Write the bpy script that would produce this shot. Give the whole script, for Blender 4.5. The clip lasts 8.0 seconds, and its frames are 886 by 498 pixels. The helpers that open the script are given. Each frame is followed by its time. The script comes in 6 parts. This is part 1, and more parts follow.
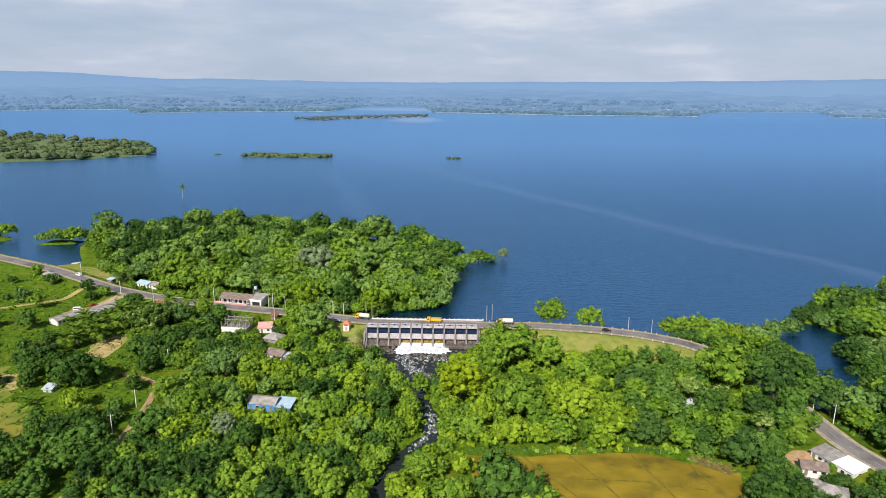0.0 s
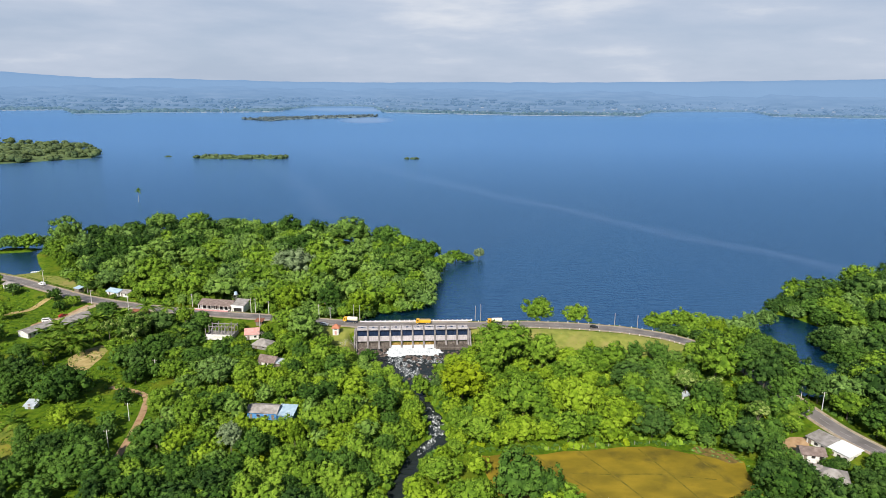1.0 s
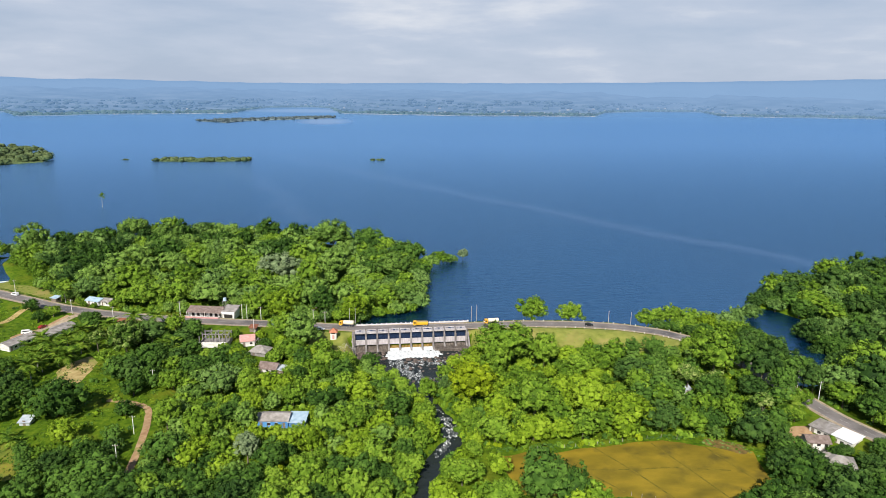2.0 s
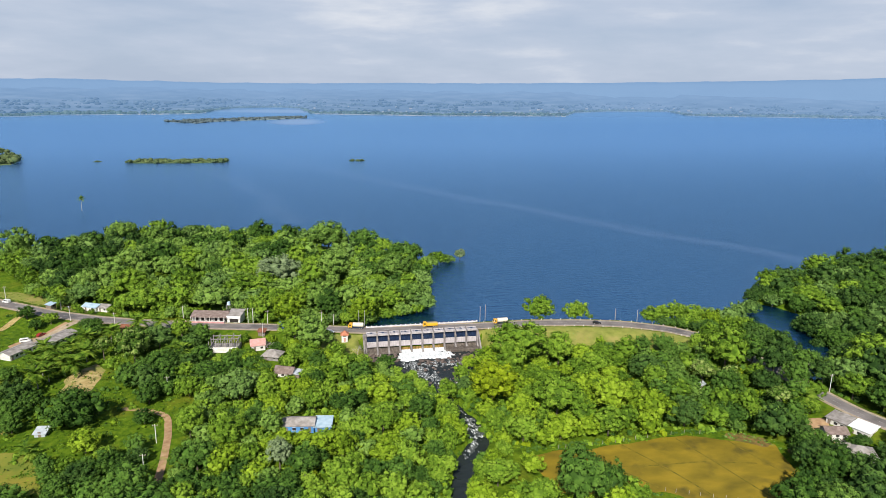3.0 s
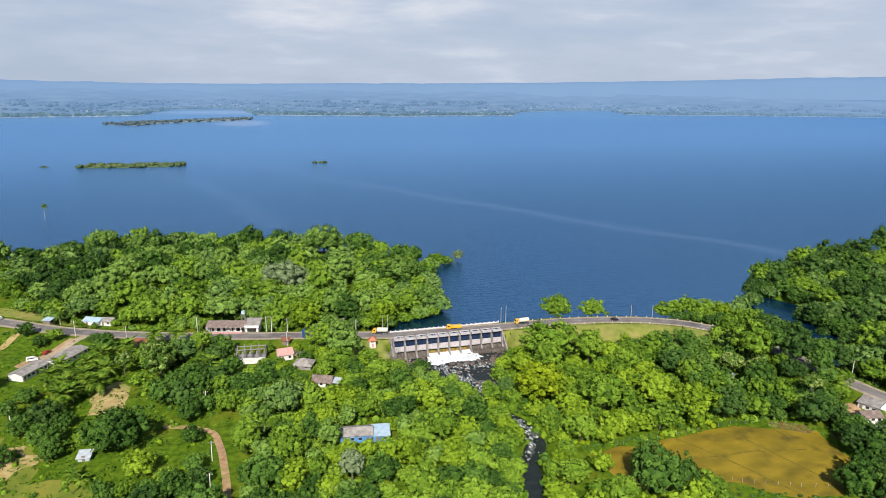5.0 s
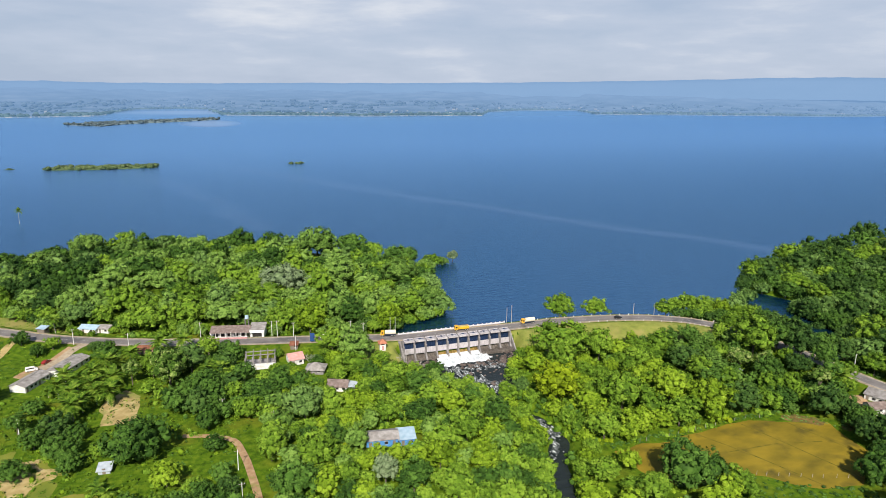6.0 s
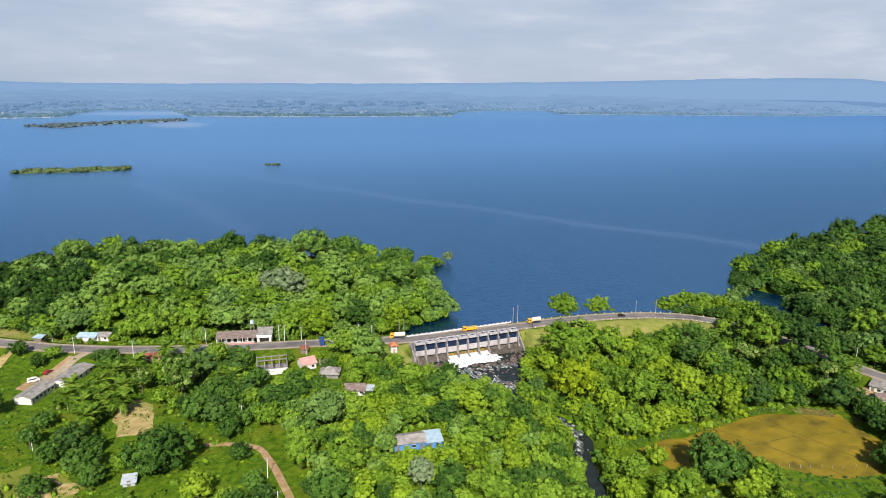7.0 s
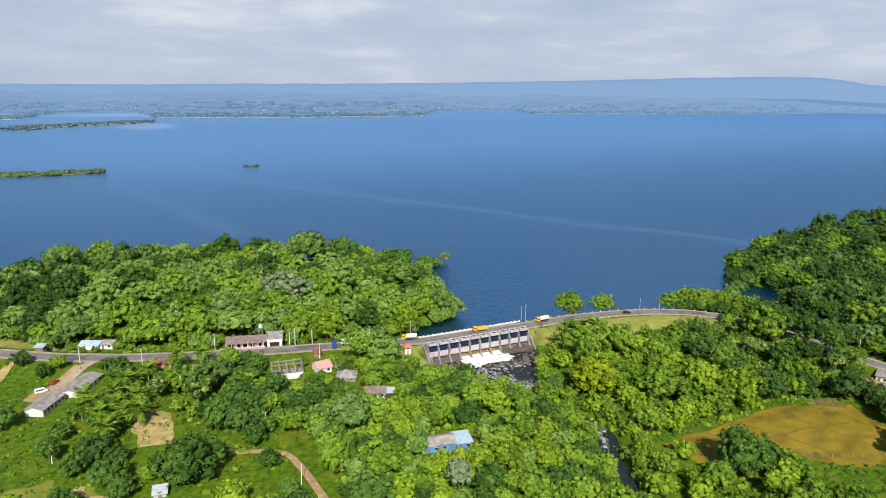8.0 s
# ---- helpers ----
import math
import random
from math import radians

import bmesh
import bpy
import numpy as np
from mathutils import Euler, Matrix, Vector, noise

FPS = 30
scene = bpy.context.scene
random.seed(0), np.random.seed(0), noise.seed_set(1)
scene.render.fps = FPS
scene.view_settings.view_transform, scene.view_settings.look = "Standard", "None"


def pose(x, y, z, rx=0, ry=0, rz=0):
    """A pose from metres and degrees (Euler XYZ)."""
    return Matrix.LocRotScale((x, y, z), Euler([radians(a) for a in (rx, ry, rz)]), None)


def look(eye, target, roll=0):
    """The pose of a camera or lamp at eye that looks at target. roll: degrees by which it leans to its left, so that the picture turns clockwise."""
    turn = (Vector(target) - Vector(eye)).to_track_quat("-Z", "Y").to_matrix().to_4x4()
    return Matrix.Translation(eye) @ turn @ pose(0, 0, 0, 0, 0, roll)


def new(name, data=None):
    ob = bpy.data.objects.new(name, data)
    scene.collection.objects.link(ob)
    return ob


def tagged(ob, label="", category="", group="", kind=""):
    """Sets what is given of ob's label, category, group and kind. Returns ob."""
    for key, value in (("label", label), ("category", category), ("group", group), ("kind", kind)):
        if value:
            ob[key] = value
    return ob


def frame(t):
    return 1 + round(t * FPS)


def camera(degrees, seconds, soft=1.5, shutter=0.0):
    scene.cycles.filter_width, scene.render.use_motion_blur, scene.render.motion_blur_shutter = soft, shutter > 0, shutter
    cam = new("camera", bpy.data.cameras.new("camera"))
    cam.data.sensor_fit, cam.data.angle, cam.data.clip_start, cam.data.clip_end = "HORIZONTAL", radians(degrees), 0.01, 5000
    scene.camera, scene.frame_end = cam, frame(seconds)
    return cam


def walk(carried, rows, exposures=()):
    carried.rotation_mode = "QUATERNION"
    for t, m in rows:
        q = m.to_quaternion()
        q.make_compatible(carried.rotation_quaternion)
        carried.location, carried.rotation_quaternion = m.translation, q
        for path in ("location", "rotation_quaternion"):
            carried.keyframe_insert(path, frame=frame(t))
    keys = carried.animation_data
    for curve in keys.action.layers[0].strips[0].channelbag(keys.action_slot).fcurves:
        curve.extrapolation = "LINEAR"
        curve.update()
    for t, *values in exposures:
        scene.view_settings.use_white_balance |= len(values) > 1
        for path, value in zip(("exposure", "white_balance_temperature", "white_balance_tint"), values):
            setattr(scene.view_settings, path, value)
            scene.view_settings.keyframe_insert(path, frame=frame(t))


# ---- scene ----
cam = camera(68.7, 8.0, soft=0.6)
PATH = [
    (0, (2.42, 0.227, 121.954), (2.394, 2.165, 121.462), 0.6),
    (0.5, (-7.862, 0.796, 121.967), (-7.806, 2.734, 121.477), 0.6),
    (1, (-18.085, 1.521, 121.952), (-17.95, 3.455, 121.462), 0.7),
    (1.5, (-28.208, 2.652, 121.944), (-27.999, 4.58, 121.456), 0.7),
    (3, (-58.387, 7.797, 121.877), (-58.021, 9.702, 121.392), 0.7),
    (3.5, (-68.277, 9.999, 121.912), (-67.869, 11.896, 121.427), 0.7),
    (4, (-78.006, 12.556, 122.018), (-77.554, 14.443, 121.533), 0.7),
    (4.5, (-87.648, 15.381, 122.123), (-87.154, 17.258, 121.639), 0.6),
    (6, (-116.091, 25.388, 122.454), (-115.454, 27.221, 121.971), 0.6),
    (6.5, (-125.437, 29.126, 122.5), (-124.752, 30.942, 122.018), 0.6),
    (7, (-134.63, 33.059, 122.497), (-133.899, 34.857, 122.016), 0.6),
    (7.5, (-143.674, 37.22, 122.488), (-142.898, 38.999, 122.006), 0.5),
    (8, (-152.607, 41.494, 122.481), (-151.79, 43.256, 122.0), 0.4),
]
walk(cam, [(t, look(eye, target, roll)) for t, eye, target, roll in PATH])

# ---- world, sun, exposure ----
SUN_EL, SUN_AZ = radians(40.0), radians(200.0)   # elevation; compass bearing of the sun, clockwise from +y
scene.view_settings.exposure = 0.34
world = bpy.data.worlds.new("world")
scene.world = world
world.use_nodes = True
wn, wl = world.node_tree.nodes, world.node_tree.links
wn.clear()
w_out, w_bg = wn.new("ShaderNodeOutputWorld"), wn.new("ShaderNodeBackground")
w_sky = wn.new("ShaderNodeTexSky")
w_sky.sky_type = "NISHITA"
w_sky.sun_disc = False
w_sky.sun_elevation, w_sky.sun_rotation = SUN_EL, SUN_AZ
w_sky.air_density, w_sky.dust_density, w_sky.ozone_density = 1.0, 0.6, 2.0
w_co, w_map = wn.new("ShaderNodeTexCoord"), wn.new("ShaderNodeMapping")
w_map.inputs["Scale"].default_value = (1.0, 1.0, 5.0)
w_noise = wn.new("ShaderNodeTexNoise")
w_noise.inputs["Scale"].default_value = 4.5
w_noise.inputs["Detail"].default_value = 7.0
w_noise.inputs["Roughness"].default_value = 0.55
w_ramp = wn.new("ShaderNodeValToRGB")
w_ramp.color_ramp.elements[0].position, w_ramp.color_ramp.elements[0].color = 0.36, (0.92, 0.92, 0.92, 1)
w_ramp.color_ramp.elements[1].position, w_ramp.color_ramp.elements[1].color = 0.72, (1.0, 1.0, 1.0, 1)
w_cloud = wn.new("ShaderNodeMix")
w_cloud.data_type = "RGBA"

wl.new(w_co.outputs["Generated"], w_map.inputs["Vector"])
wl.new(w_map.outputs["Vector"], w_noise.inputs["Vector"])
wl.new(w_noise.outputs["Fac"], w_ramp.inputs["Fac"])
w_tone = wn.new("ShaderNodeValToRGB")
for w_el, w_at, w_col in zip((w_tone.color_ramp.elements[0], w_tone.color_ramp.elements[1], w_tone.color_ramp.elements.new(0.56)), (0.34, 0.72, 0.56),
                             ((0.45, 0.54, 0.70, 1), (0.78, 0.82, 0.90, 1), (0.545, 0.62, 0.76, 1))):
    w_el.position, w_el.color = w_at, w_col
wl.new(w_noise.outputs["Fac"], w_tone.inputs["Fac"])
w_lift = wn.new("ShaderNodeVectorMath")
w_lift.operation = "SCALE"
w_lift.inputs["Scale"].default_value = 10.0
wl.new(w_tone.outputs["Color"], w_lift.inputs[0])
wl.new(w_lift.outputs["Vector"], w_cloud.inputs["B"])
# thick haze and cloud low down, thinning to blue overhead
w_sep, w_thin, w_mul = wn.new("ShaderNodeSeparateXYZ"), wn.new("ShaderNodeMapRange"), wn.new("ShaderNodeMath")
w_thin.interpolation_type = "SMOOTHSTEP"
w_thin.inputs["From Min"].default_value, w_thin.inputs["From Max"].default_value = 0.16, 0.46
w_thin.inputs["To Min"].default_value, w_thin.inputs["To Max"].default_value = 1.0, 0.05
w_mul.operation = "MULTIPLY"
wl.new(w_co.outputs["Generated"], w_sep.inputs[0])
wl.new(w_sep.outputs["Z"], w_thin.inputs["Value"])
wl.new(w_ramp.outputs["Color"], w_mul.inputs[0])
wl.new(w_thin.outputs["Result"], w_mul.inputs[1])
wl.new(w_mul.outputs[0], w_cloud.inputs["Factor"])
wl.new(w_sky.outputs["Color"], w_cloud.inputs["A"])
wl.new(w_cloud.outputs["Result"], w_bg.inputs["Color"])
w_bg.inputs["Strength"].default_value = 0.076
wl.new(w_bg.outputs["Background"], w_out.inputs["Surface"])

sun = new("sun", bpy.data.lights.new("sun", "SUN"))
sun.data.energy, sun.data.angle, sun.data.color = 5.0, radians(0.6), (1.0, 0.95, 0.86)
sun_from = Vector((math.sin(SUN_AZ) * math.cos(SUN_EL), math.cos(SUN_AZ) * math.cos(SUN_EL), math.sin(SUN_EL)))
sun.matrix_world = look(sun_from * 300, (0, 0, 0))

# ---- materials ----


def material(name, stops, scale=1.0, rough=0.8, bump=0.0, bump_scale=None, metal=0.0, detail=4.0, spread=0.0, island=0.0,
             spec=0.3, second=None, second_scale=0.1, second_range=(0.45, 0.65), stretch=(1, 1, 1), backlight=0.0, fuzz=0.0):
    """Noise-driven principled material: stops are two or three colours from low to high noise, second is a patch colour."""
    m = bpy.data.materials.new(name)
    m.use_nodes = True
    n, l = m.node_tree.nodes, m.node_tree.links
    b = n["Principled BSDF"]
    geo = n.new("ShaderNodeNewGeometry")
    mp = n.new("ShaderNodeMapping")
    mp.inputs["Scale"].default_value = stretch
    l.new(geo.outputs["Position"], mp.inputs["Vector"])
    tex = n.new("ShaderNodeTexNoise")
    tex.inputs["Scale"].default_value, tex.inputs["Detail"].default_value = scale, detail
    l.new(mp.outputs["Vector"], tex.inputs["Vector"])
    fac = tex.outputs["Fac"]
    if island or spread:
        info = n.new("ShaderNodeObjectInfo")
        add = n.new("ShaderNodeMath")
        add.operation = "MULTIPLY_ADD"
        l.new(geo.outputs["Random Per Island"], add.inputs[0])
        add.inputs[1].default_value = island
        l.new(fac, add.inputs[2])
        add2 = n.new("ShaderNodeMath")
        add2.operation = "MULTIPLY_ADD"
        l.new(info.outputs["Random"], add2.inputs[0])
        add2.inputs[1].default_value = spread
        l.new(add.outputs[0], add2.inputs[2])
        sub = n.new("ShaderNodeMath")
        sub.operation = "SUBTRACT"
        l.new(add2.outputs[0], sub.inputs[0])
        sub.inputs[1].default_value = (island + spread) / 2
        fac = sub.outputs[0]
    ramp = n.new("ShaderNodeValToRGB")
    els = ramp.color_ramp.elements
    for i, c in enumerate(stops):
        p = 0.28 + 0.44 * i / max(1, len(stops) - 1)
        e = els[i] if i < 2 else els.new(p)
        e.position, e.color = p, (*c, 1)
    l.new(fac, ramp.inputs["Fac"])
    col = ramp.outputs["Color"]
    if second:
        t2 = n.new("ShaderNodeTexNoise")
        t2.inputs["Scale"].default_value, t2.inputs["Detail"].default_value = second_scale, 5
        l.new(geo.outputs["Position"], t2.inputs["Vector"])
        r2 = n.new("ShaderNodeMapRange")
        r2.inputs["From Min"].default_value, r2.inputs["From Max"].default_value = second_range
        l.new(t2.outputs["Fac"], r2.inputs["Value"])
        mix = n.new("ShaderNodeMix")
        mix.data_type = "RGBA"
        l.new(r2.outputs["Result"], mix.inputs["Factor"])
        l.new(col, mix.inputs["A"])
        mix.inputs["B"].default_value = (*second, 1)
        col = mix.outputs["Result"]
    l.new(col, b.inputs["Base Color"])
    b.inputs["Roughness"].default_value, b.inputs["Metallic"].default_value = rough, metal
    b.inputs["Specular IOR Level"].default_value = spec
    b.inputs["Diffuse Roughness"].default_value = fuzz
    if bump:
        bt = n.new("ShaderNodeTexNoise")
        bt.inputs["Scale"].default_value, bt.inputs["Detail"].default_value = bump_scale or scale * 4, 4
        l.new(mp.outputs["Vector"], bt.inputs["Vector"])
        bp = n.new("ShaderNodeBump")
        bp.inputs["Strength"].default_value, bp.inputs["Distance"].default_value = bump, 0.3
        l.new(bt.outputs["Fac"], bp.inputs["Height"])
        l.new(bp.outputs["Normal"], b.inputs["Normal"])
    if backlight:
        tr = n.new("ShaderNodeBsdfTranslucent")
        l.new(col, tr.inputs["Color"])
        ms = n.new("ShaderNodeMixShader")
        ms.inputs["Fac"].default_value = backlight
        l.new(b.outputs["BSDF"], ms.inputs[1])
        l.new(tr.outputs["BSDF"], ms.inputs[2])
        l.new(ms.outputs["Shader"], n["Material Output"].inputs["Surface"])
    return m


def leaf_material(name, dark, mid, light):
    dark, light = [c * 0.78 for c in dark], [c * 1.04 for c in light]
    return material(name, (dark, mid, light), scale=0.35, rough=0.6, detail=9, spread=0.22, island=0.32, spec=0.06, backlight=0.04, fuzz=1.0, bump=0.35, bump_scale=2.6)


LEAF = {
    "green": leaf_material("leaf_green", (0.062, 0.128, 0.012), (0.120, 0.214, 0.019), (0.200, 0.310, 0.032)),
    "dark": leaf_material("leaf_dark", (0.028, 0.070, 0.012), (0.056, 0.120, 0.018), (0.100, 0.190, 0.030)),
    "lime": leaf_material("leaf_lime", (0.096, 0.170, 0.010), (0.170, 0.268, 0.016), (0.248, 0.354, 0.028)),
    # mid-green with a little distance haze put into the colour
    "soft": leaf_material("leaf_soft_hazed", (0.072, 0.144, 0.024), (0.126, 0.222, 0.038), (0.195, 0.306, 0.062)),
    "yellow": leaf_material("leaf_yellow", (0.112, 0.165, 0.006), (0.190, 0.262, 0.010), (0.285, 0.355, 0.018)),
    # olive leaves, extra blue put in for distance haze
    "olive": leaf_material("leaf_olive_hazed", (0.064, 0.126, 0.028), (0.110, 0.196, 0.044), (0.172, 0.276, 0.070)),
    "grey": leaf_material("leaf_grey", (0.085, 0.130, 0.055), (0.140, 0.195, 0.090), (0.210, 0.270, 0.140)),
    "flower": leaf_material("leaf_flowering", (0.045, 0.100, 0.014), (0.100, 0.180, 0.026), (0.300, 0.360, 0.110)),
    # darker species, with shade and some haze put into the leaf colour
    "deep": leaf_material("leaf_deep_shaded", (0.022, 0.056, 0.012), (0.044, 0.094, 0.019), (0.080, 0.148, 0.030)),
    "palm": leaf_material("leaf_palm", (0.036, 0.086, 0.009), (0.088, 0.164, 0.015), (0.180, 0.260, 0.032)),
    # island leaves with distance haze put into the colour: slightly greyed, then blued
    "isle": leaf_material("leaf_island", (0.046, 0.076, 0.036), (0.078, 0.115, 0.050), (0.125, 0.165, 0.066)),
    "far_isle": leaf_material("leaf_far_island_hazed", (0.090, 0.130, 0.150), (0.120, 0.160, 0.175), (0.155, 0.195, 0.200)),
}
BARK = material("bark", ((0.10, 0.08, 0.06), (0.20, 0.17, 0.13)), scale=3, rough=0.9, bump=0.4)
PALE_BARK = material("pale_bark", ((0.26, 0.24, 0.21), (0.45, 0.42, 0.37)), scale=3, rough=0.9, bump=0.3)
GRASS = material("grass", ((0.032, 0.074, 0.004), (0.076, 0.138, 0.006), (0.132, 0.190, 0.011)), scale=0.45, spec=0.1, rough=0.9, bump=1.0,
                 bump_scale=1.2, second=(0.17, 0.175, 0.016), second_scale=0.05, second_range=(0.54, 0.78), detail=10)
BANK_GRASS = material("bank_grass", ((0.150, 0.175, 0.030), (0.205, 0.225, 0.042), (0.265, 0.260, 0.060)), scale=0.30, rough=0.9, bump=0.4,
                      bump_scale=2.0, second=(0.30, 0.24, 0.085), second_scale=0.07, second_range=(0.50, 0.75), detail=8)
DIRT = material("dirt", ((0.28, 0.16, 0.085), (0.38, 0.24, 0.13), (0.46, 0.32, 0.18)), scale=0.5, rough=0.95, bump=0.3, bump_scale=3, detail=8,
                second=(0.24, 0.24, 0.06), second_scale=0.22, second_range=(0.58, 0.72))
SAND = material("sand", ((0.30, 0.22, 0.08), (0.42, 0.31, 0.13), (0.50, 0.39, 0.18)), scale=0.4, rough=0.95, bump=0.3, bump_scale=3, detail=8,
                second=(0.22, 0.24, 0.05), second_scale=0.16, second_range=(0.56, 0.70))
PADDY = material("paddy", ((0.135, 0.102, 0.007), (0.218, 0.156, 0.010), (0.305, 0.212, 0.015)), scale=0.12, rough=0.75, bump=0.3, bump_scale=1.5, detail=8,
                 second=(0.075, 0.062, 0.010), second_scale=0.11, second_range=(0.54, 0.74), stretch=(0.7, 1.3, 1))
BROWN_SOIL = material("brown_soil", ((0.085, 0.070, 0.016), (0.175, 0.115, 0.032), (0.27, 0.18, 0.06)), scale=0.5, rough=0.95, bump=0.4, bump_scale=2, detail=8,
                      second=(0.06, 0.10, 0.012), second_scale=0.2, second_range=(0.5, 0.65))
BUND = material("muddy_bund", ((0.105, 0.092, 0.010), (0.165, 0.128, 0.013), (0.23, 0.17, 0.02)), scale=0.5, rough=0.9, bump=0.5, detail=8)
PADDY_GREEN = material("paddy_green", ((0.110, 0.150, 0.015), (0.175, 0.200, 0.022), (0.250, 0.230, 0.035)), scale=0.10, rough=0.85, bump=0.3, bump_scale=1.5,
                       detail=8, second=(0.26, 0.19, 0.025), second_scale=0.05, second_range=(0.55, 0.72))
ASPHALT = material("asphalt", ((0.135, 0.120, 0.114), (0.185, 0.165, 0.156), (0.235, 0.210, 0.198)), scale=0.18, rough=0.85, bump=0.15, bump_scale=8, detail=8,
                   second=(0.105, 0.098, 0.102), second_scale=0.035, second_range=(0.57, 0.62))
SHOULDER = material("shoulder", ((0.27, 0.21, 0.14), (0.37, 0.29, 0.20), (0.44, 0.37, 0.27)), scale=0.6, rough=0.95, bump=0.3, detail=8)
LINE_PAINT = material("line_paint", ((0.34, 0.33, 0.31), (0.62, 0.61, 0.58)), scale=0.5, rough=0.7)
CONCRETE = material("concrete", ((0.15, 0.135, 0.13), (0.24, 0.22, 0.215), (0.34, 0.315, 0.31)), scale=0.7, rough=0.85, bump=0.2, detail=8,
                    second=(0.13, 0.11, 0.10), second_scale=0.5, second_range=(0.55, 0.80), stretch=(1, 1, 0.35))
PALE_CONCRETE = material("pale_concrete", ((0.48, 0.45, 0.46), (0.62, 0.59, 0.60), (0.70, 0.67, 0.67)), scale=0.9, rough=0.8, bump=0.1, detail=8)
WET_CONCRETE = material("wet_stained_concrete", ((0.10, 0.065, 0.02), (0.26, 0.17, 0.05), (0.36, 0.25, 0.09)), scale=0.6, rough=0.35, bump=0.3, detail=8,
                        stretch=(2.2, 1, 0.3))
GATE_STEEL = material("gate_steel", ((0.014, 0.030, 0.070), (0.028, 0.052, 0.120)), scale=0.8, rough=0.5, metal=0.3, detail=6)
WHITE_PAINT = material("white_paint", ((0.66, 0.65, 0.62), (0.80, 0.79, 0.77)), scale=1.2, rough=0.6)
OLD_WHITE = material("weathered_white_wall", ((0.50, 0.48, 0.44), (0.68, 0.66, 0.62), (0.76, 0.74, 0.71)), scale=0.8, rough=0.85, bump=0.1, detail=8)
PINK_WALL = material("pink_wall", ((0.42, 0.20, 0.20), (0.55, 0.30, 0.29)), scale=0.9, rough=0.85, detail=6)
BLUE_WALL = material("blue_wall", ((0.06, 0.20, 0.46), (0.10, 0.28, 0.58)), scale=0.9, rough=0.8, detail=6)
TILE_ROOF = material("weathered_clay_tiles", ((0.13, 0.095, 0.085), (0.20, 0.150, 0.130), (0.29, 0.225, 0.200)), scale=0.9, rough=0.9, bump=0.4, bump_scale=5, detail=8)
ORANGE_ROOF = material("orange_clay_tiles", ((0.36, 0.125, 0.065), (0.50, 0.215, 0.130)), scale=1.2, rough=0.85, bump=0.3, bump_scale=5, detail=6)
PINK_ROOF = material("faded_pink_sheet", ((0.50, 0.25, 0.22), (0.66, 0.38, 0.34)), scale=0.7, rough=0.6, detail=6)
GREY_ROOF = material("asbestos_sheet", ((0.19, 0.165, 0.15), (0.29, 0.265, 0.245), (0.40, 0.37, 0.35)), scale=0.5, rough=0.9, bump=0.2, detail=8,
                     second=(0.15, 0.13, 0.11), second_scale=0.4, second_range=(0.56, 0.8))
ZINC_ROOF = material("zinc_sheet", ((0.40, 0.45, 0.50), (0.58, 0.62, 0.66)), scale=0.6, rough=0.5, metal=0.2, detail=6)
BLUE_ROOF = material("pale_blue_sheet", ((0.28, 0.40, 0.50), (0.44, 0.55, 0.63)), scale=0.6, rough=0.5, detail=6)
WHITE_ROOF = material("white_sheet", ((0.74, 0.74, 0.75), (0.84, 0.84, 0.85)), scale=0.4, rough=0.5)
RUST = material("rusty_sheet", ((0.16, 0.06, 0.035), (0.30, 0.12, 0.07)), scale=0.9, rough=0.8, detail=6)
# near-black panel colour stands in for the shade inside doors and windows
DARK_OPENING = material("dark_opening_panel", ((0.020, 0.018, 0.016), (0.035, 0.030, 0.028)), scale=1.0, rough=0.9)
WOOD = material("grey_wood", ((0.14, 0.11, 0.085), (0.25, 0.21, 0.17)), scale=2.0, rough=0.9)
ROCK = material("wet_rock", ((0.045, 0.033, 0.028), (0.105, 0.078, 0.066), (0.20, 0.155, 0.135)), scale=0.9, rough=0.6, bump=0.5, detail=8, spread=0.2)
TRUCK_YELLOW = material("yellow_truck_paint", ((0.66, 0.36, 0.02), (0.74, 0.42, 0.03)), scale=1.0, rough=0.4, spec=0.5)
TRUCK_WHITE = material("white_truck_paint", ((0.70, 0.70, 0.69), (0.80, 0.80, 0.79)), scale=1.0, rough=0.4, spec=0.5)
CREAM = material("cream_tank_paint", ((0.66, 0.58, 0.42), (0.76, 0.69, 0.54)), scale=1.0, rough=0.45, spec=0.5)
CAR_BLACK = material("black_car_paint", ((0.012, 0.013, 0.016), (0.02, 0.021, 0.024)), scale=1.0, rough=0.25, spec=0.5)
CAR_RED = material("red_car_paint", ((0.22, 0.02, 0.02), (0.30, 0.03, 0.03)), scale=1.0, rough=0.3, spec=0.5)
RUBBER = material("rubber", ((0.015, 0.015, 0.015), (0.03, 0.03, 0.03)), scale=3.0, rough=0.9)
GLASS_DARK = material("dark_window_glass", ((0.015, 0.018, 0.022), (0.03, 0.034, 0.04)), scale=1.0, rough=0.08, spec=0.6)
STEEL = material("galvanised_steel", ((0.42, 0.42, 0.42), (0.58, 0.58, 0.57)), scale=2.0, rough=0.5, metal=0.5)
SIGN_BLUE = material("blue_hoarding", ((0.02, 0.05, 0.16), (0.03, 0.08, 0.24)), scale=1.0, rough=0.5)
TANK_BLUE = material("pale_blue_tank", ((0.36, 0.50, 0.60), (0.50, 0.62, 0.70)), scale=1.0, rough=0.5)


def foam_material():
    m = material("white_water", ((0.018, 0.024, 0.024), (0.09, 0.10, 0.10), (0.86, 0.87, 0.87)), scale=1.3, rough=0.5, bump=0.8, bump_scale=2.4, detail=10,
                 stretch=(1.2, 0.5, 1))
    return m


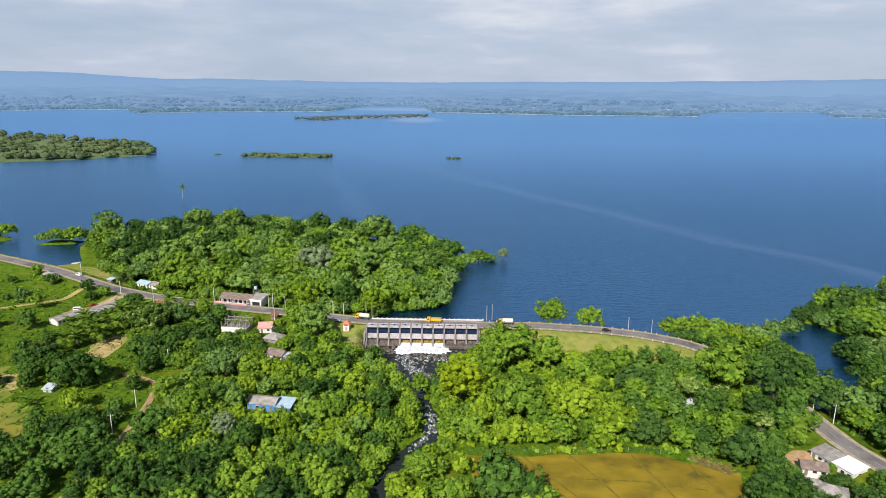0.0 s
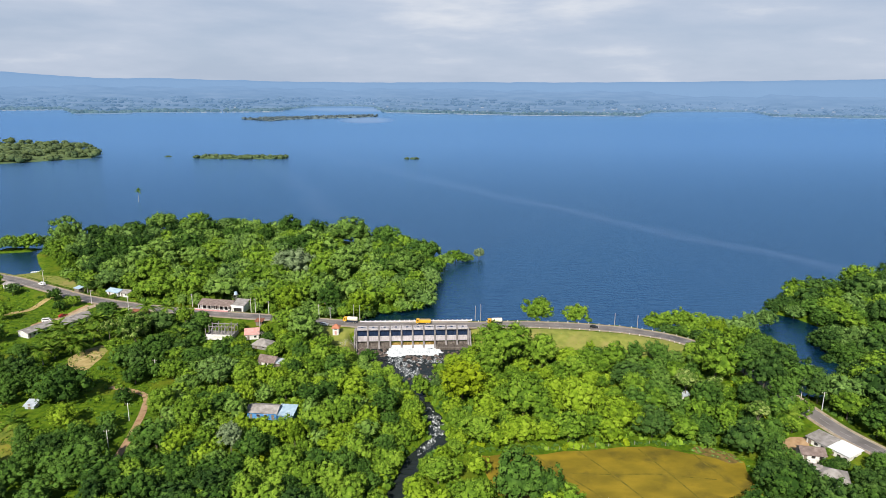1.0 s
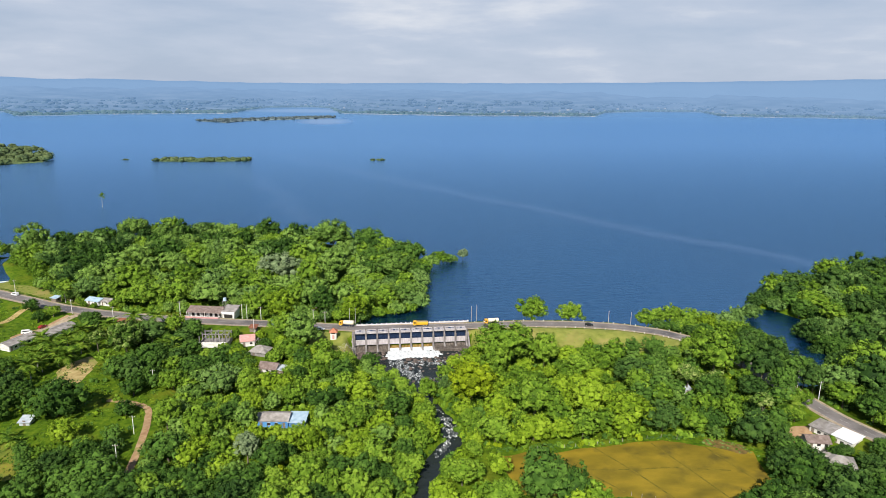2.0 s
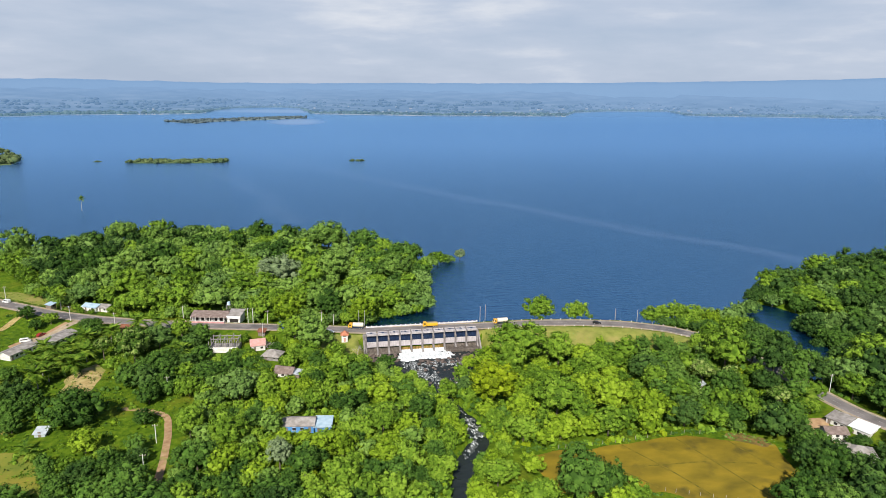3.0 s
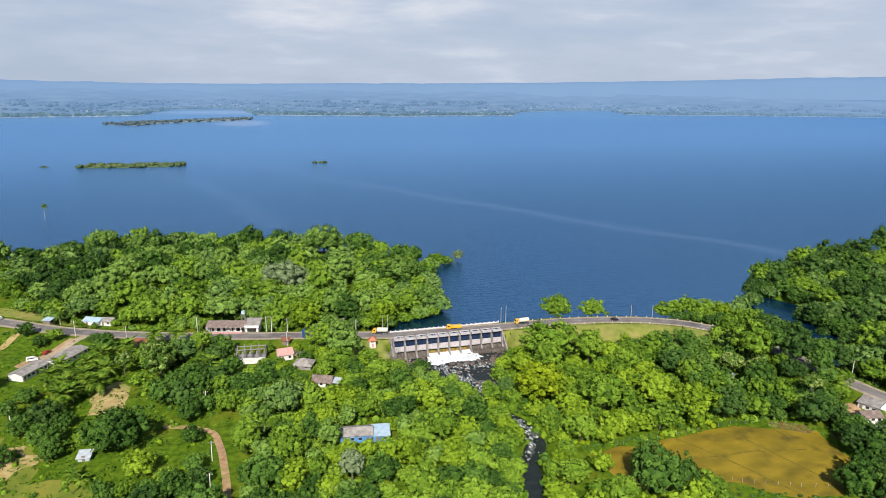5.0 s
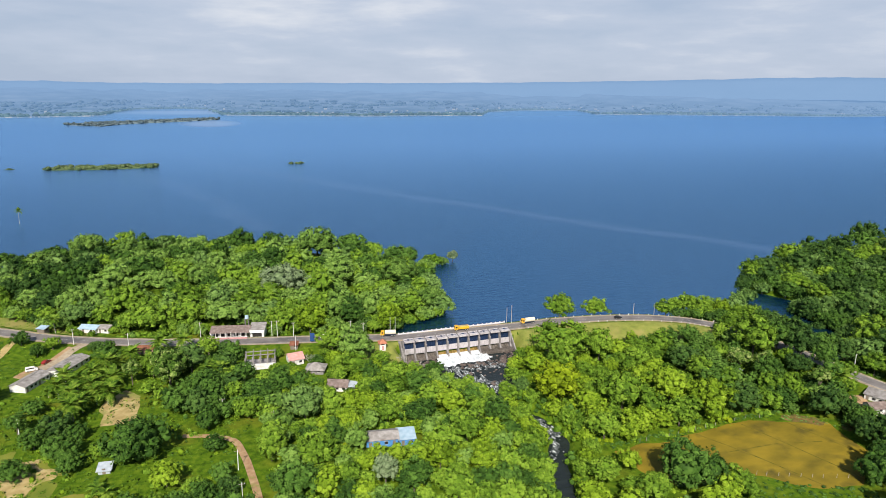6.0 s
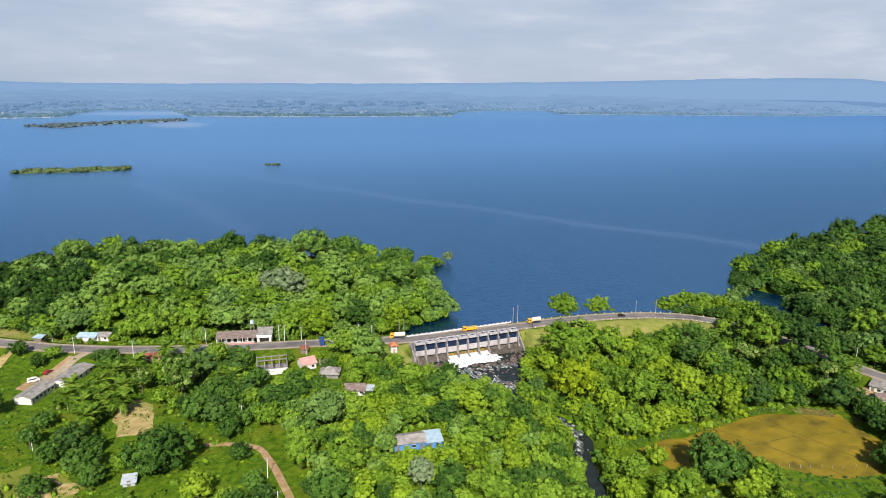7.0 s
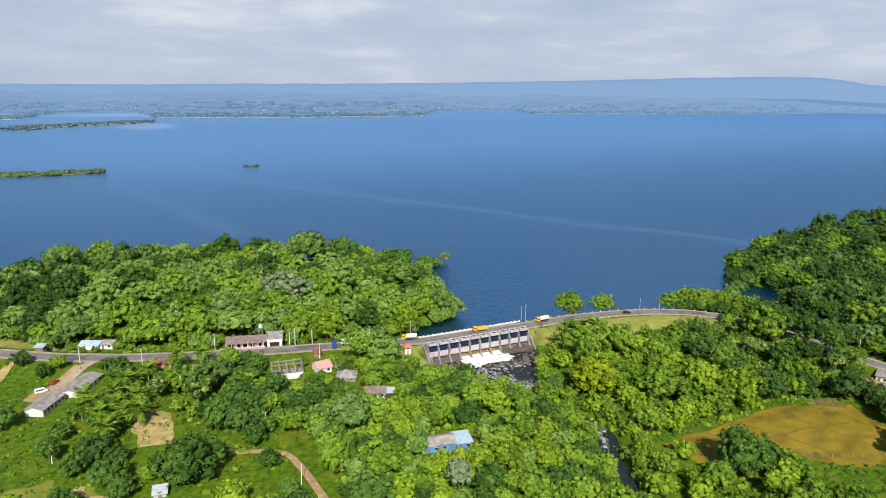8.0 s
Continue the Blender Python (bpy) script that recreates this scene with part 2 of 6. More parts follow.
FOAM = foam_material()
FALL_FOAM = material("falling_white_water", ((0.46, 0.49, 0.51), (0.70, 0.72, 0.73), (0.82, 0.83, 0.84)), scale=1.1, rough=0.5, bump=0.5, bump_scale=1.5, detail=8,
                     stretch=(2, 0.4, 0.4), second=(0.42, 0.45, 0.46), second_scale=0.45, second_range=(0.60, 0.80))
# dark brown concrete of the shut and dry weirs and the apron
DARK_CONCRETE = material("dark_concrete", ((0.055, 0.045, 0.038), (0.115, 0.095, 0.08), (0.19, 0.165, 0.145)), scale=0.6, rough=0.5, bump=0.3, detail=8, stretch=(2.2, 1, 0.3))


def water_material(name, base, wave, rough, slick=False, far=None, tint=(0.9, 0.95, 1.0), shine=0.8, horizon_haze=(0.150, 0.275, 0.450)):
    m = bpy.data.materials.new(name)
    m.use_nodes = True
    n, l = m.node_tree.nodes, m.node_tree.links
    b = n["Principled BSDF"]
    geo = n.new("ShaderNodeNewGeometry")
    mp = n.new("ShaderNodeMapping")
    mp.inputs["Rotation"].default_value = (0, 0, radians(-14))
    mp.inputs["Scale"].default_value = (0.35, 1.0, 1.0)
    l.new(geo.outputs["Position"], mp.inputs["Vector"])
    waves = n.new("ShaderNodeTexNoise")
    waves.inputs["Scale"].default_value, waves.inputs["Detail"].default_value = 0.34, 5
    waves.inputs["Roughness"].default_value = 0.6
    l.new(mp.outputs["Vector"], waves.inputs["Vector"])
    bp = n.new("ShaderNodeBump")
    bp.inputs["Strength"].default_value, bp.inputs["Distance"].default_value = wave, 0.8
    l.new(waves.outputs["Fac"], bp.inputs["Height"])
    patch = n.new("ShaderNodeTexNoise")
    patch.inputs["Scale"].default_value, patch.inputs["Detail"].default_value = 0.004, 6
    l.new(mp.outputs["Vector"], patch.inputs["Vector"])
    tone = n.new("ShaderNodeMapRange")
    tone.inputs["From Min"].default_value, tone.inputs["From Max"].default_value = 0.35, 0.65
    l.new(patch.outputs["Fac"], tone.inputs["Value"])
    # light and shade of the ripples put into the base colour, over broad tones
    ripple = n.new("ShaderNodeMath")
    ripple.operation = "MULTIPLY_ADD"
    l.new(waves.outputs["Fac"], ripple.inputs[0])
    ripple.inputs[1].default_value = 0.9
    half = n.new("ShaderNodeMath")
    half.operation = "MULTIPLY_ADD"
    l.new(tone.outputs["Result"], half.inputs[0])
    half.inputs[1].default_value, half.inputs[2].default_value = 0.5, -0.2
    l.new(half.outputs[0], ripple.inputs[2])
    mix = n.new("ShaderNodeMix")
    mix.data_type = "RGBA"
    l.new(ripple.outputs[0], mix.inputs["Factor"])
    mix.inputs["A"].default_value = (*[c * 0.55 for c in base], 1)
    mix.inputs["B"].default_value = (*[c * 1.45 for c in base], 1)
    col = mix.outputs["Result"]
    if slick:
        sep = n.new("ShaderNodeSeparateXYZ")
        l.new(geo.outputs["Position"], sep.inputs[0])

        def op(kind, a, c=None, d=None):
            q = n.new("ShaderNodeMath")
            q.operation = kind
            for i, v in enumerate((a, c, d)):
                if v is None:
                    continue
                if isinstance(v, (int, float)):
                    q.inputs[i].default_value = v
                else:
                    l.new(v, q.inputs[i])
            return q.outputs[0]

        wob = n.new("ShaderNodeTexNoise")
        wob.inputs["Scale"].default_value, wob.inputs["Detail"].default_value = 0.012, 5
        l.new(geo.outputs["Position"], wob.inputs["Vector"])
        bend = op("MULTIPLY_ADD", wob.outputs["Fac"], 50.0, -25.0)
        total = None
        # wind slicks, their sheen put into the colour: x as a quadratic of y, half width, reach in y
        for x0, y0, slope, curve, y1, wide, lo, hi, gain in ((270, 450, -0.619, 0.000113, 760, 24, 330, 1700, 0.55),
                                                           (-100, 674, -0.33, -0.0004, 946, 18, 600, 1150, 0.4),
                                                           (60, 1600, -1.6, 0.0, 1700, 22, 1300, 2300, 0.35)):
            dy = op("SUBTRACT", sep.outputs["Y"], float(y0))
            quad = op("MULTIPLY", op("MULTIPLY", dy, curve), op("SUBTRACT", sep.outputs["Y"], float(y1)))
            line = op("ADD", op("MULTIPLY_ADD", dy, slope, float(x0)), quad)
            off = op("ABSOLUTE", op("SUBTRACT", op("ADD", sep.outputs["X"], bend), line))
            widen = op("MULTIPLY_ADD", sep.outputs["Y"], wide / 900.0, wide * 0.3)
            near = op("MAXIMUM", op("SUBTRACT", 1.0, op("DIVIDE", off, widen)), 0.0)
            span = op("MULTIPLY", op("GREATER_THAN", sep.outputs["Y"], float(lo)), op("LESS_THAN", sep.outputs["Y"], float(hi)))
            got = op("MULTIPLY", op("MULTIPLY", near, span), gain)
            total = got if total is None else op("MAXIMUM", total, got)
        mix2 = n.new("ShaderNodeMix")
        mix2.data_type = "RGBA"
        l.new(total, mix2.inputs["Factor"])
        l.new(col, mix2.inputs["A"])
        mix2.inputs["B"].default_value = (*[min(1.0, c * 2.0 + 0.075) for c in base], 1)
        col = mix2.outputs["Result"]
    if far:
        # distance haze put into the base colour: dark near the dam, paler further out
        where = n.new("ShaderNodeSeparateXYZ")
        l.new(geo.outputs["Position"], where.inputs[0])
        for tone, near_y, far_y in ((far, 330, 1500), (horizon_haze, 1900, 3500)):
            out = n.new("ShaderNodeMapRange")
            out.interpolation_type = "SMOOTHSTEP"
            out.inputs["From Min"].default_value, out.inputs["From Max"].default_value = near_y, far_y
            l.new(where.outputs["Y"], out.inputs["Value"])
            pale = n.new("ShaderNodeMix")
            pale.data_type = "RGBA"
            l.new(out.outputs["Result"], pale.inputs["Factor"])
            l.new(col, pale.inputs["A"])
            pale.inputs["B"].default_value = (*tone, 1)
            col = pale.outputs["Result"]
        # two soft-edged pale patches around the far spit
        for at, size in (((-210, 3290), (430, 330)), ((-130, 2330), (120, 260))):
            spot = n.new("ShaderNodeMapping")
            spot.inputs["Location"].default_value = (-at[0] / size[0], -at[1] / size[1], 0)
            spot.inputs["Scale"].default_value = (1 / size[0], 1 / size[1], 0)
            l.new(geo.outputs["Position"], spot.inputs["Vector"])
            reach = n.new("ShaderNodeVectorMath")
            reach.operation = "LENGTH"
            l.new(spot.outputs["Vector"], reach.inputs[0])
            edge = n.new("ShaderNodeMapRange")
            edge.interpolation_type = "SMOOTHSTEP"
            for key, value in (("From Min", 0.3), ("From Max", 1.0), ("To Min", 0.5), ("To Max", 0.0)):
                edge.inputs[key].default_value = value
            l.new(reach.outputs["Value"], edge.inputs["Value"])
            pale_patch = n.new("ShaderNodeMix")
            pale_patch.data_type = "RGBA"
            l.new(edge.outputs["Result"], pale_patch.inputs["Factor"])
            l.new(col, pale_patch.inputs["A"])
            pale_patch.inputs["B"].default_value = (0.42, 0.47, 0.58, 1)
            col = pale_patch.outputs["Result"]
    body, gloss, fres, level, mixed = (n.new(q) for q in ("ShaderNodeBsdfDiffuse", "ShaderNodeBsdfGlossy", "ShaderNodeFresnel", "ShaderNodeMath", "ShaderNodeMixShader"))
    l.new(col, body.inputs["Color"])
    gloss.inputs["Color"].default_value, gloss.inputs["Roughness"].default_value = (*tint, 1), rough
    fres.inputs["IOR"].default_value = 1.33
    level.operation = "MULTIPLY"
    level.inputs[1].default_value = shine
    for q in (body, gloss, fres):
        l.new(bp.outputs["Normal"], q.inputs["Normal"])
    l.new(fres.outputs[0], level.inputs[0])
    l.new(level.outputs[0], mixed.inputs[0])
    l.new(body.outputs[0], mixed.inputs[1])
    l.new(gloss.outputs[0], mixed.inputs[2])
    l.new(mixed.outputs[0], n["Material Output"].inputs["Surface"])
    n.remove(b)
    return m


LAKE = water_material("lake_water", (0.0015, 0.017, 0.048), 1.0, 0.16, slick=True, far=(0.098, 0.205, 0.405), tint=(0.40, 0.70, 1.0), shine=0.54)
RIVER = water_material("river_water", (0.020, 0.026, 0.026), 0.6, 0.12)


def haze_material(name, stops, scale, glow=0.66):
    """Haze of kilometres of humid air put into the colours: a backdrop that gives off the air's own light."""
    m = material(name, stops, scale=scale, rough=1.0, detail=8, spec=0.0, island=0.5)
    n, l = m.node_tree.nodes, m.node_tree.links
    b = n["Principled BSDF"]
    ramp = next(q for q in n if q.bl_idname == "ShaderNodeValToRGB")
    geo = next(q for q in n if q.bl_idname == "ShaderNodeNewGeometry")
    # painted haze: the glow colour fades to pale blue with distance
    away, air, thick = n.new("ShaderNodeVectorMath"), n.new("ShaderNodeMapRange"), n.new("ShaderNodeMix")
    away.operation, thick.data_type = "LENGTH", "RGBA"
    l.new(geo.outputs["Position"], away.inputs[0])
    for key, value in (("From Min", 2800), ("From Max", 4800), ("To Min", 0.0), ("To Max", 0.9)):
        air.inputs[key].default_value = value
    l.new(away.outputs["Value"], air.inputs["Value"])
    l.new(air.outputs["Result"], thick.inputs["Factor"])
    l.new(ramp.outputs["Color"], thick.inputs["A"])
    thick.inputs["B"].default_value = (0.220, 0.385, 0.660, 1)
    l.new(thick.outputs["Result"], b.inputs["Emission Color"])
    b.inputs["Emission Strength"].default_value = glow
    for link in list(b.inputs["Base Color"].links):
        l.remove(link)
    b.inputs["Base Color"].default_value = (0.04, 0.05, 0.06, 1)
    return m


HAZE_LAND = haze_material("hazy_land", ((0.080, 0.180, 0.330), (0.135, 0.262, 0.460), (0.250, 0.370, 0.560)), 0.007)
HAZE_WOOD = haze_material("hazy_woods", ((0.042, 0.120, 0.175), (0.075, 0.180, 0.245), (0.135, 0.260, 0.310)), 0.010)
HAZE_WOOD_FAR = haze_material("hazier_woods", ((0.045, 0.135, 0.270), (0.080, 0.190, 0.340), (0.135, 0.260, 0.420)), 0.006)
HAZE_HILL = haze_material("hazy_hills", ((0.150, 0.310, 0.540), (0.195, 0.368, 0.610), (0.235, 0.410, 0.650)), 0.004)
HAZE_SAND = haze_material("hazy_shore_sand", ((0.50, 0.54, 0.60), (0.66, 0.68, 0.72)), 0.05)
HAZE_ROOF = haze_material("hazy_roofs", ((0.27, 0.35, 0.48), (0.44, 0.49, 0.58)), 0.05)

# ---- helpers of this scene ----
RNG = np.random.default_rng(7)


def part(name, mesh_or_bm, mat, parent, label=""):
    """Links a bmesh or mesh as one object under a thing or a part."""
    if isinstance(mesh_or_bm, bmesh.types.BMesh):
        me = bpy.data.meshes.new(name)
        mesh_or_bm.to_mesh(me)
        mesh_or_bm.free()
    else:
        me = mesh_or_bm
    if mat is not None and not me.materials:
        me.materials.append(mat)
    ob = new(name, me)
    ob.parent = parent
    if label:
        ob["label"] = label
    return ob


def thing(name, m, label, category, group="", kind=""):
    ob = new(name)
    ob.empty_display_size = 0.5
    ob.matrix_world = m
    return tagged(ob, label, category, group, kind)


def solid(name, bm, mat, label, category, kind="", group=""):
    """A thing or a piece of the setting that is one mesh."""
    return tagged(part(name, bm, mat, None), label, category, group, kind)


def mesh_from(name, verts, faces, mat=None, smooth=False):
    me = bpy.data.meshes.new(name)
    me.from_pydata([tuple(map(float, v)) for v in verts], [], [tuple(map(int, f)) for f in faces])
    if smooth:
        me.shade_smooth()
    if mat is not None:
        me.materials.append(mat)
    return me


def box(bm, x0, x1, y0, y1, z0, z1, bevel=0.0):
    got = bmesh.ops.create_cube(bm, size=1.0)["verts"]
    bmesh.ops.scale(bm, vec=(x1 - x0, y1 - y0, z1 - z0), verts=got)
    bmesh.ops.translate(bm, vec=((x0 + x1) / 2, (y0 + y1) / 2, (z0 + z1) / 2), verts=got)
    if bevel:
        edges = list({e for v in got for e in v.link_edges})
        bmesh.ops.bevel(bm, geom=edges, offset=bevel, segments=1, affect="EDGES")
    return bm


def a_box(*dims, bevel=0.0):
    return box(bmesh.new(), *dims, bevel=bevel)


def tube(bm, a, b, r0, r1, sides=8):
    a, b = Vector(a), Vector(b)
    d = b - a
    got = bmesh.ops.create_cone(bm, cap_ends=True, segments=sides, radius1=r0, radius2=r1, depth=d.length)["verts"]
    m = Matrix.Translation((a + b) / 2) @ d.to_track_quat("Z", "Y").to_matrix().to_4x4()
    bmesh.ops.transform(bm, matrix=m, verts=got)
    return bm


def prism(bm, profile, x0, x1):
    """Extrudes a profile of (y, z) along x."""
    a = [bm.verts.new((x0, y, z)) for y, z in profile]
    b = [bm.verts.new((x1, y, z)) for y, z in profile]
    k = len(profile)
    bm.faces.new(a[::-1])
    bm.faces.new(b)
    for i in range(k):
        bm.faces.new((a[i], a[(i + 1) % k], b[(i + 1) % k], b[i]))
    bmesh.ops.recalc_face_normals(bm, faces=bm.faces)
    return bm


def polyline_distance(px, py, line):
    """Distance to a polyline, and the side: positive on the left of its direction."""
    best = np.full(px.shape, 1e9)
    side = np.zeros(px.shape)
    for (ax, ay), (bx, by) in zip(line[:-1], line[1:]):
        dx, dy = bx - ax, by - ay
        t = np.clip(((px - ax) * dx + (py - ay) * dy) / (dx * dx + dy * dy), 0, 1)
        d = np.hypot(px - ax - t * dx, py - ay - t * dy)
        s = np.sign(dx * (py - ay) - dy * (px - ax))
        near = d < best
        best, side = np.where(near, d, best), np.where(near, s, side)
    return best, side


def inside(px, py, poly):
    hit = np.zeros(px.shape, bool)
    for (ax, ay), (bx, by) in zip(poly, poly[1:] + poly[:1]):
        cross = ((ay > py) != (by > py)) & (px < (bx - ax) * (py - ay) / ((by - ay) if by != ay else 1e-9) + ax)
        hit ^= cross
    return hit


def polygon_depth(px, py, poly):
    """Signed distance: positive inside."""
    d, _ = polyline_distance(px, py, poly + poly[:1])
    return np.where(inside(px, py, poly), d, -d)


def smooth(x, a, b):
    t = np.clip((x - a) / (b - a), 0, 1)
    return t * t * (3 - 2 * t)


# ---- plan of the place ----
ROAD = [(-1200, 860), (-600, 585), (-307, 425), (-252, 397), (-196, 360.5), (-173, 349.5), (-152, 342), (-126, 334), (-107, 329.5), (-78, 323), (-52, 316.5),
        (-37, 312.5), (20, 310), (48, 310), (73, 306.5), (95, 300.5), (113, 291), (126, 277), (132, 260), (135, 239), (136.5, 217), (138.5, 200), (143, 187),
        (155, 160), (180, 110), (260, 0), (420, -160)]
ROAD_Z = 3.8
PENINSULA = [(-42, 316), (-31, 338), (-6, 342), (0, 362), (5, 400), (12, 430), (20, 444), (8, 462), (-22, 490), (-60, 512), (-100, 524), (-150, 548), (-206, 540),
             (-245, 520), (-285, 492), (-281, 470), (-268, 447), (-258, 432), (-257, 425), (-266, 421), (-290, 428), (-300, 421), (-258, 400), (-200, 355), (-110, 322)]
WEST_ISLETS = [[(-318, 470), (-284, 478), (-280, 492), (-312, 494)], [(-420, 490), (-345, 478), (-338, 494), (-400, 540)]]
EAST_WOOD = [(133, 230), (168, 240), (184, 258), (184, 285), (205, 300), (196, 322), (184, 334), (212, 352), (250, 368), (290, 384), (340, 394), (385, 420),
             (470, 424), (700, 470), (900, 300), (700, 0), (180, 100), (136, 200)]
EAST_SHORE = [(112, 294), (118, 314), (140, 308), (158, 290), (163, 276), (158, 250), (138, 236), (122, 262)]
RIVER_LINE = [(-2, 300), (-6, 280), (-12, 262), (-9, 240), (-4, 226), (-4, 214), (-12, 202), (-17, 188), (-22, 170), (-34, 140), (-60, 90)]
POOL = [(-39, 302), (17, 302), (16, 288), (6, 278), (-2, 258), (-14, 256), (-24, 268), (-30, 284), (-37, 292)]
BIG_ISLE = [(-681, 971), (-596, 1017), (-509, 1093), (-519, 1150), (-640, 1300), (-1034, 1460), (-1300, 1380), (-1200, 1050), (-900, 950)]
LAND = [PENINSULA, *WEST_ISLETS, EAST_WOOD, EAST_SHORE]


def ground_z(px, py):
    """Height of the ground sheet, water level of the lake being 0."""
    px, py = np.asarray(px, float), np.asarray(py, float)
    d, side = polyline_distance(px, py, ROAD)
    wave = np.sin(px * 0.043 + 1.3) * np.cos(py * 0.051) * 0.5 + np.sin(px * 0.11 - py * 0.09) * 0.2
    low = -1.0 + 2.6 * smooth(-px, 24, 76) + 1.6 * smooth(px, 95, 125) + wave * 0.7
    dry = low + (ROAD_Z - 0.1 - low) * (1 - smooth(d, 6.5, 24))
    channel, _ = polyline_distance(px, py, RIVER_LINE)
    pool = polygon_depth(px, py, POOL)
    cut = np.maximum(1 - smooth(channel, 1.5, 5.8), smooth(pool, -6, 2))
    dry = dry + (-6.6 - dry) * cut
    bank = (ROAD_Z - 0.1) + (-6.0 - ROAD_Z) * smooth(d, 5.5, 19)
    shore = np.full(px.shape, -1e9)
    for poly in LAND:
        shore = np.maximum(shore, polygon_depth(px, py, poly))
    wet = -6.0 + 7.3 * smooth(shore, -9, 7) + 0.6 * smooth(shore, 8, 60) + 0.3 * wave * smooth(shore, 0, 20)
    wet = np.maximum(wet, bank)
    return np.where(side > 0, wet, dry)


# ---- ground, lake, river ----


def axis(lo, hi, step, far):
    fine = np.arange(lo, hi + 1e-6, step)
    out, gap = [], step
    v = hi
    while v < far:
        gap *= 1.5
        v = min(v + gap, far)
        out.append(v)
    back, gap, v = [], step, lo
    while v > -far:
        gap *= 1.5
        v = max(v - gap, -far)
        back.append(v)
    return np.concatenate([back[::-1], fine, out])


gx, gy = axis(-330, 300, 3.0, 4900), axis(110, 520, 3.0, 4900)
GX, GY = np.meshgrid(gx, gy)
GZ = ground_z(GX, GY)
nx, ny = len(gx), len(gy)
idx = np.arange(nx * ny).reshape(ny, nx)
quads = np.stack([idx[:-1, :-1], idx[:-1, 1:], idx[1:, 1:], idx[1:, :-1]], -1).reshape(-1, 4)
ground = tagged(part("ground", mesh_from("ground", np.stack([GX, GY, GZ], -1).reshape(-1, 3), quads, GRASS, True), None, None),
                "lush green grassy ground around the reservoir", "ground", kind="structure")

bm = bmesh.new()
lake_edge = [(x, y) for x, y in ROAD]
vs = [bm.verts.new((x, y, 0.0)) for x, y in lake_edge] + [bm.verts.new(p) for p in ((4900, -160, 0), (4900, 4900, 0), (-4900, 4900, 0), (-4900, 860, 0))]
bmesh.ops.triangle_fill(bm, edges=[bm.edges.new((a, b)) for a, b in zip(vs, vs[1:] + vs[:1])], use_beauty=True)
bmesh.ops.recalc_face_normals(bm, faces=bm.faces)
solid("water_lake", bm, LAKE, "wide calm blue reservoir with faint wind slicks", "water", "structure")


def ribbon(line, left, right, lift, step=3.0, z=None, start=0.0, end=1e9, gap=None):
    """A strip that follows a line at an offset to both sides, draped on the ground or at a height z."""
    pts = []
    for (ax, ay), (bx, by) in zip(line[:-1], line[1:]):
        n = max(1, int(math.hypot(bx - ax, by - ay) / step))
        pts += [(ax + (bx - ax) * i / n, ay + (by - ay) * i / n) for i in range(n)]
    pts.append(line[-1])
    p = np.array(pts)
    for _ in range(3):
        p[1:-1] = (p[:-2] + 2 * p[1:-1] + p[2:]) / 4
    tan = np.gradient(p, axis=0)
    tan /= np.linalg.norm(tan, axis=1)[:, None]
    nrm = np.stack([-tan[:, 1], tan[:, 0]], -1)
    run = np.concatenate([[0], np.cumsum(np.linalg.norm(np.diff(p, axis=0), axis=1))])
    a, b = p + nrm * left, p + nrm * right
    za = np.full(len(p), z) if z is not None else ground_z(a[:, 0], a[:, 1])
    zb = np.full(len(p), z) if z is not None else ground_z(b[:, 0], b[:, 1])
    v = np.concatenate([np.column_stack([a, za + lift]), np.column_stack([b, zb + lift])])
    k = len(p)
    keep = [i for i in range(k - 1) if start <= run[i] <= end and (gap is None or (run[i] // gap) % 2 == 0)]
    return v, [(i, i + k, i + k + 1, i + 1) for i in keep], p, nrm, run


v, f, road_pts, road_nrm, road_run = ribbon(ROAD, 4.9, -4.9, 0.0, z=ROAD_Z, step=2.4)
tagged(part("road_shoulder", mesh_from("road_shoulder", v, f, SHOULDER), None, None), "sandy brown verge along both sides of the road", "road verge", kind="structure")
v, f, *_ = ribbon(ROAD, 3.4, -3.4, 0.0, z=ROAD_Z + 0.05)
road = tagged(part("road", mesh_from("road", v, f, ASPHALT), None, None), "worn grey asphalt road along the embankment", "road", kind="structure")
v, f, *_ = ribbon(ROAD, 0.05, -0.05, 0.0, z=ROAD_Z + 0.056, gap=4.5, step=1.5)
part("centre_line", mesh_from("centre_line", v, f, LINE_PAINT), None, road)
for o in (3.15, -3.15):
    v, f, *_ = ribbon(ROAD, o + 0.07, o - 0.07, 0.0, z=ROAD_Z + 0.056)
    part("edge_line", mesh_from("edge_line", v, f, LINE_PAINT), None, road)


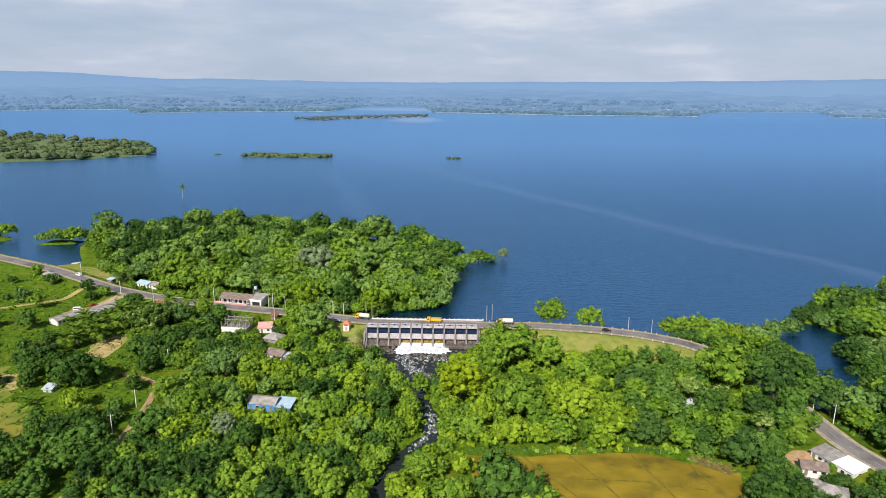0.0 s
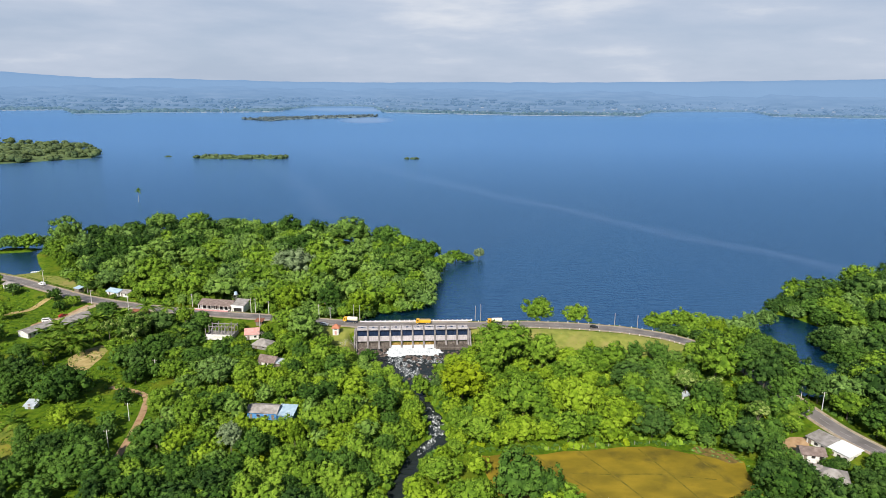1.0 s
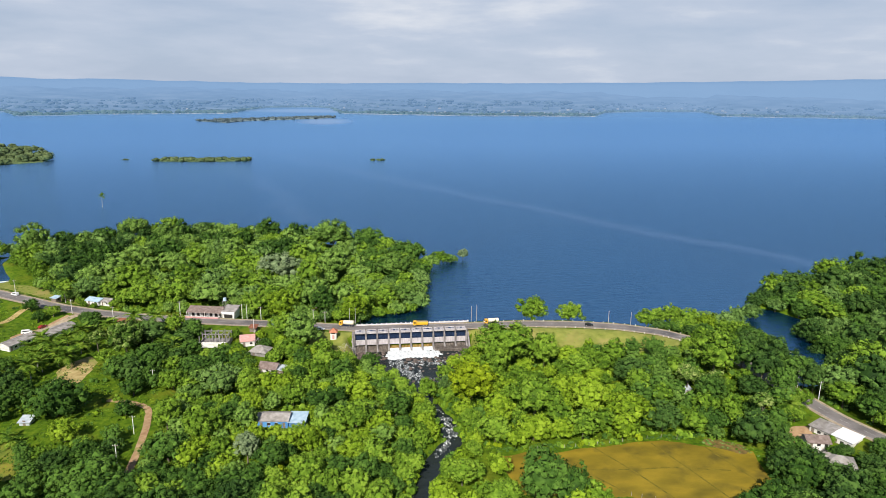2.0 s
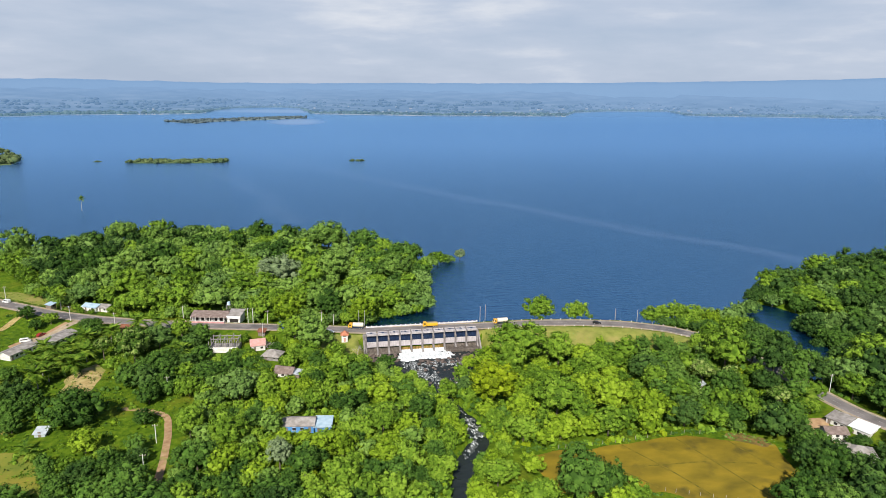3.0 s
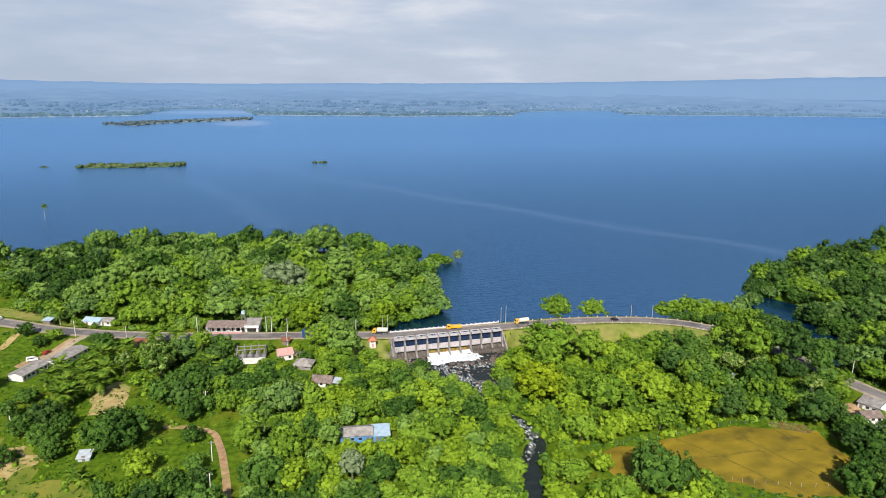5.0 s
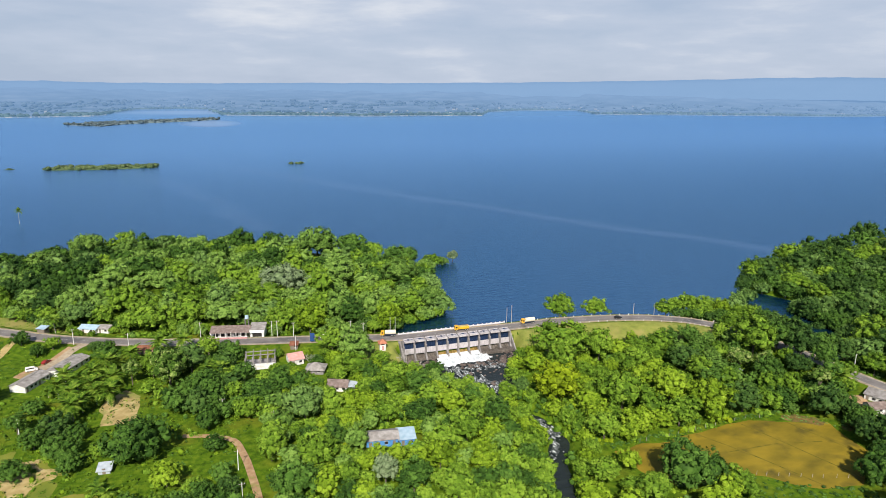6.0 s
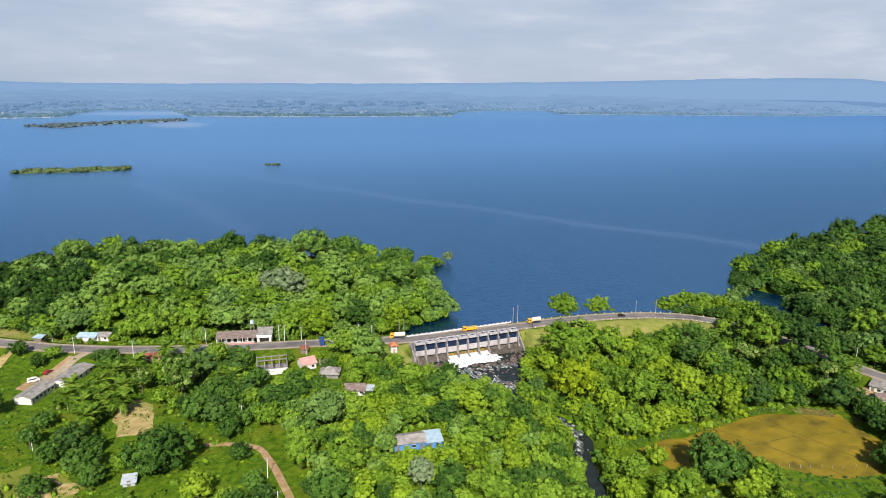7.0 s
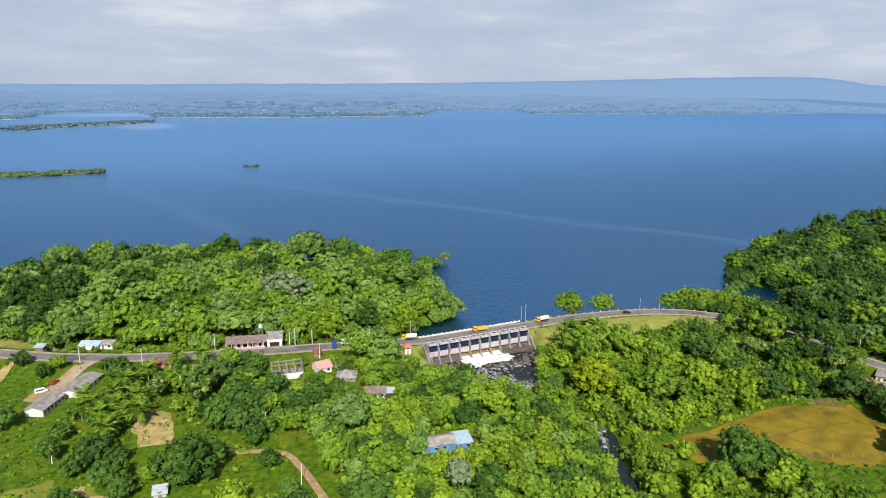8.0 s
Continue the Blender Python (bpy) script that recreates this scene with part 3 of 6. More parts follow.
def sheet(poly, lift, step=2.0, wobble=1.2, seed=1):
    """A draped patch of ground in the outline of poly, with a wandering edge."""
    xs = np.arange(min(p[0] for p in poly) - 3, max(p[0] for p in poly) + 3, step)
    ys = np.arange(min(p[1] for p in poly) - 3, max(p[1] for p in poly) + 3, step)
    X, Y = np.meshgrid(xs, ys)
    dep = polygon_depth(X, Y, poly)
    for i in range(X.shape[0]):
        for j in range(X.shape[1]):
            dep[i, j] += wobble * noise.noise((X[i, j] * 0.12, Y[i, j] * 0.12, seed * 9.1)) * 2
    Z = ground_z(X, Y) + lift
    m = len(xs)
    k = np.arange(X.size).reshape(X.shape)
    ok = dep > -1.5
    faces = [(k[i, j], k[i, j + 1], k[i + 1, j + 1], k[i + 1, j]) for i in range(X.shape[0] - 1) for j in range(m - 1)
             if ok[i, j] or ok[i, j + 1] or ok[i + 1, j] or ok[i + 1, j + 1]]
    # pull the rim down into the ground so that the edge is where the patch meets it
    Z = Z - lift + np.clip(dep * 0.14, -0.4, lift)
    return np.stack([X, Y, Z], -1).reshape(-1, 3), faces


def patch(name, poly, mat, label, category, lift=0.07, wobble=1.2, seed=1, step=1.0):
    v, f = sheet(poly, lift, step, wobble, seed)
    return tagged(part(name, mesh_from(name, v, f, mat, True), None, None), label, category, kind="structure")


patch("field", [(8, 199), (32, 199), (70, 201), (90, 192), (98, 190), (94, 170), (74, 155), (60, 158), (44, 171), (12, 176)], PADDY,
      "flooded ochre paddy field", "field", 0.10, 0.8)
for line in ([(28, 198), (35.5, 186), (44, 173)], [(44, 199), (54, 178), (62, 159)], [(65, 199), (71, 181), (78, 157)], [(83, 195), (86, 184), (90, 170)],
             [(34, 187), (50, 184.4), (66, 184), (84, 180)]):
    v, f, *_ = ribbon(line, 0.32, -0.32, 0.13, step=2)
    tagged(part("field_bund", mesh_from("field_bund", v, f, BUND), None, None), "low muddy bund across the paddy field", "bund", kind="structure")
patch("embankment_grass", [(17, 305), (48, 304), (72, 301), (94, 295), (110, 286), (120, 275), (116, 268), (90, 278), (60, 282), (30, 284), (20, 290)],
      BANK_GRASS, "dry mown yellow-green grass slope of the embankment", "grass slope", 0.06, 1.0)
patch("forecourt_grass", [(-60, 311), (-40, 307), (-40, 292), (-48, 284), (-62, 296)], BANK_GRASS, "short dry grass beside the valve house", "grass", 0.06, 1.0, 2)
patch("sand_yard", [(-164, 266), (-153, 265), (-152, 289), (-158, 296), (-165, 290)], SAND, "bare sandy yard", "bare ground", 0.08, 1.0, 3)
patch("paddy_strip", [(-330, 262), (-205, 262), (-176, 246), (-168, 228), (-147, 214), (-141, 200), (-150, 196), (-200, 200), (-330, 205)], PADDY_GREEN, "yellow-green young paddy field", "field", 0.07, 3.0, 4)
patch("soil_patch", [(-186, 252), (-176, 250), (-172, 236), (-180, 228), (-190, 232)], SAND, "patch of dry golden soil", "bare ground", 0.10, 3.0, 8)
patch("soil_patch", [(84, 198), (91, 198), (102, 190), (104, 185), (94, 190)], BROWN_SOIL, "bare reddish soil by the field", "bare ground", 0.12, 4.0, 5)
patch("house_yard", [(117, 200), (121, 201), (125, 198), (124, 182), (119, 180), (116, 190)], DIRT, "bare yard around the roadside houses", "bare ground", 0.10, 2.0, 6)
patch("hall_yard", [(-204, 323), (-199, 318), (-194, 322), (-187, 337), (-183, 346), (-188, 348), (-194, 339), (-201, 331)], DIRT, "bare earth yard beside the long hall", "bare ground", 0.10, 0.8, 9)
patch("lake_verge", [(-300, 428), (-270, 413), (-236, 396), (-195, 371), (-176, 362), (-182, 376), (-228, 408), (-256, 421), (-290, 433)], BANK_GRASS, "grass verge between road and lake", "grass", 0.08, 1.5, 7)
for line, w, mat in (([(-179, 351), (-184, 346), (-188, 339), (-196, 328)], 2.2, SHOULDER),
                ([(-135, 250), (-123, 246), (-117, 242), (-114, 228), (-112, 211), (-111, 196), (-112, 170), (-118, 130)], 1.25, DIRT),
                ([(-206, 372), (-214, 362), (-217, 346), (-240, 330), (-300, 318), (-360, 312)], 2.0, SAND)):
    v, f, *_ = ribbon(line, w, -w, 0.12, step=2.0)
    tagged(part("dirt_track", mesh_from("dirt_track", v, f, mat, True), None, None), "reddish earth track through the grass", "track", kind="structure")

v, f = [(-80, 40, -3.9), (34, 40, -3.9), (34, 303, -3.9), (-80, 303, -3.9)], [(0, 1, 2, 3)]
tagged(part("water_river", mesh_from("water_river", v, f, RIVER), None, None), "dark river running from the spillway", "water", kind="structure")


def foam(name, poly, z, mat, label, amp=0.35, step=0.5, seed=3, wild=2.6):
    xs = np.arange(min(p[0] for p in poly) - 1, max(p[0] for p in poly) + 1, step)
    ys = np.arange(min(p[1] for p in poly) - 1, max(p[1] for p in poly) + 1, step)
    X, Y = np.meshgrid(xs, ys)
    dep = polygon_depth(X, Y, poly)
    Z = np.zeros(X.shape)
    for i in range(X.shape[0]):
        for j in range(X.shape[1]):
            q = noise.fractal((X[i, j] * 0.55, Y[i, j] * 0.28, seed), 1.0, 2.0, 4)
            dep[i, j] += q * wild
            Z[i, j] = -3.9 + min(max(dep[i, j] * 0.35, -0.6), z + 3.9 + amp * (0.4 + q))
    k = np.arange(X.size).reshape(X.shape)
    ok = dep > -1.6
    faces = [(k[i, j], k[i, j + 1], k[i + 1, j + 1], k[i + 1, j]) for i in range(X.shape[0] - 1) for j in range(X.shape[1] - 1)
             if ok[i, j] and ok[i, j + 1] and ok[i + 1, j] and ok[i + 1, j + 1]]
    return tagged(part(name, mesh_from(name, np.stack([X, Y, Z], -1).reshape(-1, 3), faces, mat, True), None, None), label, "white water", kind="stuff")


foam("water_foam", [(-23.5, 299.4), (1.5, 299.4), (3, 294), (-1, 290), (-12, 291), (-21, 289), (-25, 293)], -3.6, FALL_FOAM, "white churning water at the foot of the spillway", 0.5, 0.35, wild=1.8)
foam("water_rapids", [(-24, 288), (-17, 287), (-12, 276), (-5, 266), (-6, 262), (-14, 268), (-20, 278)], -3.8, FOAM, "streaked white rapids among rocks", 0.2, 0.3, 5, 6.0)
foam("water_rapids", [(-14, 286), (2, 288), (6, 284), (0, 281), (-12, 283)], -3.82, FOAM, "streaked white rapids among rocks", 0.15, 0.3, 9, 7.0)
foam("water_rapids", [(-10, 264), (-2, 264), (-3, 256), (-11, 256)], -3.8, FOAM, "streaked white rapids among rocks", 0.2, 0.3, 6, 6.0)
foam("water_rapids", [(-7, 238), (-6, 236), (-3, 228), (0, 223), (-1, 219), (-4, 216), (-9, 206), (-11, 205), (-7, 215), (-5, 226)], -3.75, FOAM,
     "streaked white rapids among rocks", 0.12, 0.25, 8, 4.6)

# ---- far shore, hills, islands ----
SHORE_AZ = [-60, -34.6, -26.3, -25.6, -22, -21, -13, -10.5, -9.2, -7.5, -4, -2.4, -1.6, 3, 9.7, 20.2, 21.0, 24, 28.6, 30.0, 33, 46.5, 50, 53, 58, 80]
SHORE_R = [3300, 3268, 3262, 2850, 2880, 2940, 2954, 2990, 3300, 3640, 3760, 3600, 2970, 2900, 2860, 3010, 3450, 3740, 3900, 3385, 3400, 3740, 3900, 4300, 4500, 4500]


def shore_r(az):
    return np.interp(az, SHORE_AZ, SHORE_R)


def fractal_row(az, freq, seed, octaves=5):
    return np.array([noise.fractal((a * freq, seed, 0.3), 1.0, 2.0, octaves) for a in az])


az = np.linspace(-60, 80, 561)
RIDGE_AZ = [-60, -34, -30, -26, -23, -20, -15, -9, 0, 6, 12, 18, 24, 30, 35, 39, 43, 49, 52, 54, 56, 59, 80]
RIDGE_Z = [165, 174, 172, 150, 140, 146, 138, 132, 136, 146, 150, 155, 164, 176, 182, 194, 203, 211, 208, 190, 160, 150, 150]
ridge = np.interp(az, RIDGE_AZ, RIDGE_Z) + fractal_row(az, 0.35, 4.0) * 3.0
verts, faces = [], []
steps = np.concatenate([[0.0, 0.003, 0.02], np.linspace(0.06, 1.0, 34)])
for i, s in enumerate(steps):
    sr = shore_r(az) - 20 + fractal_row(az, 1.2, 11.0) * 14
    r = sr + (4800 - sr) * s
    z = -2 + 4.0 * (s > 0) + 100 * s ** 1.4 + fractal_row(az, 0.5, 20 + i * 0.35) * 14 * s
    verts += list(np.column_stack([r * np.sin(np.radians(az)), r * np.cos(np.radians(az)), z]))
k = len(az)
faces = [(i * k + j, i * k + j + 1, (i + 1) * k + j + 1, (i + 1) * k + j) for i in range(len(steps) - 1) for j in range(k - 1)]
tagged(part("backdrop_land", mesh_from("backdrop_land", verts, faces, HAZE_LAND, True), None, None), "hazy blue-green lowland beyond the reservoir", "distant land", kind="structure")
verts = []
for i, (r, q) in enumerate(((4550, 0.35), (4650, 0.62), (4740, 0.86), (4800, 1.0), (4840, 0.8))):
    verts += list(np.column_stack([r * np.sin(np.radians(az)), r * np.cos(np.radians(az)), ridge * q + fractal_row(az, 0.8, 40 + i) * 3]))
faces = [(i * k + j, i * k + j + 1, (i + 1) * k + j + 1, (i + 1) * k + j) for i in range(4) for j in range(k - 1)]
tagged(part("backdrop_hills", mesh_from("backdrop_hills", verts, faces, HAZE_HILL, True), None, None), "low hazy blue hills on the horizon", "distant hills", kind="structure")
verts, faces = [], []
for a in np.concatenate([np.arange(-1.4, 20.2, 0.1), np.arange(-20.6, -9.6, 0.1), np.arange(-34, -27, 0.1), np.arange(29.8, 46, 0.1)]):
    if RNG.random() < (0.92 if -1.5 < a < 20.3 else 0.5):
        r0 = shore_r(a) - 26 + RNG.normal() * 3
        n0 = len(verts)
        for da, dr in ((-0.06, 0), (0.06, 0), (0.06, 34), (-0.06, 34)):
            verts.append(((r0 + dr) * math.sin(radians(a + da)), (r0 + dr) * math.cos(radians(a + da)), 2.6 if dr else 0.3))
        faces.append((n0, n0 + 1, n0 + 2, n0 + 3))
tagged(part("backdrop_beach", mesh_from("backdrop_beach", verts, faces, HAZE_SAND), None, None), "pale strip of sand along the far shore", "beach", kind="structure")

ICO_V = np.array([(0, 0, 1)] + [(0.894 * math.cos(radians(72 * i)), 0.894 * math.sin(radians(72 * i)), 0.447) for i in range(5)]
                 + [(0.894 * math.cos(radians(72 * i + 36)), 0.894 * math.sin(radians(72 * i + 36)), -0.447) for i in range(5)] + [(0, 0, -1)])
ICO_F = np.array([(0, 1 + i, 1 + (i + 1) % 5) for i in range(5)] + [(1 + i, 6 + i, 1 + (i + 1) % 5) for i in range(5)]
                 + [(1 + (i + 1) % 5, 6 + i, 6 + (i + 1) % 5) for i in range(5)] + [(11, 6 + (i + 1) % 5, 6 + i) for i in range(5)])


def lumps(name, centres, radii, flat, mat, label, category, rng):
    """Far woods: many small uneven crowns in one mesh."""
    v, f = [], []
    for c, r in zip(centres, radii):
        q = ICO_V * (r * rng.uniform(0.75, 1.25, (12, 1))) * (1, 1, flat) + c
        f.append(ICO_F + 12 * len(v))
        v.append(q)
    return tagged(part(name, mesh_from(name, np.concatenate(v), np.concatenate(f), mat, True), None, None), label, category, kind="stuff")


cs, rs, depths = [], [], []
for _ in range(9000):
    a = RNG.uniform(-55, 70)
    s = abs(RNG.normal()) * 0.05 if RNG.random() < 0.5 else RNG.uniform(0, 0.55)
    if s > 0.5 or noise.noise((a * 0.30, s * 22, 3.3)) < 0.05 and s > 0.03:
        continue
    r = shore_r(a) + 4 + (4800 - shore_r(a)) * s
    size = RNG.uniform(5, 11) * (1 + 1.2 * s)
    cs.append((r * math.sin(radians(a)), r * math.cos(radians(a)), 2.5 + 100 * s ** 1.4 + size * 0.3))
    rs.append(size)
    depths.append(s)
near_shore = np.array(depths) < 0.07
cs, rs = np.array(cs), np.array(rs)
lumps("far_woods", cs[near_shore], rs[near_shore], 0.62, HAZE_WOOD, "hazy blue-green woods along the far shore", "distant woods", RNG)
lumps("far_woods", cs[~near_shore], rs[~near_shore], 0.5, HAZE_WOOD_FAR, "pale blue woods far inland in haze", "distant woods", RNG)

# pale roofs of a far town among the woods
bm = bmesh.new()
for _ in range(70):
    a, s = RNG.normal(20, 14), abs(RNG.normal()) * 0.12 + 0.01
    r = shore_r(a) + 20 + (4800 - shore_r(a)) * s
    x, y, z = r * math.sin(radians(a)), r * math.cos(radians(a)), 3 + 100 * s ** 1.4
    w = RNG.uniform(3, 7)
    prism(bm, [(y - 4, z), (y + 4, z), (y + 4, z + 6), (y, z + 8), (y - 4, z + 6)], x - w, x + w)
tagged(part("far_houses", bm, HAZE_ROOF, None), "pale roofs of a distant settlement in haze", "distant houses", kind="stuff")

# ---- leaf masses ----
def leaf_cloud(rng, centres, radii, count, leaf, upward=0.35, squash=0.9):
    """Positions and normals of leaf sprays over a cluster of lobes, leaving out those buried in another lobe."""
    centres, radii = np.asarray(centres, float), np.asarray(radii, float)
    w = radii ** 2 / np.sum(radii ** 2)
    pick = rng.choice(len(radii), int(count * 1.9), p=w)
    d = rng.normal(size=(len(pick), 3))
    d[:, 2] += upward
    d /= np.linalg.norm(d, axis=1)[:, None]
    p = centres[pick] + d * (radii[pick] * rng.uniform(0.78, 1.2, len(pick)))[:, None] * (1, 1, squash)
    gap = np.linalg.norm((p[:, None, :] - centres[None]) / (1, 1, squash), axis=2) / radii[None]
    gap[np.arange(len(pick)), pick] = 9
    keep = np.where(gap.min(axis=1) > 0.80)[0][:count]
    return p[keep], d[keep]


def sprays(rng, p, d, leaf):
    """Pointed leaf sprays: vertices, triangles and the outward normals of the clump that they cover."""
    n = len(p)
    nrm = d + rng.normal(size=(n, 3)) * 0.75
    nrm[:, 2] += 0.2
    nrm /= np.linalg.norm(nrm, axis=1)[:, None]
    a = np.cross(nrm, rng.normal(size=(n, 3)))
    a /= np.linalg.norm(a, axis=1)[:, None]
    b = np.cross(nrm, a)
    s = leaf * rng.uniform(0.6, 1.35, (n, 1))
    v = np.stack([p - a * s * 0.8, p + a * s * 0.75 + b * s * 0.48 - nrm * s * 0.2, p + a * s * 0.75 - b * s * 0.48 - nrm * s * 0.3], 1).reshape(-1, 3)
    f = np.arange(n)[:, None] * 3 + (0, 2, 1)
    out = d + rng.normal(size=(n, 3)) * 0.55
    out /= np.linalg.norm(out, axis=1)[:, None]
    return v, f, np.repeat(out, 3, axis=0)


def dome(rng, detail):
    """Directions and triangles of a ball without its underside."""
    bm = bmesh.new()
    bmesh.ops.create_icosphere(bm, subdivisions=detail, radius=1.0)
    v = np.array([q.co[:] for q in bm.verts])
    f = np.array([[q.index for q in face.verts] for face in bm.faces])
    bm.free()
    f = f[v[f][:, :, 2].mean(axis=1) > -0.34]
    used, f = np.unique(f, return_inverse=True)
    d = v[used] + rng.normal(size=(len(used), 3)) * 0.03
    return d / np.linalg.norm(d, axis=1)[:, None], f.reshape(-1, 3)


def crown_data(seed, wide, tall, boughs, clumps, relief, count, leaf):
    """Vertices, triangles and normals of a crown of radius about 1 around (0, 0, 0): boughs, clumps on them, leaf sprays over all."""
    rng = np.random.default_rng(seed)
    squash = np.array((wide, wide, tall))
    u = rng.normal(size=(boughs, 3))
    u[:, 2] = np.abs(u[:, 2]) * 1.1 - 0.25
    u /= np.linalg.norm(u, axis=1)[:, None]
    reach, rise = rng.uniform(0.45, 0.75, boughs), relief * rng.uniform(0.5, 1.3, boughs)

    def swell(d):
        ang = np.arccos(np.clip(d @ u.T, -1, 1)) / reach
        return (rise * np.sqrt(np.clip(1 - ang * ang, 0, 1))).max(axis=1) - relief * 0.6

    z = 1 - 1.36 * (np.arange(clumps) + 0.5) / clumps
    t = np.arange(clumps) * 2.39996
    q = np.sqrt(1 - z * z)
    d = np.stack([q * np.cos(t), q * np.sin(t), z], 1) + rng.normal(size=(clumps, 3)) * 0.16
    d /= np.linalg.norm(d, axis=1)[:, None]
    size = rng.uniform(0.13, 0.25, clumps) * math.sqrt(58 / clumps)
    mid = d * (0.84 + swell(d) + rng.uniform(-0.14, 0.09, clumps))[:, None] * squash
    pick = rng.choice(clumps, count * 2, p=size ** 2 / np.sum(size ** 2))
    e = rng.normal(size=(count * 2, 3)) + d[pick] * 0.9 + (0, 0, 0.35)
    e /= np.linalg.norm(e, axis=1)[:, None]
    p = mid[pick] + e * (size[pick] * rng.uniform(0.8, 1.28, count * 2))[:, None]
    gap = np.linalg.norm(p[:, None, :] - mid[None], axis=2) / size[None]
    gap[np.arange(count * 2), pick] = 9
    keep = np.where(gap.min(axis=1) > 0.85)[0][:count]
    sv, sf, sn = sprays(rng, p[keep], e[keep], leaf)
    v, f = dome(rng, 2)
    v, f, n = [v * (0.64 + swell(v) * 0.8)[:, None] * squash], [f], [v]
    base = len(v[0])
    facing = ICO_V[ICO_F].mean(axis=1)
    for c, r, out in zip(mid, size, d):
        v.append(ICO_V * r * 0.8 * rng.uniform(0.8, 1.12, (12, 1)) * (1, 1, 0.9) + c)
        f.append(ICO_F[facing @ out > -0.15] + base)
        n.append(ICO_V)
        base += 12
    return np.concatenate([*v, sv]), np.concatenate([*f, sf + base]), np.concatenate([*n, sn])


def crown_mesh(*shape):
    return big_mesh("crown", [crown_data(*shape)], LEAF["green"])


def big_mesh(name, pieces, mat):
    """One mesh out of many (vertices, triangles, normals) pieces."""
    at = np.cumsum([0] + [len(p[0]) for p in pieces])
    v = np.concatenate([p[0] for p in pieces]).astype(np.float32)
    f = np.concatenate([p[1] + a for p, a in zip(pieces, at)]).astype(np.int32)
    me = bpy.data.meshes.new(name)
    me.vertices.add(len(v))
    me.vertices.foreach_set("co", v.ravel())
    me.loops.add(f.size)
    me.loops.foreach_set("vertex_index", f.ravel())
    me.polygons.add(len(f))
    me.polygons.foreach_set("loop_start", np.arange(0, f.size, 3, dtype=np.int32))
    me.update(calc_edges=True)
    me.shade_smooth()
    nn = me.attributes.new("custom_normal", "FLOAT_VECTOR", "POINT")
    nn.data.foreach_set("vector", np.concatenate([p[2] for p in pieces]).astype(np.float32).ravel())
    me.materials.append(mat)
    return me


CROWNS = {
    "round": [crown_mesh(10 + i, 0.92, 0.84, 9, 76, 0.26, 1500, 0.049) for i in range(6)],
    "tall": [crown_mesh(20 + i, 0.80, 1.05, 9, 76, 0.26, 1500, 0.049) for i in range(4)],
    "wide": [crown_mesh(30 + i, 0.97, 0.58, 10, 76, 0.22, 1500, 0.047) for i in range(5)],
    "open": [crown_mesh(40 + i, 0.88, 0.80, 7, 56, 0.40, 1300, 0.050) for i in range(4)],
}
LIGHT_CROWNS = {
    "round": [crown_data(50 + i, 0.92, 0.82, 9, 60, 0.26, 800, 0.056) for i in range(7)],
    "tall": [crown_data(60 + i, 0.80, 1.02, 9, 60, 0.26, 800, 0.056) for i in range(5)],
    "wide": [crown_data(70 + i, 0.97, 0.56, 10, 60, 0.22, 800, 0.054) for i in range(6)],
    "open": [crown_data(80 + i, 0.88, 0.78, 7, 46, 0.40, 800, 0.058) for i in range(5)],
}


def trunk_mesh(seed):
    """A tapered trunk that forks into limbs; one unit tall up to the crown's middle."""
    rng = np.random.default_rng(seed)
    bm = bmesh.new()
    tube(bm, (0, 0, -0.08), (0.02, 0.01, 0.55), 0.055, 0.040, 7)
    for i in range(5):
        t = i * 1.257 + rng.uniform(-0.4, 0.4)
        e = (0.30 * math.cos(t), 0.30 * math.sin(t), rng.uniform(0.85, 1.05))
        tube(bm, (0.02, 0.01, 0.50), e, 0.030, 0.012, 5)
    me = bpy.data.meshes.new("trunk")
    bm.to_mesh(me)
    bm.free()
    me.materials.append(BARK)
    return me


TRUNKS = [trunk_mesh(s) for s in range(3)]
WORDS = {"green": "mid-green", "dark": "dark green", "lime": "bright lime-green", "yellow": "yellow-green", "olive": "olive-green", "soft": "soft green", "grey": "pale grey-green",
         "flower": "cream-flowering green", "isle": "olive-green", "far_isle": "hazy green", "deep": "deep green"}
SHAPES = {"round": "round dense crown", "tall": "tall dense crown", "wide": "wide spreading crown", "open": "loose open crown"}


def tree(x, y, radius, shape, tone, rng, place, group, tall=None, base=None):
    z = max(float(ground_z(x, y)), -0.2 if y > 300 else -9) if base is None else base
    t = thing("tree", pose(x, y, z, 0, 0, rng.uniform(0, 360)), f"{WORDS[tone]} tree with a {SHAPES[shape]} {place}", "tree", group)
    h = tall if tall else radius * {"round": 0.66, "tall": 0.85, "wide": 0.72, "open": 0.8}[shape] * rng.uniform(0.85, 1.15)
    tr = part("trunk", TRUNKS[rng.integers(3)], None, t)
    tr.scale = (radius * 0.9, radius * 0.9, h)
    cr = part("crown", CROWNS[shape][rng.integers(len(CROWNS[shape]))], None, t)
    cr.location = (0, 0, h)
    cr.scale = (radius * rng.uniform(0.9, 1.1), radius * rng.uniform(0.8, 1.1), radius * rng.uniform(0.8, 1.05))
    cr.material_slots[0].link = "OBJECT"
    cr.material_slots[0].material = LEAF[tone]
    return t


PLACED = []


def clear_of(x, y, r, factor):
    return all((x - a) ** 2 + (y - b) ** 2 > (factor * (r + c)) ** 2 for a, b, c in PLACED)


def grow(rows, tones, shapes, rng, place, group):
    for x, y, r in rows:
        tone, shape = tones[rng.integers(len(tones))], shapes[rng.integers(len(shapes))]
        tree(x, y, r, shape, tone, rng, place, group)
        PLACED.append((x, y, r))


REST = {}


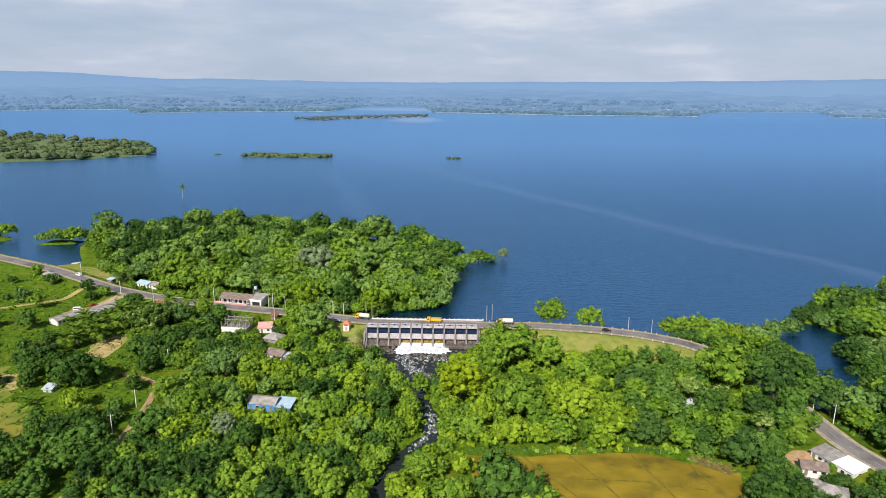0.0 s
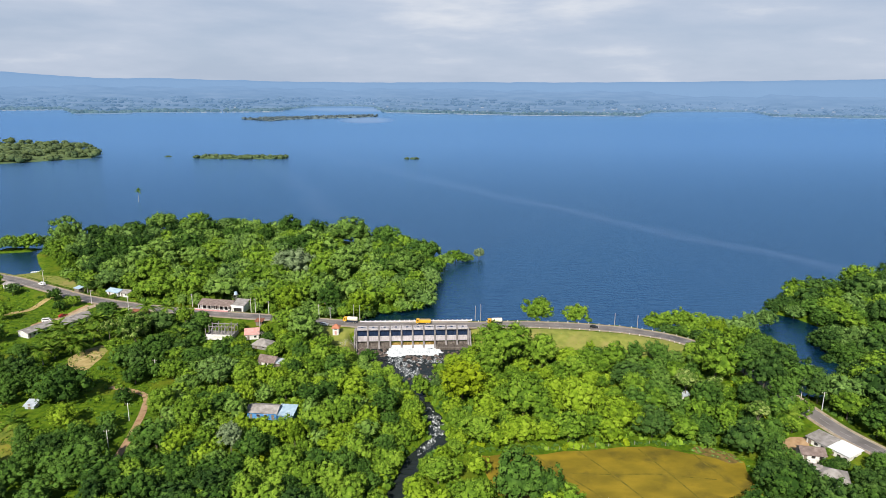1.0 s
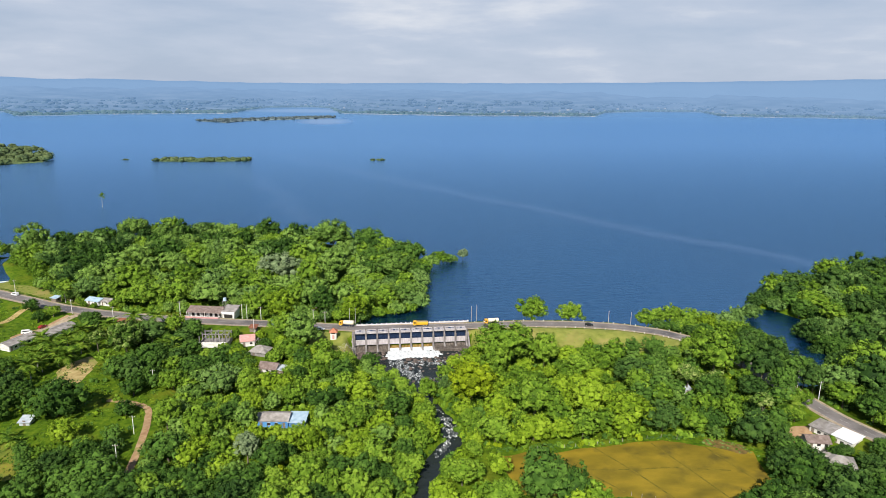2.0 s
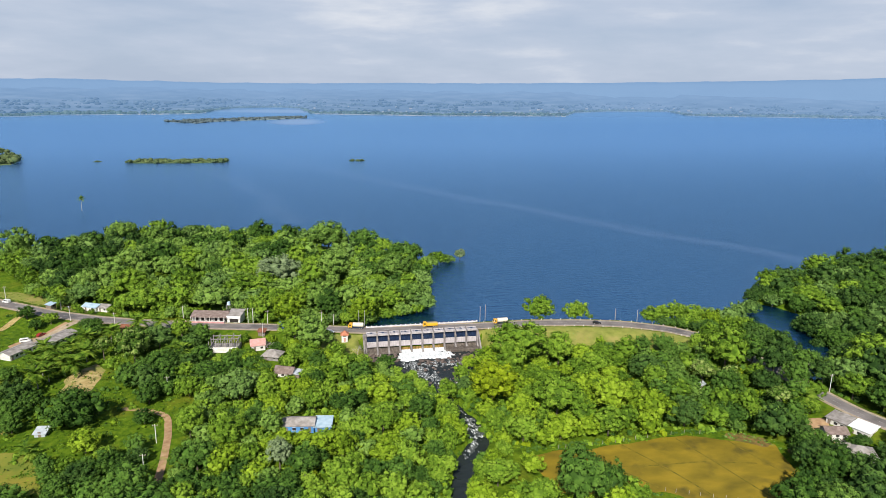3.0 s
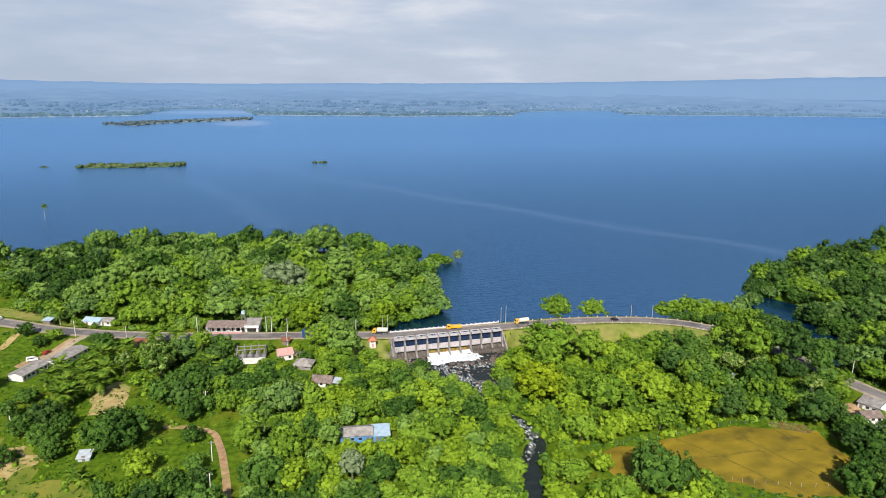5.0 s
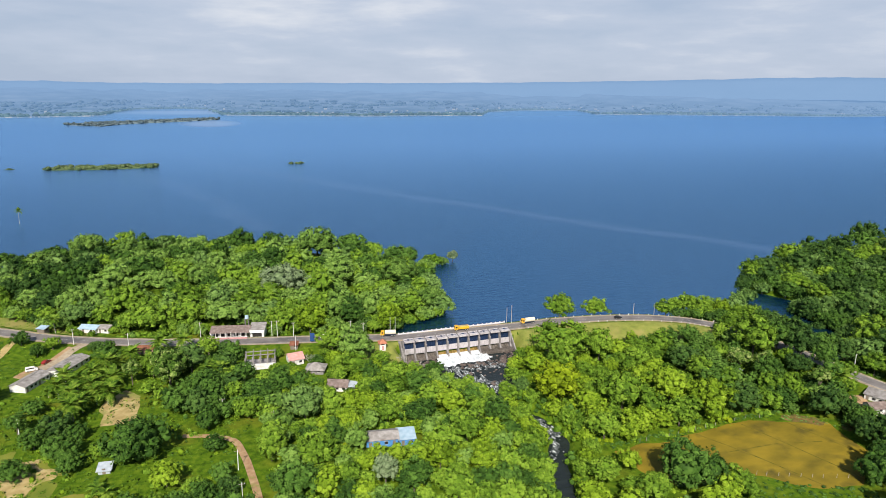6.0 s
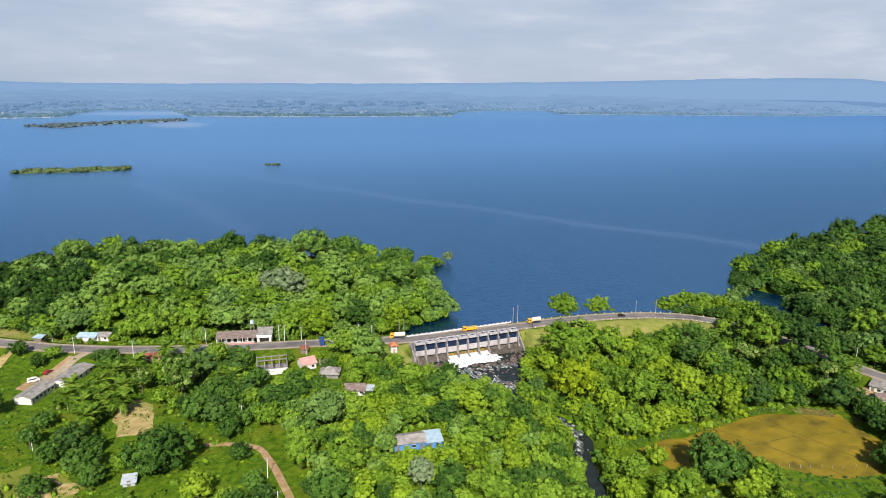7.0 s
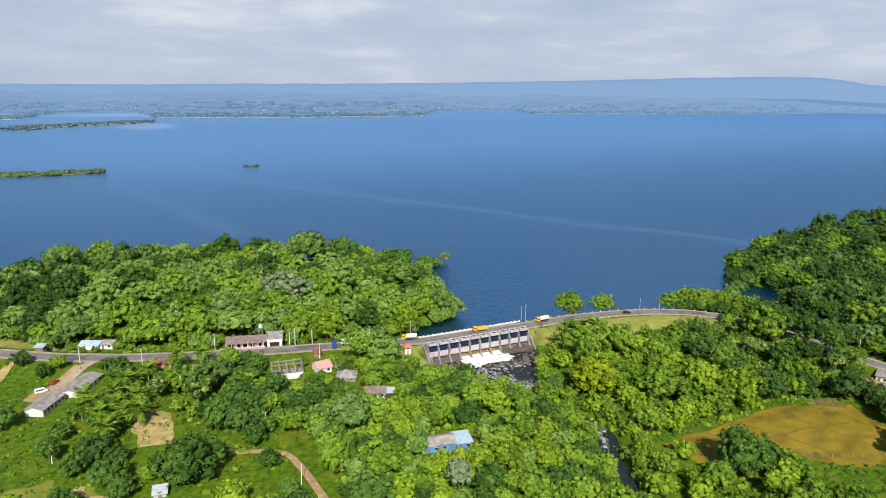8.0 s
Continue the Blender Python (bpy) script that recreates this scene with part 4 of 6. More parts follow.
def joined_tree(x, y, radius, shape, tone, rng, wood):
    """Adds a tree to the joined mass of a wood."""
    h = radius * {"round": 0.66, "tall": 0.85, "wide": 0.72, "open": 0.8}[shape] * rng.uniform(0.85, 1.15)
    v, f, nn = LIGHT_CROWNS[shape][rng.integers(len(LIGHT_CROWNS[shape]))]
    t = rng.uniform(0, 2 * math.pi)
    turn = np.array([[math.cos(t), -math.sin(t), 0], [math.sin(t), math.cos(t), 0], [0, 0, 1]])
    v = (v @ turn.T) * (radius * rng.uniform(0.9, 1.1), radius * rng.uniform(0.85, 1.1), radius * rng.uniform(0.8, 1.1)) + (x, y, max(float(ground_z(x, y)), -0.2 if y > 300 else -9) + h)
    REST.setdefault((wood, tone), []).append((v, f, nn @ turn.T))


def fill(poly, count, size, tones, shapes, rng, place, group, keep_off=(), factor=0.62, tries=6000, singly=0):
    made = 0
    x0, x1 = min(p[0] for p in poly), max(p[0] for p in poly)
    y0, y1 = min(p[1] for p in poly), max(p[1] for p in poly)
    X, Y, R = rng.uniform(x0, x1, tries), rng.uniform(y0, y1, tries), rng.uniform(*size, tries)
    ok = inside(X, Y, poly)
    for q, margin in keep_off:
        ok &= polygon_depth(X, Y, q) < -margin
    d, _ = polyline_distance(X, Y, ROAD)
    ok &= d > 5.5 + R * 0.62
    d, _ = polyline_distance(X, Y, RIVER_LINE)
    ok &= d > 3.0 + R * 0.42
    ok &= (ground_z(X, Y) > 0.2) | (Y < 256) & (X < 130) | (Y < 330) & (X < 110)
    for x, y, r in zip(X[ok], Y[ok], R[ok]):
        if made >= count:
            break
        if clear_of(x, y, r, factor):
            tone, shape = tones[rng.integers(len(tones))], shapes[rng.integers(len(shapes))]
            if made < singly:
                tree(x, y, r, shape, tone, rng, place, group)
            else:
                joined_tree(x, y, r, shape, tone, rng, group)
            PLACED.append((x, y, r))
            made += 1
    return made


def square(x0, x1, y0, y1):
    return [(x0, y0), (x1, y0), (x1, y1), (x0, y1)]


HOUSES = [square(-128, -100, 330, 352), square(-190, -170, 364, 380), square(-113, -96, 290, 314), square(-96, -84, 286, 308), square(-88, -76, 275, 296),
          square(-81, -67, 256, 275), square(-76, -55, 215, 232), [(-206, 302), (-193, 298), (-176, 326), (-177, 342), (-188, 344), (-203, 326)], square(-161, -152, 228, 238),
          square(-58, -40, 292, 312), square(112, 137, 166, 199), square(-45, 20, 296, 318)]
OPEN_GROUND = [(q, 2.0) for q in HOUSES] + [
    ([(8, 199), (32, 199), (70, 201), (90, 192), (98, 190), (94, 170), (74, 155), (60, 158), (44, 171), (12, 176)], 1.5),
    ([(17, 320), (120, 320), (121, 276), (112, 268), (90, 280), (60, 283), (30, 285), (20, 288)], 1.0),
    ([(-164, 262), (-153, 262), (-152, 289), (-158, 296), (-165, 290)], 2.0),
    ([(-120, 250), (-107, 250), (-105, 190), (-118, 190)], 0.0),
    (POOL, 1.0),
    ([(30, 157), (40, 171), (60, 158), (74, 155), (80, 138), (44, 138)], 0.0),
    ([(168, 322), (190, 326), (197, 306), (182, 284), (178, 260), (166, 262), (166, 286), (172, 304)], 1.0),
    ([(-48, 312), (-28, 300), (-27, 284), (-36, 276), (-50, 282)], 1.0),
]

# landmark trees, space by space: x, y, crown radius
PENINSULA_TREES = [(-264, 488, 15), (-229, 490, 11.5), (-225, 510, 12), (-207, 522, 14), (-176, 503, 13), (-160, 526, 10), (-137, 530, 9), (-104, 512, 12),
                   (-83, 510, 10.5), (-54, 478, 17), (-29, 483, 12), (-3, 440, 12.5), (-130, 432, 12), (-164, 450, 12.5), (-52, 408, 14), (-14, 402, 13),
                   (-27, 432, 11), (-60, 352, 11), (-10, 354, 9.5), (-22, 358, 9), (-54, 330, 5.5), (-47, 328, 5), (-36, 331, 5.5), (-66, 336, 6), (-106, 379, 11), (-137, 394, 11), (-4, 350, 8.5), (-3, 366, 7), (0, 386, 8), (5, 414, 8.5), (13, 433, 7.5), (-16, 342, 6)]
MID_TREES = [(-66, 281, 7.3), (-98, 281, 5.5), (-85, 267, 4.5), (-54, 260, 6.5), (-45, 259, 6.5), (-78, 236, 6), (-106, 225, 6.5), (-92, 217, 8), (-100, 203, 7.5),
             (-84, 204, 5.3), (-63, 239, 6), (-53, 234, 6), (-37, 241, 6.4), (-39, 219, 7.5), (-40, 200, 6.5), (-37, 189, 6.2), (-23, 201, 4.8), (-54, 204, 7),
             (-27, 244, 5.5), (-24, 228, 6.8), (-66, 194, 6.5), (-54, 187, 6.5), (-68, 251, 5.2), (-85, 226, 5.6)]
RIGHT_TREES = [(46, 268, 9), (58, 257, 7.5), (29, 224, 10.5), (10, 207, 7.0), (-6, 183, 5.5), (78, 247, 8.5), (76, 236, 7), (50, 222, 9.6), (62, 213, 9.5),
               (73, 207, 8), (24, 207, 7), (42, 206, 7), (100, 222, 8), (119, 224, 7.5), (92, 206, 6.3), (112, 209, 5.5), (107, 194, 6), (103, 178, 6),
               (98, 165, 7), (113, 265, 5), (90, 152, 7)]
LEFT_TREES = [(-128, 283, 8), (-126, 318, 6.5), (-194, 347, 4.4), (-209, 357, 4.5), (-199.5, 343, 4.2), (-175, 339, 3.8), (-169, 335, 4.2), (-170, 329, 5), (-188, 284, 4.6),
              (-126, 253, 5.6), (-112, 289, 6.5), (-105, 270, 6.4), (-124, 237, 4), (-112, 257, 6), (-190, 270, 5), (-184, 238, 5)]

trees = np.random.default_rng(11)
WOOD_P = "in the lakeside wood"
grow([q for q in PENINSULA_TREES if q[1] < 430], ["soft", "olive", "green", "soft", "dark", "soft"], ["round", "wide", "round"], trees, WOOD_P, "trees of the lakeside wood")
grow([q for q in PENINSULA_TREES if q[1] >= 430], ["dark", "soft", "olive", "soft"], ["round", "wide", "round"], trees, WOOD_P, "trees of the lakeside wood")
grow([(-238, 432, 7), (-250, 446, 7), (-228, 414, 6), (-262, 462, 8), (-217, 398, 5)], ["green", "dark"], ["round"], trees, WOOD_P, "trees of the lakeside wood")
tree(-84, 405, 14, "wide", "grey", trees, WOOD_P, "trees of the lakeside wood")
tree(-39, 330, 8, "tall", "lime", trees, WOOD_P, "trees of the lakeside wood")
tree(-78, 338, 9, "tall", "lime", trees, WOOD_P, "trees of the lakeside wood")
tree(22, 446, 7.0, "wide", "green", trees, WOOD_P, "trees of the lakeside wood", 4.0)
PLACED += [(-84, 405, 14), (-39, 330, 8), (-78, 338, 9), (21, 446, 6)]
PEN_WOOD = [(-34, 338), (-8, 344), (-3, 362), (2, 400), (8, 430), (4, 458), (-24, 486), (-62, 508), (-102, 520), (-150, 544), (-206, 536), (-243, 516),
            (-280, 490), (-262, 462), (-226, 424), (-196, 384), (-166, 366), (-96, 346)]
# west end: shade and haze put into darker leaf tones
fill([(-280, 490), (-262, 452), (-232, 424), (-204, 400), (-190, 420), (-196, 536), (-243, 516)], 34, (6.0, 10.0), ["deep", "dark", "deep", "olive"], ["round", "wide", "tall"], trees, WOOD_P,
     "trees of the lakeside wood", OPEN_GROUND, 0.56)
fill([(-262, 452), (-226, 436), (8, 436), (4, 458), (-24, 486), (-62, 508), (-102, 520), (-150, 544), (-206, 536), (-243, 516), (-280, 490)], 80, (6.0, 10.5),
     ["dark", "olive", "soft", "green", "soft"], ["round", "wide", "tall"], trees, WOOD_P, "trees of the lakeside wood", OPEN_GROUND, 0.56)
fill(PEN_WOOD, 110, (6.0, 11.0), ["green", "soft", "olive", "soft", "green", "soft", "green", "dark"], ["round", "wide", "tall", "round"], trees, WOOD_P,
     "trees of the lakeside wood", OPEN_GROUND, 0.56)
fill([(-226, 404), (-200, 378), (-166, 361), (-128, 347), (-60, 328), (-34, 330), (-40, 350), (-100, 372), (-166, 392), (-206, 414)], 46, (3.0, 5.6),
     ["green", "soft", "green", "dark"], ["round", "open", "wide"], trees, WOOD_P, "trees of the lakeside wood", [(q, 0.5) for q in HOUSES], 0.6)
for q in WEST_ISLETS:
    fill(q, 14, (6, 9), ["green", "dark", "olive"], ["round", "wide"], trees, "on a low islet", "trees on the lake islets", (), 0.5)

SHORE_P = "on the lake shore"
for x, y, r, tone, h in ((55, 322, 9.8, "green", 7), (74, 317.5, 7.0, "green", 5.8), (113, 307, 6.6, "green", 5), (120, 307, 6.6, "green", 5.2), (127, 305, 7.0, "green", 5.4), (133, 300, 6.8, "green", 5.4),
                         (139, 293, 6.2, "lime", 5.2), (144, 286, 6, "green", 5), (142, 300, 6.5, "olive", 4.6), (150, 296, 7.6, "olive", 5), (150, 282, 6.5, "green", 4.5), (176, 314, 7.0, "olive", 3.5),
                         (164, 308, 6.5, "olive", 4), (148, 271, 7.5, "dark", 5), (155, 261, 7, "dark", 4.5), (160, 250, 7, "deep", 4.5), (156, 272, 6, "green", 3.5), (80, 312, 1.8, "olive", 1.3), (39.5, 452.5, 5.4, "grey", 4.2), (28, 447, 5.0, "olive", 2.2), (32, 449, 3.8, "olive", 1.6)):
    tree(x, y, r, "round", tone, trees, SHORE_P, "trees along the shore", h)
    PLACED.append((x, y, r))

EAST_P = "in the east wood"
grow([(217, 352, 9), (232, 357, 10), (229, 337, 8.8), (269, 371, 11.5), (202, 281, 8), (214, 316, 9.5), (277, 356, 11), (166, 300, 5.5), (200, 254, 7)], ["deep", "olive", "green"], ["wide", "round"], trees,
     EAST_P, "trees of the east wood")
EAST_NEAR = [(146, 222), (176, 240), (198, 260), (204, 290), (210, 318), (198, 334), (216, 350), (252, 365), (292, 380), (340, 390), (360, 300), (300, 180), (190, 120), (158, 168), (146, 200)]
# dark species; shade and distance haze also go into these leaf tones
fill(EAST_NEAR, 185, (6.0, 10.5), ["deep", "dark", "deep", "olive", "dark", "deep", "green"], ["round", "wide", "tall", "open"], trees, EAST_P, "trees of the east wood",
     OPEN_GROUND, 0.58)
fill([(150, 222), (170, 238), (186, 254), (188, 284), (206, 299), (202, 322), (190, 334), (213, 352), (250, 367), (300, 382), (310, 340), (240, 290), (206, 240)], 60, (4.0, 7.0),
     ["deep", "dark", "deep", "olive"], ["round", "wide"], trees, EAST_P, "trees of the east wood", (), 0.52)
fill(EAST_SHORE, 30, (3.5, 6.0), ["deep", "dark", "green"], ["round", "wide"], trees, EAST_P, "trees of the east wood", (), 0.5)
for x, y, r in ((190, 332, 6), (198, 324, 6), (204, 312, 6), (208, 303, 6), (199, 297, 6), (190, 290, 6), (187, 280, 6), (187, 270, 6), (186, 260, 6), (178, 250, 6), (205, 345, 6), (214, 350, 6), (226, 356, 6), (170, 268, 5.2), (171, 258, 5.2), (168, 290, 4.4), (182, 268, 4.6)):
    tree(x, y, r, "round", ["dark", "deep", "olive"][trees.integers(3)], trees, "overhanging the inlet", "trees along the inlet", r * 0.55)
    PLACED.append((x, y, r))
for x, y, r in ((-26, 339, 4.5), (-17, 341, 4), (-8, 345, 4.5), (-33, 334, 4), (-2, 356, 4.5)):
    tree(x, y, r, "round", "green", trees, "at the lake's edge", "trees of the lakeside wood", r * 0.55)
    PLACED.append((x, y, r))
EAST_FAR = [(340, 390), (385, 416), (470, 420), (600, 430), (560, 250), (420, 180), (300, 180), (360, 300)]
fill(EAST_FAR, 100, (8.0, 13.0), ["deep", "dark", "deep", "olive"], ["round", "wide"], trees, "in the far part of the east wood", "trees of the far east wood", (), 0.60)

RIGHT_P = "below the embankment"
tree(7, 238, 11.5, "tall", "yellow", trees, RIGHT_P, "trees below the embankment", 8)
# placed beside and over the channel to cover the river from the camera
for x, y, r, tone in ((-20, 246, 4.5, "green"), (-2, 252, 5.0, "olive"), (-15, 236, 5.0, "lime"), (5, 216, 4.5, "green"), (3, 208, 4.0, "lime"), (-9.5, 249, 5.0, "green"), (-12.5, 230, 5.0, "green"), (-14.5, 221, 5.0, "lime"), (-17, 211, 5.0, "green"), (4, 223, 4.6, "green"), (-13, 215, 4.2, "lime"), (1, 201, 4.4, "green"), (-4, 196, 4.4, "lime"), (-22, 203, 4.4, "green"), (-24, 190, 4.4, "green"), (2, 230, 4.4, "lime"), (-1, 242, 4.6, "green"), (-26, 252, 4.5, "lime"), (-28, 262, 4.0, "green"), (-25, 197, 5.0, "green"), (-9, 190, 4.5, "green"), (-13, 177, 5.0, "lime"), (-29, 182, 5.0, "dark"), (-25, 172, 4.5, "green"), (0, 264, 4.5, "green"), (6, 274, 4.5, "lime"), (14, 283, 4.5, "green")):
    tree(x, y, r, "round", tone, trees, "on the river bank", "trees on the river bank", r * 0.6, base=-2.5)
    PLACED.append((x, y, r))
tree(29, 272, 13.5, "wide", "green", trees, RIGHT_P, "trees below the embankment", 11)
tree(22, 262, 9.5, "round", "green", trees, RIGHT_P, "trees below the embankment", 8)
tree(18, 173.5, 10.8, "round", "dark", trees, "by the paddy", "trees below the embankment", 7.5)
tree(27, 171, 7.5, "round", "dark", trees, "by the paddy", "trees below the embankment", 5)
tree(31.5, 166, 6.0, "round", "green", trees, "by the paddy", "trees below the embankment", 4)
tree(4, 170, 6.5, "round", "green", trees, RIGHT_P, "trees below the embankment", 5)
tree(115, 246, 11.5, "round", "green", trees, RIGHT_P, "trees below the embankment", 10)
tree(105, 229, 6.3, "open", "flower", trees, RIGHT_P, "trees below the embankment", 8)
tree(98, 236, 5.6, "open", "flower", trees, RIGHT_P, "trees below the embankment", 8)
tree(112, 207, 4.8, "open", "flower", trees, RIGHT_P, "trees below the embankment", 9)
PLACED += [(6, 238, 10), (29, 272, 12.5), (22, 262, 9), (18, 173.5, 11), (4, 170, 6), (115, 246, 11), (105, 229, 6), (98, 236, 5), (112, 207, 4)]
for x, y, r, h, tone in ((124, 255, 8, 8, "green"), (126, 243, 8, 8, "dark"), (127.5, 231, 7.5, 8, "deep"), (128.5, 219, 6.5, 7, "dark"), (121, 268, 6, 6, "green"), (129, 209, 5, 5, "green"),
                     (143, 248, 8, 7, "deep"), (146, 236, 8, 7, "dark"), (146, 224, 7.5, 7, "deep"), (150, 212, 7, 6, "green"), (141, 260, 7, 7, "deep"), (153, 200, 7, 6, "dark")):
    tree(x, y, r, "round", tone, trees, "beside the road", "trees beside the road", h)
    PLACED.append((x, y, r))
fill([(146, 200), (152, 236), (176, 246), (192, 226), (172, 180), (154, 170)], 22, (5, 8), ["deep", "dark", "green"], ["round", "wide"], trees, EAST_P, "trees of the east wood", OPEN_GROUND, 0.55)
grow([q for q in RIGHT_TREES if q[0] < 70], ["green", "lime", "lime", "green"], ["round", "tall", "wide", "open"], trees, RIGHT_P, "trees below the embankment")
# east of x 70: shade and corner darkening put into darker leaf tones
grow([q for q in RIGHT_TREES if q[0] >= 70], ["dark", "green", "dark", "deep", "soft"], ["round", "tall", "wide", "open"], trees, RIGHT_P, "trees below the embankment")
fill([(72, 203), (98, 196), (126, 200), (130, 240), (122, 262), (108, 272), (88, 276), (72, 278)], 45, (3.4, 6.6), ["dark", "soft", "green", "dark"], ["round", "tall", "open"], trees,
     RIGHT_P, "trees below the embankment", OPEN_GROUND, 0.60, singly=6)
fill([(4, 202), (70, 203), (72, 278), (50, 280), (16, 282), (8, 262), (2, 250), (14, 222)], 60, (3.4, 6.6),
     ["green", "lime", "lime", "green"], ["round", "tall", "open", "wide"], trees, RIGHT_P, "trees below the embankment", OPEN_GROUND, 0.60, singly=8)
fill([(86, 190), (110, 196), (128, 172), (140, 150), (128, 132), (60, 134), (40, 150), (70, 150), (92, 165)], 36, (4.5, 8), ["deep", "dark", "deep"], ["round", "tall"], trees,
     RIGHT_P, "trees beside the field", OPEN_GROUND, 0.60)
fill([(-14, 200), (6, 200), (10, 176), (34, 166), (44, 152), (36, 142), (-24, 142), (-10, 176)], 24, (3.5, 6), ["green", "lime", "green"], ["round", "open"], trees, RIGHT_P,
     "trees beside the field", OPEN_GROUND, 0.62)

MID_P = "in the riverside thicket"
tree(-63.5, 297, 9.5, "round", "soft", trees, MID_P, "trees of the riverside thicket", 8.0)
tree(-72.5, 303.5, 7.5, "round", "green", trees, MID_P, "trees of the riverside thicket", 8.5)
tree(-92, 250, 10, "wide", "olive", trees, MID_P, "trees of the riverside thicket", 7)
tree(-74, 198, 5.6, "tall", "grey", trees, MID_P, "trees of the riverside thicket", 7)
PLACED += [(-63, 297, 9), (-72, 303, 7), (-92, 250, 10), (-74, 198, 5)]
grow(MID_TREES, ["green", "lime", "green", "dark", "green", "green"], ["round", "wide", "tall", "open"], trees, MID_P, "trees of the riverside thicket")
# dark trees, with the lens's corner darkening put into their leaf tones too
fill([(-110, 146), (-110, 196), (-96, 192), (-70, 182), (-42, 172), (-38, 146)], 46, (4.0, 7.0), ["dark", "deep", "dark", "green"], ["round", "tall", "wide"], trees, MID_P,
     "trees of the riverside thicket", OPEN_GROUND, 0.60)
fill([(-104, 300), (-34, 290), (-28, 268), (-18, 250), (-16, 226), (-16, 206), (-28, 172), (-40, 150), (-108, 150), (-106, 250), (-112, 262)], 165, (3.2, 6.2),
     ["green", "green", "green", "soft", "lime", "dark"], ["round", "open", "tall", "wide"], trees, MID_P, "trees of the riverside thicket", OPEN_GROUND, 0.60, singly=14)

LEFT_P = "by the village houses"
tree(-148.5, 239.5, 10.8, "round", "dark", trees, LEFT_P, "trees of the village", 5.5)
tree(-171.5, 247.5, 6.2, "round", "dark", trees, LEFT_P, "trees of the village", 3.6)
tree(-138, 219, 5.4, "round", "lime", trees, LEFT_P, "trees of the village", 4.5)
tree(-141, 293, 11, "open", "flower", trees, LEFT_P, "trees of the village", 9)
tree(-133, 304, 8, "open", "olive", trees, LEFT_P, "trees of the village", 8)
tree(-156, 301, 4.5, "tall", "flower", trees, LEFT_P, "trees of the village", 7)
PLACED += [(-148, 240, 12), (-171, 254, 9), (-138, 219, 7), (-141, 293, 11), (-133, 304, 8), (-156, 301, 5)]
for x, y, r, tone in ((-121.5, 202, 5.5, "dark"), (-128, 207, 6.0, "dark"), (-134, 202, 5.5, "deep"), (-130, 213, 4.0, "green"), (-141, 210, 3.6, "green"), (-176, 262, 6.5, "deep"),
                      (-182, 257, 5.5, "dark"), (-169, 259, 4.5, "dark"), (-168, 238, 5.0, "dark"), (-160, 246, 3.6, "green"), (-123, 266, 5.2, "dark"), (-117, 275, 5.0, "green")):
    tree(x, y, r, "round", tone, trees, LEFT_P, "trees of the village", r * 0.6)
    PLACED.append((x, y, r))
for x, y, r in ((-187, 367.5, 2.6), (-181, 365.5, 2.2), (-171, 367, 3.0), (-191, 374, 3.0), (-166, 364, 2.6)):
    tree(x, y, r, "round", "green", trees, "before the roadside sheds", "trees of the village", r * 0.5)
    PLACED.append((x, y, r))
grow(LEFT_TREES, ["green", "dark", "deep", "dark"], ["round", "open", "wide"], trees, LEFT_P, "trees of the village")
fill([(-150, 322), (-118, 318), (-100, 292), (-104, 262), (-122, 256), (-140, 268), (-150, 290)], 34, (3.2, 6), ["green", "dark", "deep", "dark"], ["round", "open", "tall"], trees,
     LEFT_P, "trees of the village", OPEN_GROUND, 0.60, singly=8)
fill([(-330, 400), (-250, 388), (-200, 352), (-206, 320), (-190, 280), (-180, 225), (-330, 225)], 30, (2.5, 6), ["green", "dark", "olive"], ["round", "open"], trees, LEFT_P,
     "trees of the village", OPEN_GROUND + [([(-330, 262), (-205, 262), (-176, 246), (-168, 228), (-146, 214), (-146, 190), (-330, 190)], 0.0)], 1.1, singly=8)
# tree shade and corner darkening put into the dark tones of these fills
fill([(-132, 192), (-118, 196), (-116, 158), (-230, 158), (-230, 196), (-200, 196), (-150, 192)], 34, (4, 7.5), ["dark", "dark", "deep"], ["round", "open"], trees, LEFT_P, "trees of the village", OPEN_GROUND, 0.62)
fill([(-150, 215), (-120, 218), (-120, 190), (-140, 190)], 12, (3, 6), ["dark", "dark", "deep"], ["round", "open"], trees, LEFT_P, "trees of the village", OPEN_GROUND, 0.75)

for x, y, r, tone in ((-96, 288, 4.2, "dark"), (-99, 294, 3.4, "green"), (-92, 293, 3.2, "green"), (-89, 282, 4.0, "dark"), (-76, 281, 3.6, "green"), (-87, 276, 4.2, "green"),
                       (-83, 271, 3.6, "lime"), (-81, 262, 4.2, "green"), (-73, 260, 3.6, "dark"), (-66, 262, 4.0, "green"), (-66, 272, 4.0, "lime"), (-73, 290, 3.8, "green"),
                       (-81, 297, 3.8, "dark"), (-76, 305, 3.6, "green"), (-84, 307, 3.0, "lime"), (-96, 310, 3.0, "green"), (-90, 289, 2.6, "lime"), (-64, 300, 4.0, "green"),
                       (-69, 311, 3.2, "green"), (-60, 306, 3.4, "dark"), (-58, 284, 4.6, "green"), (-52, 275, 4.4, "lime"), (-60, 270, 4.4, "green"), (-55, 229, 4.0, "lime"), (-77, 229, 4.0, "green"), (-74, 213.5, 3.8, "green"), (-66, 212.5, 3.4, "lime"), (-58, 213, 3.4, "green")):
    tree(x, y, r, "round", tone, trees, LEFT_P, "trees of the village", r * 0.55)
    PLACED.append((x, y, r))
